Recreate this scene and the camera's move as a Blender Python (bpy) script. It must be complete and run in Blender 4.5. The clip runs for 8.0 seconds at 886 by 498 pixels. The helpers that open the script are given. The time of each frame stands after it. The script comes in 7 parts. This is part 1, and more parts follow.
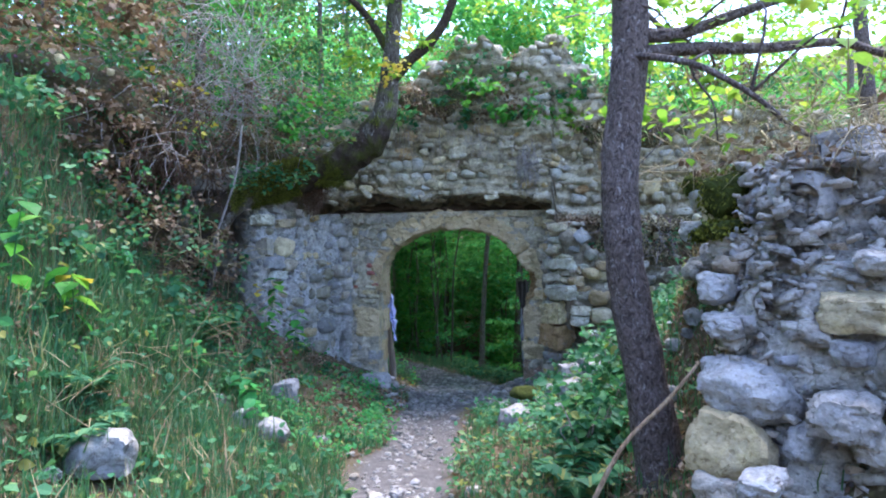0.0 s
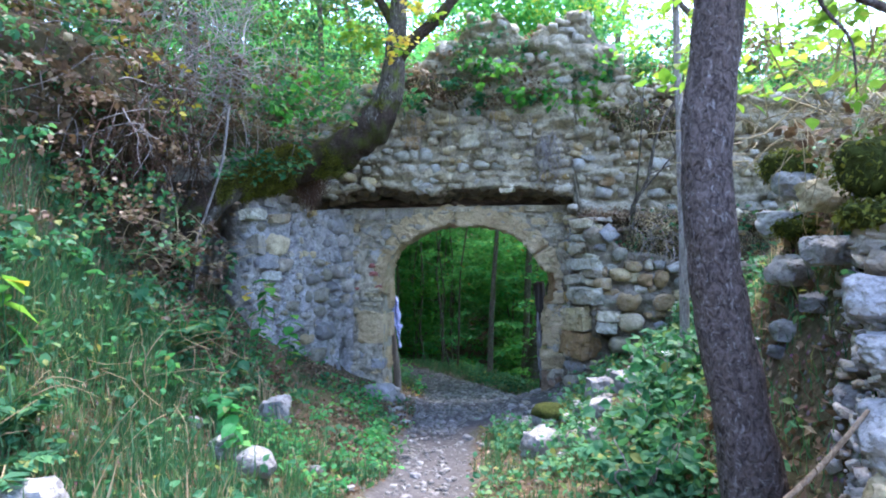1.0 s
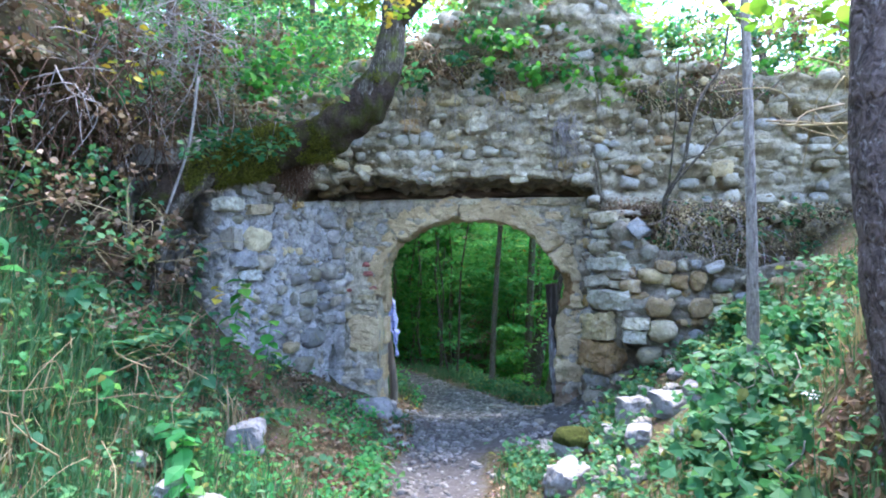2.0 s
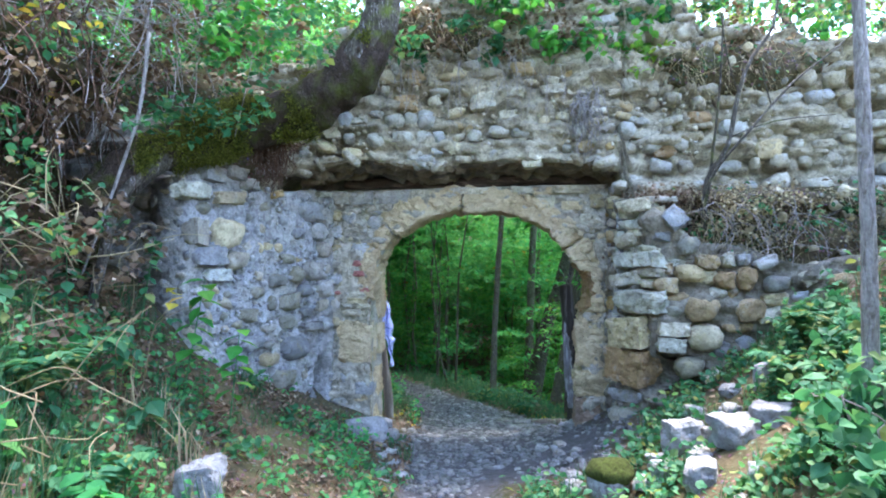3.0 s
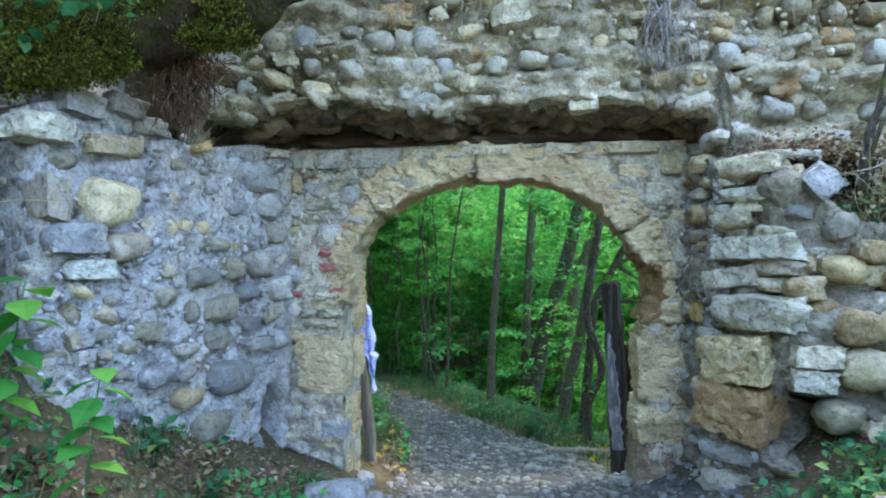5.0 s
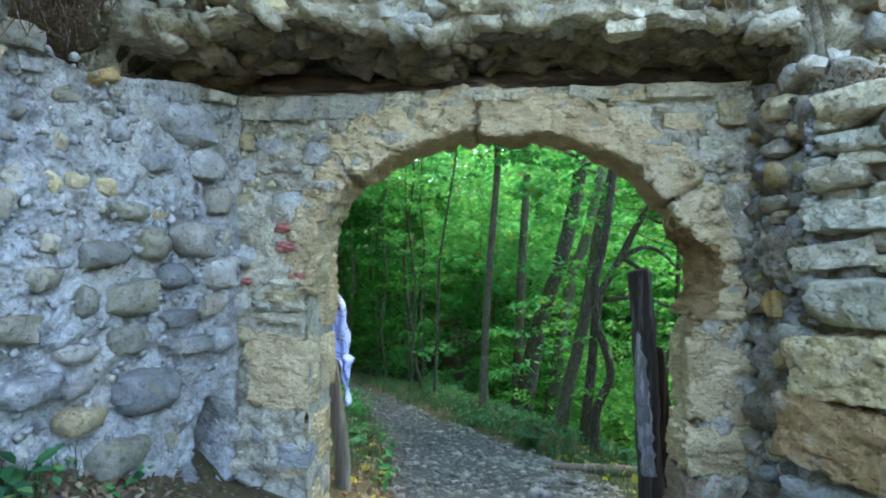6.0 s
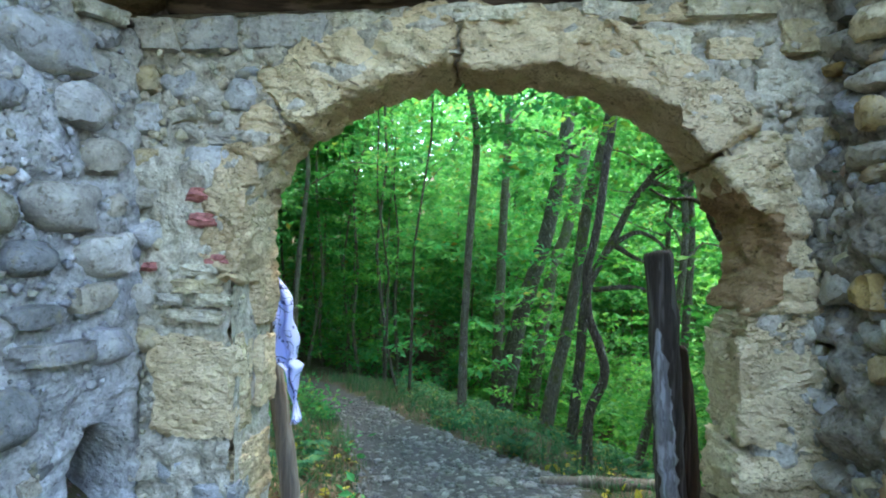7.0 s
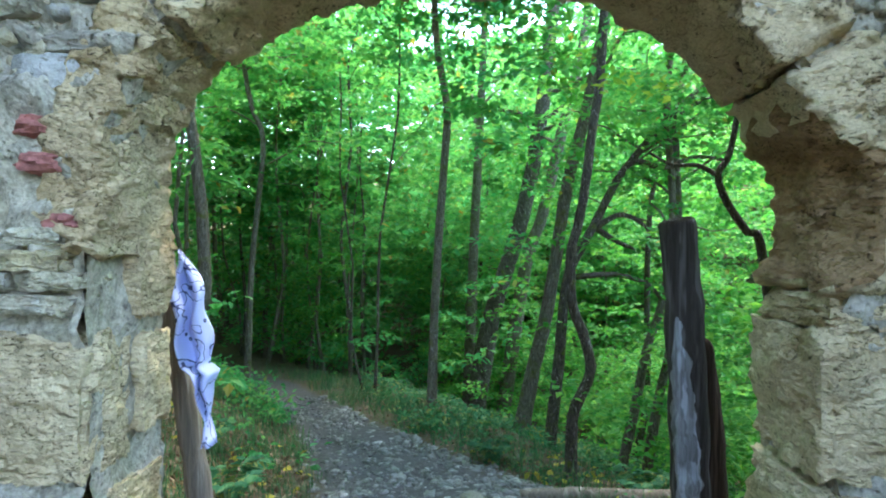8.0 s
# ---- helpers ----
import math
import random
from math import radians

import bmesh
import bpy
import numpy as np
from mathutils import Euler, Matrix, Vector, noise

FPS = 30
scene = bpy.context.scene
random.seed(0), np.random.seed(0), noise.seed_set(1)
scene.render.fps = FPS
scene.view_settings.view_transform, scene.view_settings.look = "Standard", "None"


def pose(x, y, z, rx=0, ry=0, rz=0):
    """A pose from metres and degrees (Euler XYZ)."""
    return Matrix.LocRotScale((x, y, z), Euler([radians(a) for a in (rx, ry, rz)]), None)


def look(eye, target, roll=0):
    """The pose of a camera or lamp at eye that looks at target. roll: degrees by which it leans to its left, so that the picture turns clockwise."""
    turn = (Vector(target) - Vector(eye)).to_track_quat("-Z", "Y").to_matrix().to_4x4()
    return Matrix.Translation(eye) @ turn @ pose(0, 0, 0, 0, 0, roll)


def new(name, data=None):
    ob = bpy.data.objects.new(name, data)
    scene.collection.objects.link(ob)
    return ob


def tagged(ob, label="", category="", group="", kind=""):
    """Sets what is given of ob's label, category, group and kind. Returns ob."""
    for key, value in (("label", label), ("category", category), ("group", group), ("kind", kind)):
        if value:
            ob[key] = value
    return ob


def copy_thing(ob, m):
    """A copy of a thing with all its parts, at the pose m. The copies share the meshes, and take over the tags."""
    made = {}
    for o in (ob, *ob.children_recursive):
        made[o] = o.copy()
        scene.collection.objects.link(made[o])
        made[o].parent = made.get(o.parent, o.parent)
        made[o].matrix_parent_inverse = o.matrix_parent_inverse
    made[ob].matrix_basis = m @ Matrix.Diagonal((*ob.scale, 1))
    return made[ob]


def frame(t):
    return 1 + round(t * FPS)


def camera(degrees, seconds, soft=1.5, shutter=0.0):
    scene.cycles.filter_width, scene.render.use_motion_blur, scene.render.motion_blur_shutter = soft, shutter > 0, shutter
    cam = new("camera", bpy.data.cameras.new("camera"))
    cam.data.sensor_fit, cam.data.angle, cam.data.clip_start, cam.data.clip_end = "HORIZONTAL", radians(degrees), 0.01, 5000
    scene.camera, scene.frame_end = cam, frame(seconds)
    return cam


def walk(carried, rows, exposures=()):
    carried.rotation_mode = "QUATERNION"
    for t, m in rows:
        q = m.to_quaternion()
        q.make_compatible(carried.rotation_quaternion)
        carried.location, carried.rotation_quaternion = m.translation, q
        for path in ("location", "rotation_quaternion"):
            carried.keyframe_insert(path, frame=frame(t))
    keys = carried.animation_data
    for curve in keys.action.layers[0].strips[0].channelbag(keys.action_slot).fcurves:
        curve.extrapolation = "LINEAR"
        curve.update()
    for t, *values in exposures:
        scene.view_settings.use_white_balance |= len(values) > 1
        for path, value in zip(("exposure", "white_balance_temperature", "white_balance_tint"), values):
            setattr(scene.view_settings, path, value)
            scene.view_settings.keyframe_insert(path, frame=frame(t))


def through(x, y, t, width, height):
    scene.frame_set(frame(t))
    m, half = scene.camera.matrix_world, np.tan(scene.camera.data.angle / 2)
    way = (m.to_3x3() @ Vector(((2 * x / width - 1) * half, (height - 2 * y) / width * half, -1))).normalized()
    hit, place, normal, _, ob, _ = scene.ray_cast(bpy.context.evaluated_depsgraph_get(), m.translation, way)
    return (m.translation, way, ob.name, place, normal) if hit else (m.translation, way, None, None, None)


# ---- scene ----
cam = camera(73.1, 8.0, 2.0)
PATH = [
    (0, (-0.208, 0.075, 1.579), (-0.161, 2.074, 1.608), 0.0),
    (0.5, (-0.251, 0.42, 1.591), (-0.211, 2.42, 1.62), 0.1),
    (1, (-0.282, 0.843, 1.564), (-0.245, 2.842, 1.595), 0.1),
    (1.5, (-0.31, 1.27, 1.558), (-0.274, 3.27, 1.588), 0.4),
    (3, (-0.401, 2.608, 1.459), (-0.331, 4.606, 1.508), 0.1),
    (3.5, (-0.439, 3.031, 1.456), (-0.375, 5.03, 1.498), 0.0),
    (4, (-0.482, 3.477, 1.5), (-0.4, 5.475, 1.526), 0.1),
    (4.5, (-0.506, 3.976, 1.489), (-0.398, 5.973, 1.511), 0.2),
    (6, (-0.466, 5.485, 1.312), (-0.291, 7.478, 1.331), 0.6),
    (6.5, (-0.419, 5.949, 1.268), (-0.216, 7.939, 1.272), 0.6),
    (7, (-0.364, 6.348, 1.238), (-0.11, 8.332, 1.231), 0.4),
    (7.5, (-0.27, 6.771, 1.212), (0.036, 8.747, 1.196), 0.2),
    (8, (-0.207, 7.125, 1.125), (0.141, 9.094, 1.094), 0.2),
]
EXPOSURES = [(0.0, 3.04, 5900, 21), (1.5, 3.48, 5950, 22), (3.0, 3.84, 6050, 19), (4.5, 3.94, 6200, 15), (6.0, 3.86, 6450, 9), (7.0, 4.0, 6450, 9), (8.0, 3.96, 6450, 8)]
walk(cam, [(t, look(eye, target, roll)) for t, eye, target, roll in PATH], EXPOSURES)

# ---- world and sun ----
TO_SUN = Vector((0.2, 0.3, 0.93)).normalized()
world = bpy.data.worlds.new("sky")
scene.world = world
world.use_nodes = True
wt = world.node_tree
sky = wt.nodes.new("ShaderNodeTexSky")
sky.sky_type = "NISHITA"
sky.sun_disc = False
sky.sun_elevation = math.asin(TO_SUN.z)
sky.sun_rotation = math.atan2(TO_SUN.x, TO_SUN.y)
wt.links.new(sky.outputs[0], wt.nodes["Background"].inputs[0])
wt.nodes["Background"].inputs[1].default_value = 0.15
sun = new("sun", bpy.data.lights.new("sun", "SUN"))
sun.data.energy, sun.data.angle, sun.data.color = 1.5, radians(25), (1.0, 0.94, 0.84)
sun.matrix_world = look(TO_SUN * 40, (0, 0, 0))

# ---- materials ----
rng = np.random.default_rng(7)


class Shade:
    """A node material under construction."""

    def __init__(self, name):
        self.mat = bpy.data.materials.new(name)
        self.mat.use_nodes = True
        self.tree = self.mat.node_tree
        self.bsdf = self.tree.nodes["Principled BSDF"]
        self.out = self.tree.nodes["Material Output"]
        self.pos = self.node("ShaderNodeNewGeometry").outputs["Position"]

    def node(self, kind, feature="", operation="", data_type="", blend_type="", attribute_name=""):
        n = self.tree.nodes.new(kind)
        if feature:
            n.feature = feature
        if operation:
            n.operation = operation
        if data_type:
            n.data_type = data_type
        if blend_type:
            n.blend_type = blend_type
        if attribute_name:
            n.attribute_name = attribute_name
        return n

    def link(self, a, b):
        self.tree.links.new(a, b)

    def put(self, socket, value):
        if hasattr(value, "is_linked"):
            self.link(value, socket)
        else:
            socket.default_value = value

    def noise(self, scale, detail=4.0, rough=0.6, at=None, distortion=0.0):
        n = self.node("ShaderNodeTexNoise")
        self.link(at or self.pos, n.inputs["Vector"])
        n.inputs["Scale"].default_value, n.inputs["Detail"].default_value = scale, detail
        n.inputs["Roughness"].default_value, n.inputs["Distortion"].default_value = rough, distortion
        return n.outputs[0]

    def cells(self, scale, feature="F1", at=None):
        n = self.node("ShaderNodeTexVoronoi", feature=feature)
        self.link(at or self.pos, n.inputs["Vector"])
        n.inputs["Scale"].default_value = scale
        return n

    def ramp(self, value, *stops):
        n = self.node("ShaderNodeValToRGB")
        e = n.color_ramp.elements
        while len(e) < len(stops):
            e.new(0.5)
        for el, (p, c) in zip(e, stops):
            el.position = p
            el.color = (*c, 1) if isinstance(c, tuple) else (c, c, c, 1)
        self.link(value, n.inputs[0])
        return n.outputs[0]

    def mix(self, a, b, f, how="MIX"):
        n = self.node("ShaderNodeMix", data_type="RGBA", blend_type=how)
        self.put(n.inputs[0], f)
        self.put(n.inputs[6], (*a, 1) if isinstance(a, tuple) else a)
        self.put(n.inputs[7], (*b, 1) if isinstance(b, tuple) else b)
        return n.outputs[2]

    def math(self, how, a, b=0.0):
        n = self.node("ShaderNodeMath", operation=how)
        self.put(n.inputs[0], a)
        self.put(n.inputs[1], b)
        return n.outputs[0]

    def stretched(self, sx, sy, sz, at=None):
        n = self.node("ShaderNodeMapping")
        n.inputs["Scale"].default_value = (sx, sy, sz)
        self.link(at or self.pos, n.inputs["Vector"])
        return n.outputs[0]

    def random(self):
        return self.node("ShaderNodeObjectInfo").outputs["Random"]

    def island(self):
        return self.node("ShaderNodeNewGeometry").outputs["Random Per Island"]

    def bump(self, height, strength=0.5, distance=0.01, below=None):
        n = self.node("ShaderNodeBump")
        n.inputs["Strength"].default_value, n.inputs["Distance"].default_value = strength, distance
        self.link(height, n.inputs["Height"])
        if below:
            self.link(below, n.inputs["Normal"])
        self.link(n.outputs[0], self.bsdf.inputs["Normal"])
        return n.outputs[0]

    def done(self, colour, rough=0.85, spec=0.3):
        self.put(self.bsdf.inputs["Base Color"], (*colour, 1) if isinstance(colour, tuple) else colour)
        self.put(self.bsdf.inputs["Roughness"], rough)
        self.bsdf.inputs["Specular IOR Level"].default_value = spec
        return self.mat


def mortar_material(name, light, dark, warm):
    s = Shade(name)
    big = s.noise(1.3, 5, 0.65)
    mid = s.noise(9, 6, 0.7)
    fine = s.noise(60, 4, 0.7)
    c = s.ramp(mid, (0.3, dark), (0.55, light), (0.8, tuple(min(1, v * 1.25) for v in light)))
    c = s.mix(c, warm, s.ramp(big, (0.42, 0.0), (0.68, 0.7)))
    pits = s.ramp(s.cells(38).outputs[0], (0.0, 0.0), (0.28, 1.0))
    c = s.mix(tuple(v * 0.45 for v in dark), c, s.mix((1.0, 1.0, 1.0), pits, 0.5))
    c = s.mix(c, s.ramp(fine, (0.3, 0.45), (0.7, 1.0)), 0.6, "MULTIPLY")
    c = s.mix(c, s.ramp(s.noise(20, 5, 0.7, None, 1.0), (0.36, 0.5), (0.5, 1.0), (0.66, 1.25)), 0.75, "MULTIPLY")
    b = s.bump(s.noise(7, 3, 0.5), 1.0, 0.05)
    b = s.bump(s.noise(22, 3, 0.5), 1.0, 0.022, b)
    b = s.bump(pits, 0.8, 0.007, b)
    s.bump(s.noise(70, 2, 0.5), 0.8, 0.006, b)
    return s.done(c, 0.92, 0.2)


def stone_material(name, stops, lichen=(0.30, 0.24, 0.06), lichen_amount=0.3, by_island=False, grain=1.0, crust=1.0, relief=1.0):
    """River stones: each its own tone, with blotches, grain and lichen."""
    s = Shade(name)
    r = s.island() if by_island else s.random()
    at = s.node("ShaderNodeVectorMath", operation="ADD")
    s.link(s.pos, at.inputs[0])
    s.link(s.math("MULTIPLY", r, 37.0), at.inputs[1])
    at = at.outputs[0]
    base = s.ramp(r, *stops)
    blot = s.noise(7 * grain, 5, 0.6, at)
    fine = s.noise(55 * grain, 5, 0.75, at)
    c = s.mix(base, s.ramp(blot, (0.3, 0.62), (0.7, 1.4)), 0.8, "MULTIPLY")
    c = s.mix(c, s.ramp(fine, (0.3, 0.6), (0.7, 1.3)), 0.7, "MULTIPLY")
    smear = s.ramp(s.noise(5, 6, 0.75, at), (0.54, 0.0), (0.66, 1.0))
    c = s.mix(c, (0.46, 0.43, 0.37), s.math("MULTIPLY", smear, 0.55 * crust))
    patch = s.ramp(s.noise(11, 4, 0.7, at), (0.55, 0.0), (0.68, 1.0))
    c = s.mix(c, lichen, s.math("MULTIPLY", patch, lichen_amount))
    dip = s.ramp(s.noise(30, 4, 0.7, at, 0.8), (0.34, 0.0), (0.46, 1.0))
    c = s.mix(c, s.mix((0.5, 0.45, 0.38), (1.1, 1.1, 1.1), dip), 0.8, "MULTIPLY")
    b = s.bump(s.noise(8 * grain, 2, 0.5, at), 1.0, 0.045 * relief)
    b = s.bump(s.noise(25, 3, 0.5, at), 1.0, 0.018 * relief, b)
    b = s.bump(dip, 0.6, 0.006, b)
    s.bump(s.noise(75, 2, 0.5, at), 0.8, 0.006, b)
    return s.done(c, s.ramp(fine, (0.2, 0.65), (0.8, 0.95)), 0.3)


def tuff_material(name, light, dark):
    s = Shade(name)
    big = s.noise(3, 5, 0.6)
    fine = s.noise(70, 4, 0.7)
    flat = s.stretched(1, 1, 1.9)
    small = s.ramp(s.noise(85, 3, 0.6, flat, 0.6), (0.34, 0.0), (0.42, 1.0))
    large = s.ramp(s.noise(36, 4, 0.65, flat, 1.0), (0.33, 0.0), (0.4, 1.0))
    pit = s.mix(small, large, 1.0, "MULTIPLY")
    holes = s.ramp(s.noise(17, 4, 0.6, flat, 1.4), (0.30, 0.0), (0.36, 1.0))
    pit = s.mix(s.mix(pit, (1.0, 1.0, 1.0), s.ramp(s.noise(5, 3, 0.6), (0.42, 0.0), (0.6, 1.0))), holes, 1.0, "MULTIPLY")
    c = s.mix(dark, light, s.ramp(big, (0.32, 0.0), (0.62, 1.0)))
    c = s.mix(c, s.ramp(fine, (0.25, 0.6), (0.75, 1.15)), 0.7, "MULTIPLY")
    c = s.mix(c, s.ramp(s.random(), (0.0, (0.85, 0.8, 0.72)), (1.0, (1.1, 1.08, 1.0))), 1.0, "MULTIPLY")
    c = s.mix(tuple(v * 0.3 for v in dark), c, pit)
    b = s.bump(s.noise(9, 3, 0.5, flat, 0.4), 1.0, 0.045)
    b = s.bump(s.noise(26, 3, 0.5, flat), 1.0, 0.02, b)
    b = s.bump(pit, 0.9, 0.008, b)
    s.bump(s.noise(80, 2, 0.5), 0.7, 0.005, b)
    return s.done(c, 0.95, 0.15)


def bark_material(name, light, dark, moss=0.0, moss_colour=(0.06, 0.075, 0.012), scale=1.0, along=3.0, fleck=0.8):
    s = Shade(name)
    at = s.stretched(14 * scale, 14 * scale, along * scale)
    ridges = s.noise(2.6, 7, 0.7, at, 1.6)
    fine = s.noise(60, 4, 0.7)
    c = s.ramp(ridges, (0.36, dark), (0.56, light), (0.72, tuple(v * 1.35 for v in light)))
    c = s.mix(c, s.ramp(fine, (0.3, 0.6), (0.7, 1.1)), 0.6, "MULTIPLY")
    c = s.mix(c, (0.36, 0.33, 0.31), s.ramp(s.noise(3.4, 4, 0.7, at, 0.8), (0.58, 0.0), (0.64, fleck)))
    if moss:
        m = s.ramp(s.noise(4.0, 5, 0.65), (0.62 - 0.35 * moss, 0.0), (0.75 - 0.3 * moss, 1.0))
        c = s.mix(c, s.mix(moss_colour, tuple(v * 2.0 for v in moss_colour), s.noise(30, 3)), m)
    b = s.bump(s.noise(2.6, 3, 0.5, at, 1.2), 1.0, 0.016)
    b = s.bump(s.noise(9, 3, 0.5), 1.0, 0.035, b)
    s.bump(s.noise(70, 2, 0.5), 0.6, 0.005, b)
    return s.done(c, 0.95, 0.15)


def leaf_material(name, stops, through=0.45, rough=0.6):
    s = Shade(name)
    tone = s.ramp(s.island(), *stops)
    tone = s.mix(tone, s.ramp(s.noise(1.2, 3, 0.6), (0.3, 0.65), (0.7, 1.2)), 0.8, "MULTIPLY")
    s.done(tone, rough, 0.25)
    glow = s.node("ShaderNodeBsdfTranslucent")
    s.link(s.mix(tone, (1.0, 1.0, 0.35), 0.25, "SOFT_LIGHT"), glow.inputs[0])
    both = s.node("ShaderNodeMixShader")
    both.inputs[0].default_value = through
    s.link(s.bsdf.outputs[0], both.inputs[1])
    s.link(glow.outputs[0], both.inputs[2])
    s.link(both.outputs[0], s.out.inputs[0])
    return s.mat


def ground_material():
    """Leaf-strewn soil, with trodden gravelly earth where the path runs (attribute 'trodden')."""
    s = Shade("forest_soil")
    trod = s.node("ShaderNodeAttribute", attribute_name="trodden").outputs["Fac"]
    big = s.noise(1.6, 5, 0.6)
    mid = s.noise(14, 6, 0.7)
    fine = s.noise(90, 4, 0.7)
    chips = s.cells(26)
    soil = s.ramp(mid, (0.3, (0.03, 0.022, 0.014)), (0.55, (0.085, 0.06, 0.036)), (0.75, (0.16, 0.115, 0.07)))
    soil = s.mix(soil, s.ramp(big, (0.35, (0.05, 0.075, 0.02)), (0.6, (0.12, 0.09, 0.05))), 0.45)
    soil = s.mix(soil, s.mix(chips.outputs[1], (0.16, 0.1, 0.05), 0.75), s.ramp(chips.outputs[0], (0.2, 0.5), (0.4, 0.0)))
    earth = s.ramp(mid, (0.3, (0.068, 0.062, 0.06)), (0.6, (0.135, 0.126, 0.123)), (0.8, (0.2, 0.19, 0.187)))
    earth = s.mix(earth, s.ramp(s.cells(40).outputs[0], (0.1, 0.9), (0.5, 0.55)), 0.5, "MULTIPLY")
    f = s.math("ADD", trod, s.math("MULTIPLY", s.math("SUBTRACT", mid, 0.5), 0.9))
    c = s.mix(soil, earth, s.ramp(f, (0.35, 0.0), (0.6, 1.0)))
    c = s.mix(c, s.ramp(fine, (0.3, 0.55), (0.7, 1.1)), 0.6, "MULTIPLY")
    b = s.bump(s.mix(s.noise(14, 3, 0.5), (0.5, 0.5, 0.5), s.ramp(trod, (0.3, 0.0), (0.7, 0.6))), 1.0, 0.03)
    b = s.bump(s.mix(s.ramp(chips.outputs[0], (0.0, 1.0), (0.5, 0.0)), (0.3, 0.3, 0.3), s.ramp(trod, (0.3, 0.0), (0.7, 0.85))), 0.6, 0.012, b)
    s.bump(s.noise(80, 2, 0.5), 0.7, 0.005, b)
    return s.done(c, 0.95, 0.15)


def plain_material(name, colour, rough=0.9, vary=0.35, scale=12, bump=0.01):
    s = Shade(name)
    n = s.noise(scale, 5, 0.65)
    c = s.mix(colour, s.ramp(n, (0.3, 1 - vary), (0.7, 1 + vary)), 1.0, "MULTIPLY")
    s.bump(n, 0.7, bump)
    return s.done(c, rough, 0.2)


def wood_material(name, light, dark, lying=False):
    s = Shade(name)
    at = s.stretched(1.6, 30, 30) if lying else s.stretched(30, 30, 1.6)
    grain = s.noise(1.5, 6, 0.65, at, 0.8)
    streak = s.noise(1.0, 3, 0.6, s.stretched(0.9, 16, 16) if lying else s.stretched(16, 16, 0.9))
    c = s.ramp(grain, (0.35, dark), (0.65, tuple(0.14 * a + 1.6 * b for a, b in zip(light, dark))))
    c = s.mix(c, light, s.ramp(streak, (0.54, 0.0), (0.62, 0.9)))
    s.bump(grain, 0.9, 0.015)
    return s.done(c, 0.85, 0.2)


def cloth_material():
    s = Shade("printed_cloth")
    w = s.node("ShaderNodeTexNoise")
    s.link(s.stretched(11, 11, 17), w.inputs["Vector"])
    w.inputs["Scale"].default_value, w.inputs["Detail"].default_value = 1.0, 1.0
    line = s.ramp(w.outputs[0], (0.535, 0.0), (0.55, 1.0), (0.565, 1.0), (0.58, 0.0))
    c = s.mix((0.44, 0.49, 0.78), (0.03, 0.035, 0.10), line)
    s.bump(s.noise(300, 2), 0.2, 0.002)
    return s.done(c, 0.8, 0.2)


GREY_STONES = [(0.0, (0.25, 0.25, 0.255)), (0.25, (0.34, 0.33, 0.315)), (0.45, (0.30, 0.26, 0.195)), (0.6, (0.17, 0.172, 0.18)), (0.78, (0.39, 0.37, 0.335)), (1.0, (0.31, 0.235, 0.12))]
WARM_STONES = [(0.0, (0.36, 0.28, 0.15)), (0.3, (0.47, 0.40, 0.26)), (0.55, (0.33, 0.22, 0.08)), (0.75, (0.37, 0.345, 0.29)), (1.0, (0.52, 0.42, 0.24))]
mat_mortar = mortar_material("grey_mortar", (0.41, 0.405, 0.405), (0.18, 0.178, 0.182), (0.42, 0.375, 0.29))
mat_mortar_warm = mortar_material("sandy_mortar", (0.54, 0.475, 0.36), (0.27, 0.225, 0.15), (0.46, 0.42, 0.36))
mat_mortar_upper = mortar_material("ochre_mortar", (0.43, 0.365, 0.245), (0.15, 0.122, 0.08), (0.37, 0.33, 0.25))
mat_mortar_tan = mortar_material("tan_mortar", (0.30, 0.265, 0.21), (0.12, 0.10, 0.075), (0.26, 0.21, 0.14))
mat_mortar_loose = mortar_material("crumbling_mortar", (0.42, 0.395, 0.355), (0.22, 0.205, 0.185), (0.42, 0.38, 0.31))
mat_cobble = stone_material("river_cobble", GREY_STONES, relief=0.45)
mat_cobble_olive = stone_material("olive_cobble", [(0.0, (0.17, 0.16, 0.13)), (0.4, (0.22, 0.20, 0.145)), (0.7, (0.15, 0.15, 0.15)), (1.0, (0.27, 0.235, 0.14))], relief=0.45, crust=0.5)
mat_cobble_pale = stone_material("pale_cobble", [(0.0, (0.31, 0.29, 0.23)), (0.35, (0.37, 0.345, 0.28)), (0.65, (0.28, 0.28, 0.265)), (1.0, (0.35, 0.29, 0.18))], relief=0.4, crust=0.3)
mat_cobble_warm = stone_material("tan_cobble", WARM_STONES, relief=0.55, crust=0.45)
mat_slab = stone_material("bedded_slab", [(0.0, (0.36, 0.34, 0.26)), (0.4, (0.44, 0.42, 0.34)), (0.7, (0.33, 0.35, 0.33)), (1.0, (0.40, 0.36, 0.24))], grain=1.6)
mat_slab_warm = stone_material("cream_slab", [(0.0, (0.40, 0.34, 0.22)), (0.35, (0.52, 0.46, 0.33)), (0.6, (0.34, 0.31, 0.25)), (0.8, (0.47, 0.37, 0.2)), (1.0, (0.55, 0.50, 0.38))], grain=1.6)
mat_rock = stone_material("pale_rock", [(0.0, (0.31, 0.30, 0.29)), (0.35, (0.39, 0.37, 0.345)), (0.7, (0.24, 0.235, 0.235)), (1.0, (0.35, 0.30, 0.23))], lichen_amount=0.1)
mat_white_rock = stone_material("white_rock", [(0.0, (0.18, 0.182, 0.19)), (1.0, (0.25, 0.246, 0.24))], lichen_amount=0.05)
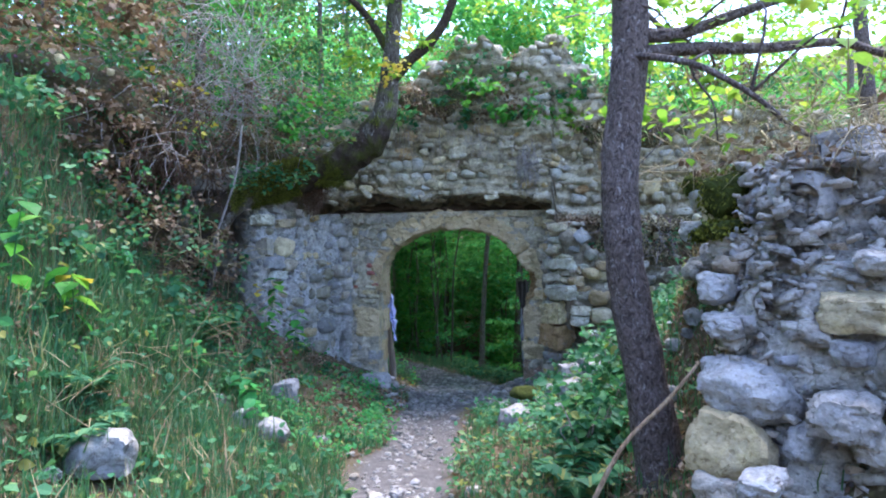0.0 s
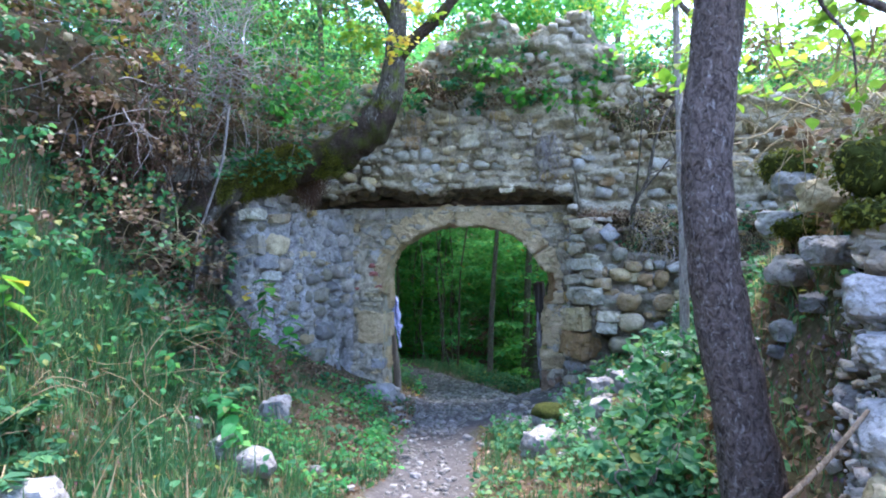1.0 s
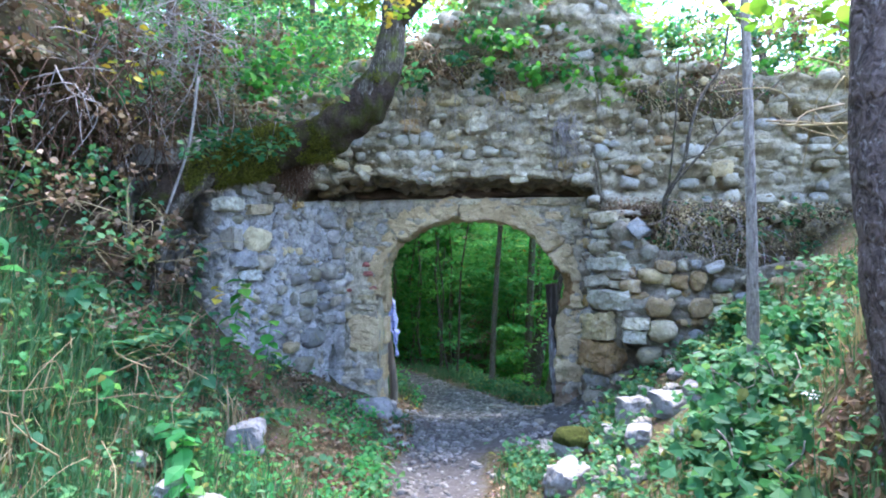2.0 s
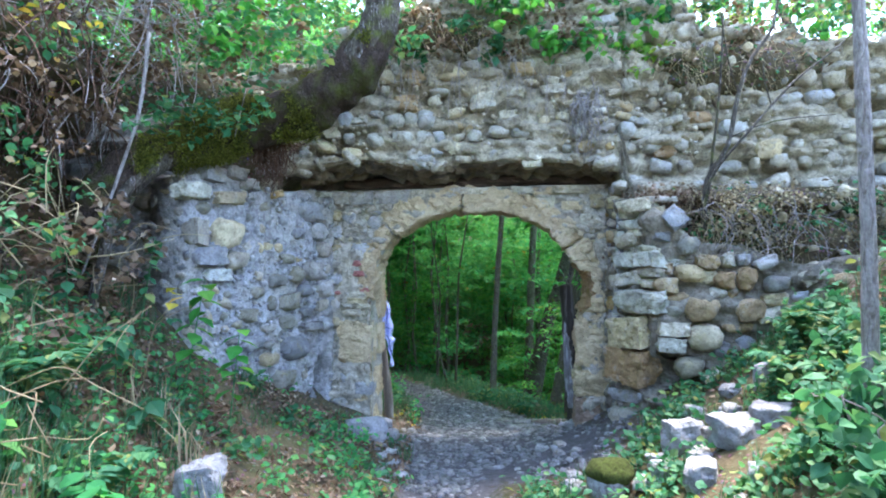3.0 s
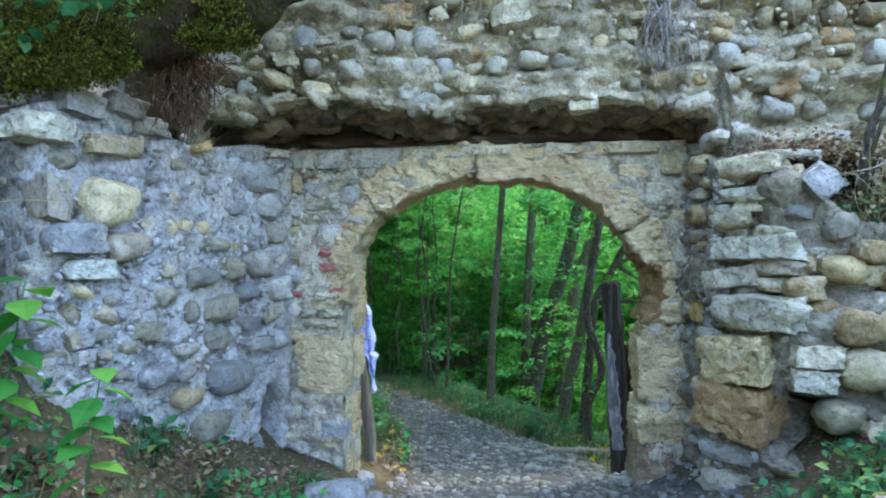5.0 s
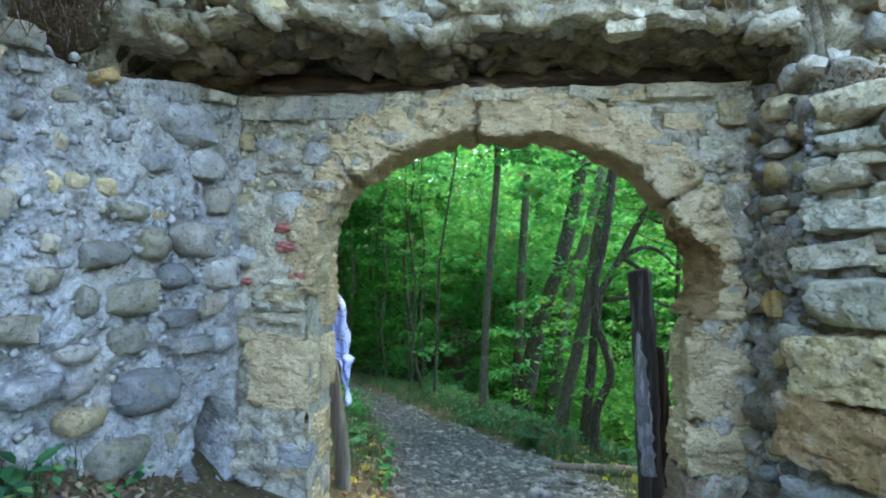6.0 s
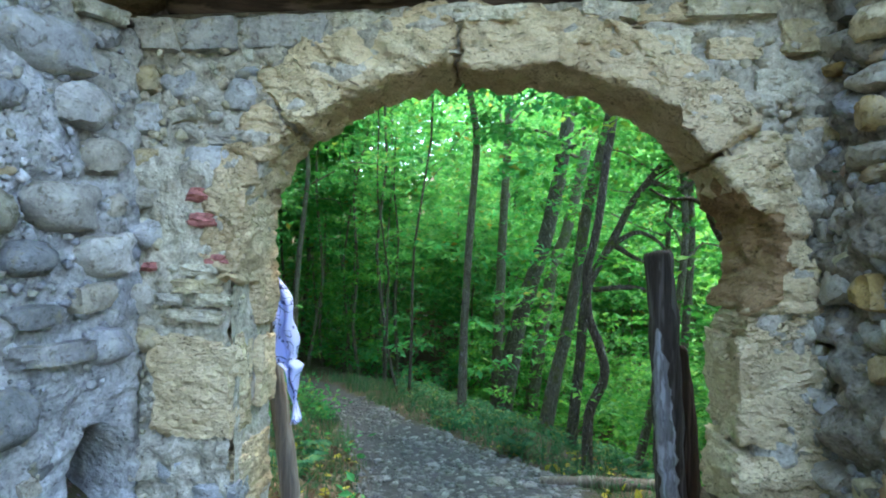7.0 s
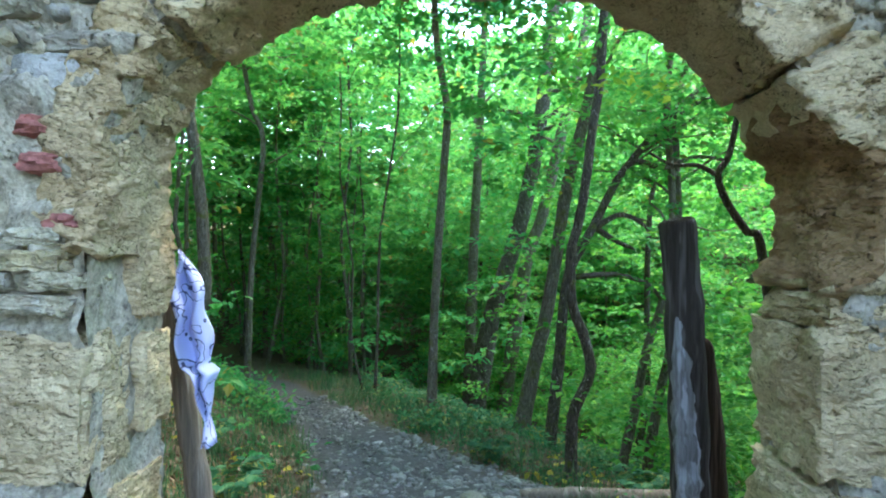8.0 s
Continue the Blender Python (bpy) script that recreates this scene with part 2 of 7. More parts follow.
mat_field_rock = stone_material("field_rock", [(0.0, (0.20, 0.197, 0.195)), (0.4, (0.29, 0.28, 0.265)), (0.7, (0.17, 0.167, 0.17)), (1.0, (0.25, 0.215, 0.165))], lichen_amount=0.1, crust=0.4)
mat_brown_rock = stone_material("brown_rock", [(0.0, (0.27, 0.17, 0.08)), (1.0, (0.33, 0.24, 0.13))], lichen_amount=0.1)
mat_gravel = stone_material("gravel", [(0.0, (0.125, 0.122, 0.122)), (0.5, (0.2, 0.193, 0.187)), (0.8, (0.15, 0.14, 0.13)), (1.0, (0.32, 0.31, 0.29))], by_island=True, lichen_amount=0.0, crust=0.0)
mat_tuff = tuff_material("porous_tuff", (0.70, 0.575, 0.39), (0.50, 0.38, 0.23))
mat_tuff_burnt = tuff_material("burnt_tuff", (0.42, 0.275, 0.155), (0.23, 0.14, 0.07))
mat_tuff_pink = tuff_material("pinkish_tuff", (0.42, 0.33, 0.26), (0.30, 0.21, 0.16))
mat_brick = plain_material("red_brick", (0.36, 0.14, 0.12), 0.9, 0.4, 25)
mat_bark = bark_material("grey_bark", (0.145, 0.112, 0.1), (0.034, 0.025, 0.023), along=9.0, fleck=0.5)
mat_bark_forest = bark_material("forest_bark", (0.165, 0.145, 0.105), (0.045, 0.038, 0.028), moss=0.2, fleck=0.55)
mat_bark_moss = bark_material("mossy_bark", (0.058, 0.04, 0.03), (0.016, 0.011, 0.008), moss=0.42, moss_colour=(0.03, 0.034, 0.006), along=11.0, fleck=0.12)
mat_bark_dark = bark_material("dark_bark", (0.10, 0.085, 0.065), (0.028, 0.022, 0.018), moss=0.15)
mat_twig = bark_material("dry_twig", (0.34, 0.30, 0.275), (0.15, 0.125, 0.11))
mat_stick = bark_material("tan_stick", (0.34, 0.24, 0.15), (0.16, 0.1, 0.06), fleck=0.2)
mat_root = bark_material("fine_roots", (0.12, 0.07, 0.045), (0.04, 0.022, 0.014))
mat_beam = wood_material("charred_beam", (0.11, 0.07, 0.048), (0.026, 0.016, 0.01))
mat_lintel = wood_material("charred_lintel", (0.14, 0.095, 0.068), (0.03, 0.019, 0.013), True)
mat_post = wood_material("weathered_post", (0.38, 0.38, 0.41), (0.13, 0.125, 0.125))
mat_post_dark = wood_material("dark_weathered_post", (0.115, 0.102, 0.097), (0.03, 0.024, 0.02))
mat_post_pale = wood_material("grey_post", (0.30, 0.27, 0.22), (0.11, 0.09, 0.07))
mat_moss = plain_material("moss", (0.04, 0.05, 0.009), 1.0, 0.6, 40, 0.03)
mat_soil = ground_material()
mat_leaf_forest = leaf_material("forest_leaves", [(0.0, (0.046, 0.23, 0.062)), (0.5, (0.085, 0.33, 0.085)), (0.95, (0.16, 0.41, 0.095)), (1.0, (0.25, 0.18, 0.03))], 0.52)
mat_leaf_slope = leaf_material("slope_leaves", [(0.0, (0.048, 0.28, 0.09)), (0.6, (0.095, 0.38, 0.13)), (0.96, (0.18, 0.45, 0.13)), (1.0, (0.34, 0.27, 0.06))], 0.6)
mat_leaf_sun = leaf_material("bright_leaves", [(0.0, (0.10, 0.26, 0.025)), (0.6, (0.20, 0.36, 0.05)), (1.0, (0.36, 0.42, 0.06))], 0.55)
mat_leaf_fresh = leaf_material("fresh_leaves", [(0.0, (0.035, 0.2, 0.035)), (0.6, (0.075, 0.3, 0.05)), (1.0, (0.17, 0.38, 0.055))], 0.48)
mat_moss_fur = leaf_material("moss_fur", [(0.0, (0.04, 0.05, 0.008)), (0.6, (0.12, 0.13, 0.018)), (1.0, (0.22, 0.22, 0.03))], 0.2, 0.9)
mat_leaf_herb = leaf_material("herb_leaves", [(0.0, (0.025, 0.12, 0.055)), (0.5, (0.048, 0.185, 0.082)), (0.85, (0.10, 0.25, 0.095)), (1.0, (0.26, 0.26, 0.07))], 0.42)
mat_leaf_bush = leaf_material("bush_leaves", [(0.0, (0.025, 0.085, 0.035)), (0.5, (0.05, 0.145, 0.05)), (0.85, (0.11, 0.19, 0.055)), (1.0, (0.28, 0.2, 0.06))], 0.4)
mat_leaf_yellow = leaf_material("yellowing_leaves", [(0.0, (0.36, 0.36, 0.05)), (0.6, (0.55, 0.45, 0.06)), (1.0, (0.42, 0.24, 0.06))], 0.4)
mat_leaf_dead = leaf_material("dry_leaves", [(0.0, (0.09, 0.055, 0.034)), (0.5, (0.18, 0.118, 0.074)), (0.85, (0.29, 0.205, 0.135)), (1.0, (0.42, 0.33, 0.23))], 0.2, 0.8)
mat_grass = leaf_material("grass_blades", [(0.0, (0.025, 0.1, 0.045)), (0.5, (0.055, 0.16, 0.07)), (0.95, (0.11, 0.21, 0.09)), (1.0, (0.36, 0.29, 0.14))], 0.4)
mat_straw = leaf_material("dry_grass", [(0.0, (0.26, 0.20, 0.12)), (1.0, (0.46, 0.38, 0.22))], 0.25, 0.8)
mat_cloth = cloth_material()
mat_petal = plain_material("white_petal", (0.8, 0.8, 0.78), 0.7, 0.05)


# ---- mesh helpers ----
def mesh_of(name, verts, faces, material, smooth=True):
    me = bpy.data.meshes.new(name)
    me.from_pydata(np.asarray(verts, float).tolist(), [], [tuple(int(i) for i in f) for f in faces])
    if smooth:
        me.polygons.foreach_set("use_smooth", np.ones(len(me.polygons), bool))
    me.materials.append(material)
    me.update()
    return me


def tri_mesh(name, verts, tris, material, smooth=False):
    """Fast mesh from arrays of vertices (n, 3) and triangles (m, 3)."""
    me = bpy.data.meshes.new(name)
    verts, tris = np.asarray(verts, np.float32), np.asarray(tris, np.int32)
    me.vertices.add(len(verts))
    me.vertices.foreach_set("co", verts.ravel())
    me.loops.add(tris.size)
    me.loops.foreach_set("vertex_index", tris.ravel())
    me.polygons.add(len(tris))
    me.polygons.foreach_set("loop_start", np.arange(0, tris.size, 3, dtype=np.int32))
    me.polygons.foreach_set("use_smooth", np.full(len(tris), smooth))
    me.update(calc_edges=True)
    me.materials.append(material)
    return me


def thing(name, base, label, category, group="", kind=""):
    ob = new(name)
    ob.location = base
    ob.empty_display_size = 0.1
    return tagged(ob, label, category, group, kind)


def part(name, me, parent, label=""):
    ob = new(name, me)
    ob.parent = parent
    return tagged(ob, label)


def fbm(p, scale, octaves=3):
    """Smooth noise at each row of p, about -1 to 1."""
    q = np.asarray(p, float) * scale
    return np.array([noise.fractal(Vector(v), 1.0, 2.0, octaves, noise_basis="PERLIN_ORIGINAL") for v in q])


def grid_faces(nu, nv, flip=False, close=False):
    """Quads of a grid of nu x nv points, the v index running fastest."""
    out = []
    for i in range(nu if close else nu - 1):
        for j in range(nv - 1):
            a, b = i * nv + j, ((i + 1) % nu) * nv + j
            out.append((a, a + 1, b + 1, b) if flip else (a, b, b + 1, a + 1))
    return out


def tube(points, radii, sides=10, bumpy=0.0, seed=0.0, fine=3):
    """A round limb through points; returns vertices and faces. fine: rings between two points."""
    pts, rad = np.asarray(points, float), np.asarray(radii, float)
    n = len(pts)
    t = np.linspace(0, n - 1, (n - 1) * fine + 1)
    i = np.clip(np.floor(t).astype(int), 0, n - 2)
    f = (t - i)[:, None]
    p0, p1, p2, p3 = pts[np.clip(i - 1, 0, n - 1)], pts[i], pts[i + 1], pts[np.clip(i + 2, 0, n - 1)]
    c = 0.5 * (2 * p1 + (p2 - p0) * f + (2 * p0 - 5 * p1 + 4 * p2 - p3) * f ** 2 + (3 * p1 - p0 - 3 * p2 + p3) * f ** 3)
    r = np.interp(t, np.arange(n), rad)
    d = np.gradient(c, axis=0)
    d /= np.linalg.norm(d, axis=1)[:, None] + 1e-9
    side = np.cross(d, (0.31, 0.17, 0.94) if abs(d[0][2]) < 0.8 else (0.9, 0.2, 0.1))
    side /= np.linalg.norm(side, axis=1)[:, None] + 1e-9
    up = np.cross(side, d)
    a = np.linspace(0, 2 * np.pi, sides, endpoint=False)
    v = c[:, None, :] + r[:, None, None] * (np.cos(a)[None, :, None] * side[:, None, :] + np.sin(a)[None, :, None] * up[:, None, :])
    v = v.reshape(-1, 3)
    if bumpy:
        out = v - np.repeat(c, sides, 0)
        k = 0.48 / max(0.03, rad.mean())
        v = v + out * (bumpy * fbm(v + seed, k, 3) + 0.6 * bumpy * fbm(v * (1, 1, 0.6) + seed, 3.5 * k, 3))[:, None]
    m = len(c)
    faces = []
    for k in range(m - 1):
        for j in range(sides):
            faces.append((k * sides + j, k * sides + (j + 1) % sides, (k + 1) * sides + (j + 1) % sides, (k + 1) * sides + j))
    faces.append(tuple(range(sides))[::-1])
    faces.append(tuple((m - 1) * sides + j for j in range(sides)))
    return v, faces


def tube_mesh(name, points, radii, material, sides=10, bumpy=0.0, seed=0.0, fine=3):
    return mesh_of(name, *tube(points, radii, sides, bumpy, seed, fine), material)


def joined(pieces):
    """Several (vertices, faces) as one."""
    verts, faces, n = [], [], 0
    for v, f in pieces:
        verts.append(np.asarray(v))
        faces += [tuple(i + n for i in face) for face in f]
        n += len(v)
    return np.concatenate(verts), faces


def scatter(template, tris, at, size, heading, pitch, roll, stretch=None):
    """Many copies of one small shape (along +y, flat in z) as one pair of arrays."""
    n, k = len(at), len(template)
    T = np.asarray(template, float)[None] * np.asarray(size)[:, None, None]
    if stretch is not None:
        T = T * stretch[:, None, :]
    x, y, z = T[..., 0], T[..., 1], T[..., 2]
    cr, sr = np.cos(roll)[:, None], np.sin(roll)[:, None]
    x, z = x * cr + z * sr, -x * sr + z * cr
    cp, sp = np.cos(pitch)[:, None], np.sin(pitch)[:, None]
    y, z = y * cp - z * sp, y * sp + z * cp
    ch, sh = np.cos(heading)[:, None], np.sin(heading)[:, None]
    x, y = x * ch - y * sh, x * sh + y * ch
    v = np.stack([x, y, z], -1) + np.asarray(at)[:, None, :]
    t = (np.asarray(tris)[None] + (np.arange(n) * k)[:, None, None]).reshape(-1, 3)
    return v.reshape(-1, 3), t


LEAF = [(0, 0, 0), (-0.28, 0.42, 0.07), (0, 1, -0.06), (0.28, 0.42, 0.07)]
LEAF_TRIS = [(0, 2, 1), (0, 3, 2)]
BROAD = [(0, 0, 0), (-0.3, 0.25, 0.05), (-0.34, 0.55, 0.06), (0, 1, -0.12), (0.34, 0.55, 0.06), (0.3, 0.25, 0.05), (0, 0.5, 0.0)]
BROAD_TRIS = [(0, 6, 1), (1, 6, 2), (2, 6, 3), (3, 6, 4), (4, 6, 5), (5, 6, 0)]
BLADE = [(-0.022, 0, 0), (0.022, 0, 0), (-0.018, 0.5, 0.1), (0.018, 0.5, 0.1), (0, 0.85, 0.45)]
BLADE_TRIS = [(0, 1, 3), (0, 3, 2), (2, 3, 4)]


def leaves(at, size, material, name="leaves", flat=0.35, broad=False, spread=0.3):
    """Leaf blades at the points, mostly level (flat: radians of tilt)."""
    at = np.asarray(at)
    n = len(at)
    s = size * rng.uniform(1 - spread, 1 + spread, n)
    v, t = scatter(BROAD if broad else LEAF, BROAD_TRIS if broad else LEAF_TRIS, at, s, rng.uniform(0, 6.283, n), rng.normal(-0.15, flat, n), rng.normal(0, flat, n))
    return tri_mesh(name, v, t, material)


# ---- ground ----
def ease(x, *rows):
    return np.interp(x, [r[0] for r in rows], [r[1] for r in rows])


def path_x(y):
    return ease(y, (-6, -0.4), (3, -0.5), (3.8, -0.48), (7, -0.22), (8.9, 0.08), (10.5, 0.2), (12.7, 0.12), (15, -0.35), (18.6, -1.5), (24, -4.5), (60, -22))


def path_right(y):
    """Width of the trodden ground to the right of the path's middle."""
    return ease(y, (7.6, 0.42), (8.8, 1.2), (11, 1.45), (12.1, 1.5), (13.4, 1.1), (14.9, 0.6), (30, 0.35))


def path_left(y):
    return ease(y, (7.6, 0.42), (8.8, 0.68), (13, 0.52), (15, 0.42), (17, 0.35), (30, 0.35))


def path_z(y):
    return ease(y, (-8, 0.2), (0, 0.08), (4, 0.0), (5.5, -0.15), (7.8, -0.33), (9, -0.43), (10.5, -0.74), (12.7, -1.13), (16, -1.35), (19, -1.6), (30, -2.4), (60, -3))


def ground_z(x, y):
    """Height of the ground: a worn path between a steep bank and a lower one, then a wooded slope beyond the gate."""
    x, y = np.asarray(x, float), np.asarray(y, float)
    s = path_x(y) - x
    left = ease(s, (0, 0), (0.3, 0.0), (0.6, 0.06), (1.1, 0.27), (1.6, 0.5), (2.0, 1.05), (2.35, 1.5), (2.6, 2.15), (2.75, 2.7), (3.4, 3.15), (5, 4.6), (9, 7.5), (30, 16))
    right = ease(-s, (0, 0), (0.35, 0.0), (1.1, 0.2), (1.75, 0.6), (2.2, 0.9), (3.0, 1.5), (4.0, 2.3), (6, 2.9), (9, 3.4), (30, 6))
    left_gate = ease(s, (0, 0), (0.3, 0.0), (0.6, 0.06), (1.1, 0.27), (1.5, 0.45), (1.85, 0.75), (2.54, 1.5), (2.7, 1.6), (3.3, 1.85), (3.6, 2.9), (5, 4.6), (9, 7.5), (30, 16))
    near_right = ease(-s, (0, 0), (0.35, 0.0), (1.1, 0.25), (1.45, 0.45), (1.75, 0.8), (2.1, 1.7), (2.4, 2.05), (3.5, 2.4), (6, 3.0), (30, 6))
    b = np.clip((y - 4.8) / 1.2, 0, 1)
    left = left * (1 - b) + left_gate * b
    b = np.clip((y - 4.0) / 0.8, 0, 1)
    right = near_right * (1 - b) + right * b
    far_left = ease(s, (0, 0), (0.5, 0.0), (0.8, 0.12), (1.6, 0.5), (3, 1.5), (6, 3.4), (12, 7), (40, 22))
    far_right = ease(-s, (0, 0), (0.7, 0.0), (1.0, -0.02), (2.2, -0.12), (4, -0.9), (8, -2.2), (14, -3.0), (22, -1.0), (60, 16))
    g = np.clip((y - 8.9) / 0.9, 0, 1)
    g = g * g * (3 - 2 * g)
    side = np.where(s > 0, left * (1 - g) + far_left * g, right * (1 - g) + far_right * g)
    rise = np.clip((y - 26) / 30, 0, 1) ** 1.5 * 9
    return path_z(y) + side + rise


def ground_point(x, y):
    return Vector((x, y, float(ground_z(x, y))))


def make_ground():
    ax = np.concatenate([np.linspace(-600, -40, 8), np.linspace(-36, -9, 14), np.linspace(-8, 6, 190), np.linspace(7, 36, 16), np.linspace(40, 600, 8)])
    ay = np.concatenate([np.linspace(-600, -20, 8), np.linspace(-16, -3, 8), np.linspace(-2, 14, 210), np.linspace(14.3, 26, 40), np.linspace(27, 60, 18), np.linspace(70, 600, 8)])
    X, Y = np.meshgrid(ax, ay, indexing="ij")
    x, y = X.ravel(), Y.ravel()
    z = ground_z(np.clip(x, -60, 60), np.clip(y, -60, 70))
    near = (np.abs(x) < 9) & (y > -3) & (y < 27)
    p = np.stack([x, y, 0 * x], 1)
    off = np.abs(x - path_x(y))
    trod = np.clip(1.25 - off / np.where(x > path_x(y), path_right(y), path_left(y)), 0, 1) ** 0.7
    trod = np.maximum(trod, np.clip(1.3 - np.hypot((x - 0.4) / 1.25, (y - 8.15) / 1.15), 0, 1))
    rough = np.zeros(len(x))
    rough[near] = 0.07 * fbm(p[near], 1.7, 3) + 0.018 * fbm(p[near], 9, 2)
    z = z + rough * (1 - 0.65 * trod)
    me = mesh_of("ground", np.stack([x, y, z], 1), grid_faces(len(ax), len(ay)), mat_soil)
    a = me.attributes.new("trodden", "FLOAT", "POINT")
    a.data.foreach_set("value", trod.astype(np.float32))
    return tagged(new("ground", me), "leaf-strewn forest soil with a worn gravelly footpath", "ground", kind="structure")


ground = make_ground()

# ---- gate: local axes (u along the wall, d into it, z up) ----
GATE = Vector((0.095, 8.845, 0.0))
GU, GD = Vector((0.977, -0.215, 0)), Vector((0.215, 0.977, 0))
HALF, SPRING, CROWN, DEEP = 1.065, 1.17, 2.03, 0.44


def gate(u, d, z):
    return np.asarray(GATE) + np.multiply.outer(u, np.asarray(GU)) + np.multiply.outer(d, np.asarray(GD)) + np.multiply.outer(z, (0, 0, 1.0))


def arch_line(k):
    """The opening's outline for k from 0 (left foot) over the crown (0.5) to 1 (right foot)."""
    k = np.asarray(k, float)
    a = np.clip((k - 0.25) / 0.5, 0, 1) * np.pi
    u = 0.035 - np.sign(np.cos(a)) * np.abs(np.cos(a)) ** 0.92 * HALF
    z = SPRING + (CROWN - SPRING) * np.sin(a) ** 0.88
    z = np.where(k < 0.25, -0.9 + (SPRING + 0.9) * k / 0.25, np.where(k > 0.75, -0.9 + (SPRING + 0.9) * (1 - k) / 0.25, z))
    return u, z


def make_gate_wall():
    nk, nr, nd = 241, 36, 16
    k = np.linspace(0, 1, nk)
    au, az = arch_line(k)
    au = 0.035 + (au - 0.035) * 1.04 + 0.15 * np.exp(-((k - 0.736) / 0.032) ** 4)
    az = az + 0.03 * np.clip((az - SPRING) / (CROWN - SPRING), 0, 1)
    t = np.clip((k - 0.25) / 0.5, 0, 1)
    top = 2.26
    ou = np.where(k < 0.25, -1.52, np.where(k > 0.75, 1.56, np.clip(-2.6 + 5.2 * t, -1.52, 1.56)))
    oz = np.where((t > 0.2) & (t < 0.8), top, np.where(t <= 0.2, az + (top - az) * np.clip(t / 0.2, 0, 1), az + (top - az) * np.clip((1 - t) / 0.2, 0, 1)))
    r = np.linspace(0, 1, nr)
    fu = au[:, None] + (ou - au)[:, None] * r
    fz = az[:, None] + (oz - az)[:, None] * r
    pieces = []
    for depth, flip in ((0.0, False), (DEEP, True)):
        p = gate(fu.ravel(), np.full(fu.size, depth), fz.ravel())
        p += np.multiply.outer(0.035 * fbm(p, 2.2, 3) + 0.05 * fbm(p, 8, 3) + 0.022 * fbm(p, 24, 2) + 0.045 * fbm(p * (1, 1, 4.5), 2.2, 3), np.asarray(GD))
        pieces.append((p, grid_faces(nk, nr, flip)))
    d = np.linspace(0, DEEP, nd)
    p = gate(np.repeat(au, nd), np.tile(d, nk), np.repeat(az, nd))
    p += 0.03 * np.stack([fbm(p + 5, 5, 4), 0 * p[:, 0], fbm(p + 9, 5, 4)], 1)
    pieces.append((p, grid_faces(nk, nd, True)))
    p = gate(np.repeat(ou, nd), np.tile(d, nk), np.repeat(oz, nd))
    pieces.append((p, grid_faces(nk, nd)))
    me = mesh_of("wall_gate", *joined(pieces), mat_mortar_warm)
    return tagged(new("wall_gate", me), "ruined rubble wall pierced by a low arched gateway", "wall", kind="structure")


def slab_wall(name, line, z0, z1, thick, material, label, rough=0.05, step=0.09, batter=0.0, dents=(), ledge=0.0):
    """A wall body along a line of (x, y) corners, its face to the right of the way along it; z1 may be a function of the distance along."""
    pts = np.asarray(line, float)
    seg = np.linalg.norm(np.diff(pts, axis=0), axis=1)
    total = np.concatenate([[0], np.cumsum(seg)])
    n = int(total[-1] / step) + 2
    s = np.linspace(0, total[-1], n)
    cx, cy = np.interp(s, total, pts[:, 0]), np.interp(s, total, pts[:, 1])
    d = np.gradient(np.stack([cx, cy], 1), axis=0)
    d /= np.linalg.norm(d, axis=1)[:, None]
    inward = np.stack([-d[:, 1], d[:, 0]], 1)
    tops = np.array([z1(v) for v in s]) if callable(z1) else np.full(n, z1)
    feet = np.array([z0(v) for v in s]) if callable(z0) else np.full(n, z0)
    m = int((np.max(tops) - np.min(feet)) / step) + 2
    h = np.linspace(0, 1, m)
    loops = []
    for back in (0, 1):
        w = inward * thick * back
        lean = (batter * (1 - back)) * h[None, :]
        X = cx[:, None] + w[:, :1] + inward[:, :1] * lean
        Y = cy[:, None] + w[:, 1:] + inward[:, 1:] * lean
        Z = feet[:, None] + (tops - feet)[:, None] * h[None, :]
        p = np.stack([X.ravel(), Y.ravel(), Z.ravel()], 1)
        out = rough * fbm(p, 2.0, 3) + 0.8 * rough * fbm(p, 8, 3) + 0.02 * fbm(p, 22, 2)
        if not back:
            if ledge:
                out = out + ledge * fbm(p * (0.8, 0.8, 4.5), 1.5, 3)
            for x, y, z, across, tall, deep in dents:
                away = np.hypot(p[:, 0] - x, p[:, 1] - y) / across
                out = out + deep * np.clip(2.6 - 2.6 * np.hypot(away, (p[:, 2] - z) / tall), 0, 1)
        p[:, :2] += np.repeat(inward, m, 0) * out[:, None]
        loops.append(p)
    nf = n * m
    verts = np.concatenate(loops)
    faces = grid_faces(n, m) + [tuple(i + nf for i in f) for f in grid_faces(n, m, True)]
    for i in range(n - 1):
        a, b = i * m + m - 1, (i + 1) * m + m - 1
        faces.append((a, b, b + nf, a + nf))
        a, b = i * m, (i + 1) * m
        faces.append((a, a + nf, b + nf, b))
    for j in range(m - 1):
        faces.append((j, j + 1, j + 1 + nf, j + nf))
        a = (n - 1) * m + j
        faces.append((a, a + nf, a + 1 + nf, a + 1))
    return tagged(new(name, mesh_of(name, verts, faces, material)), label, "wall", kind="structure")


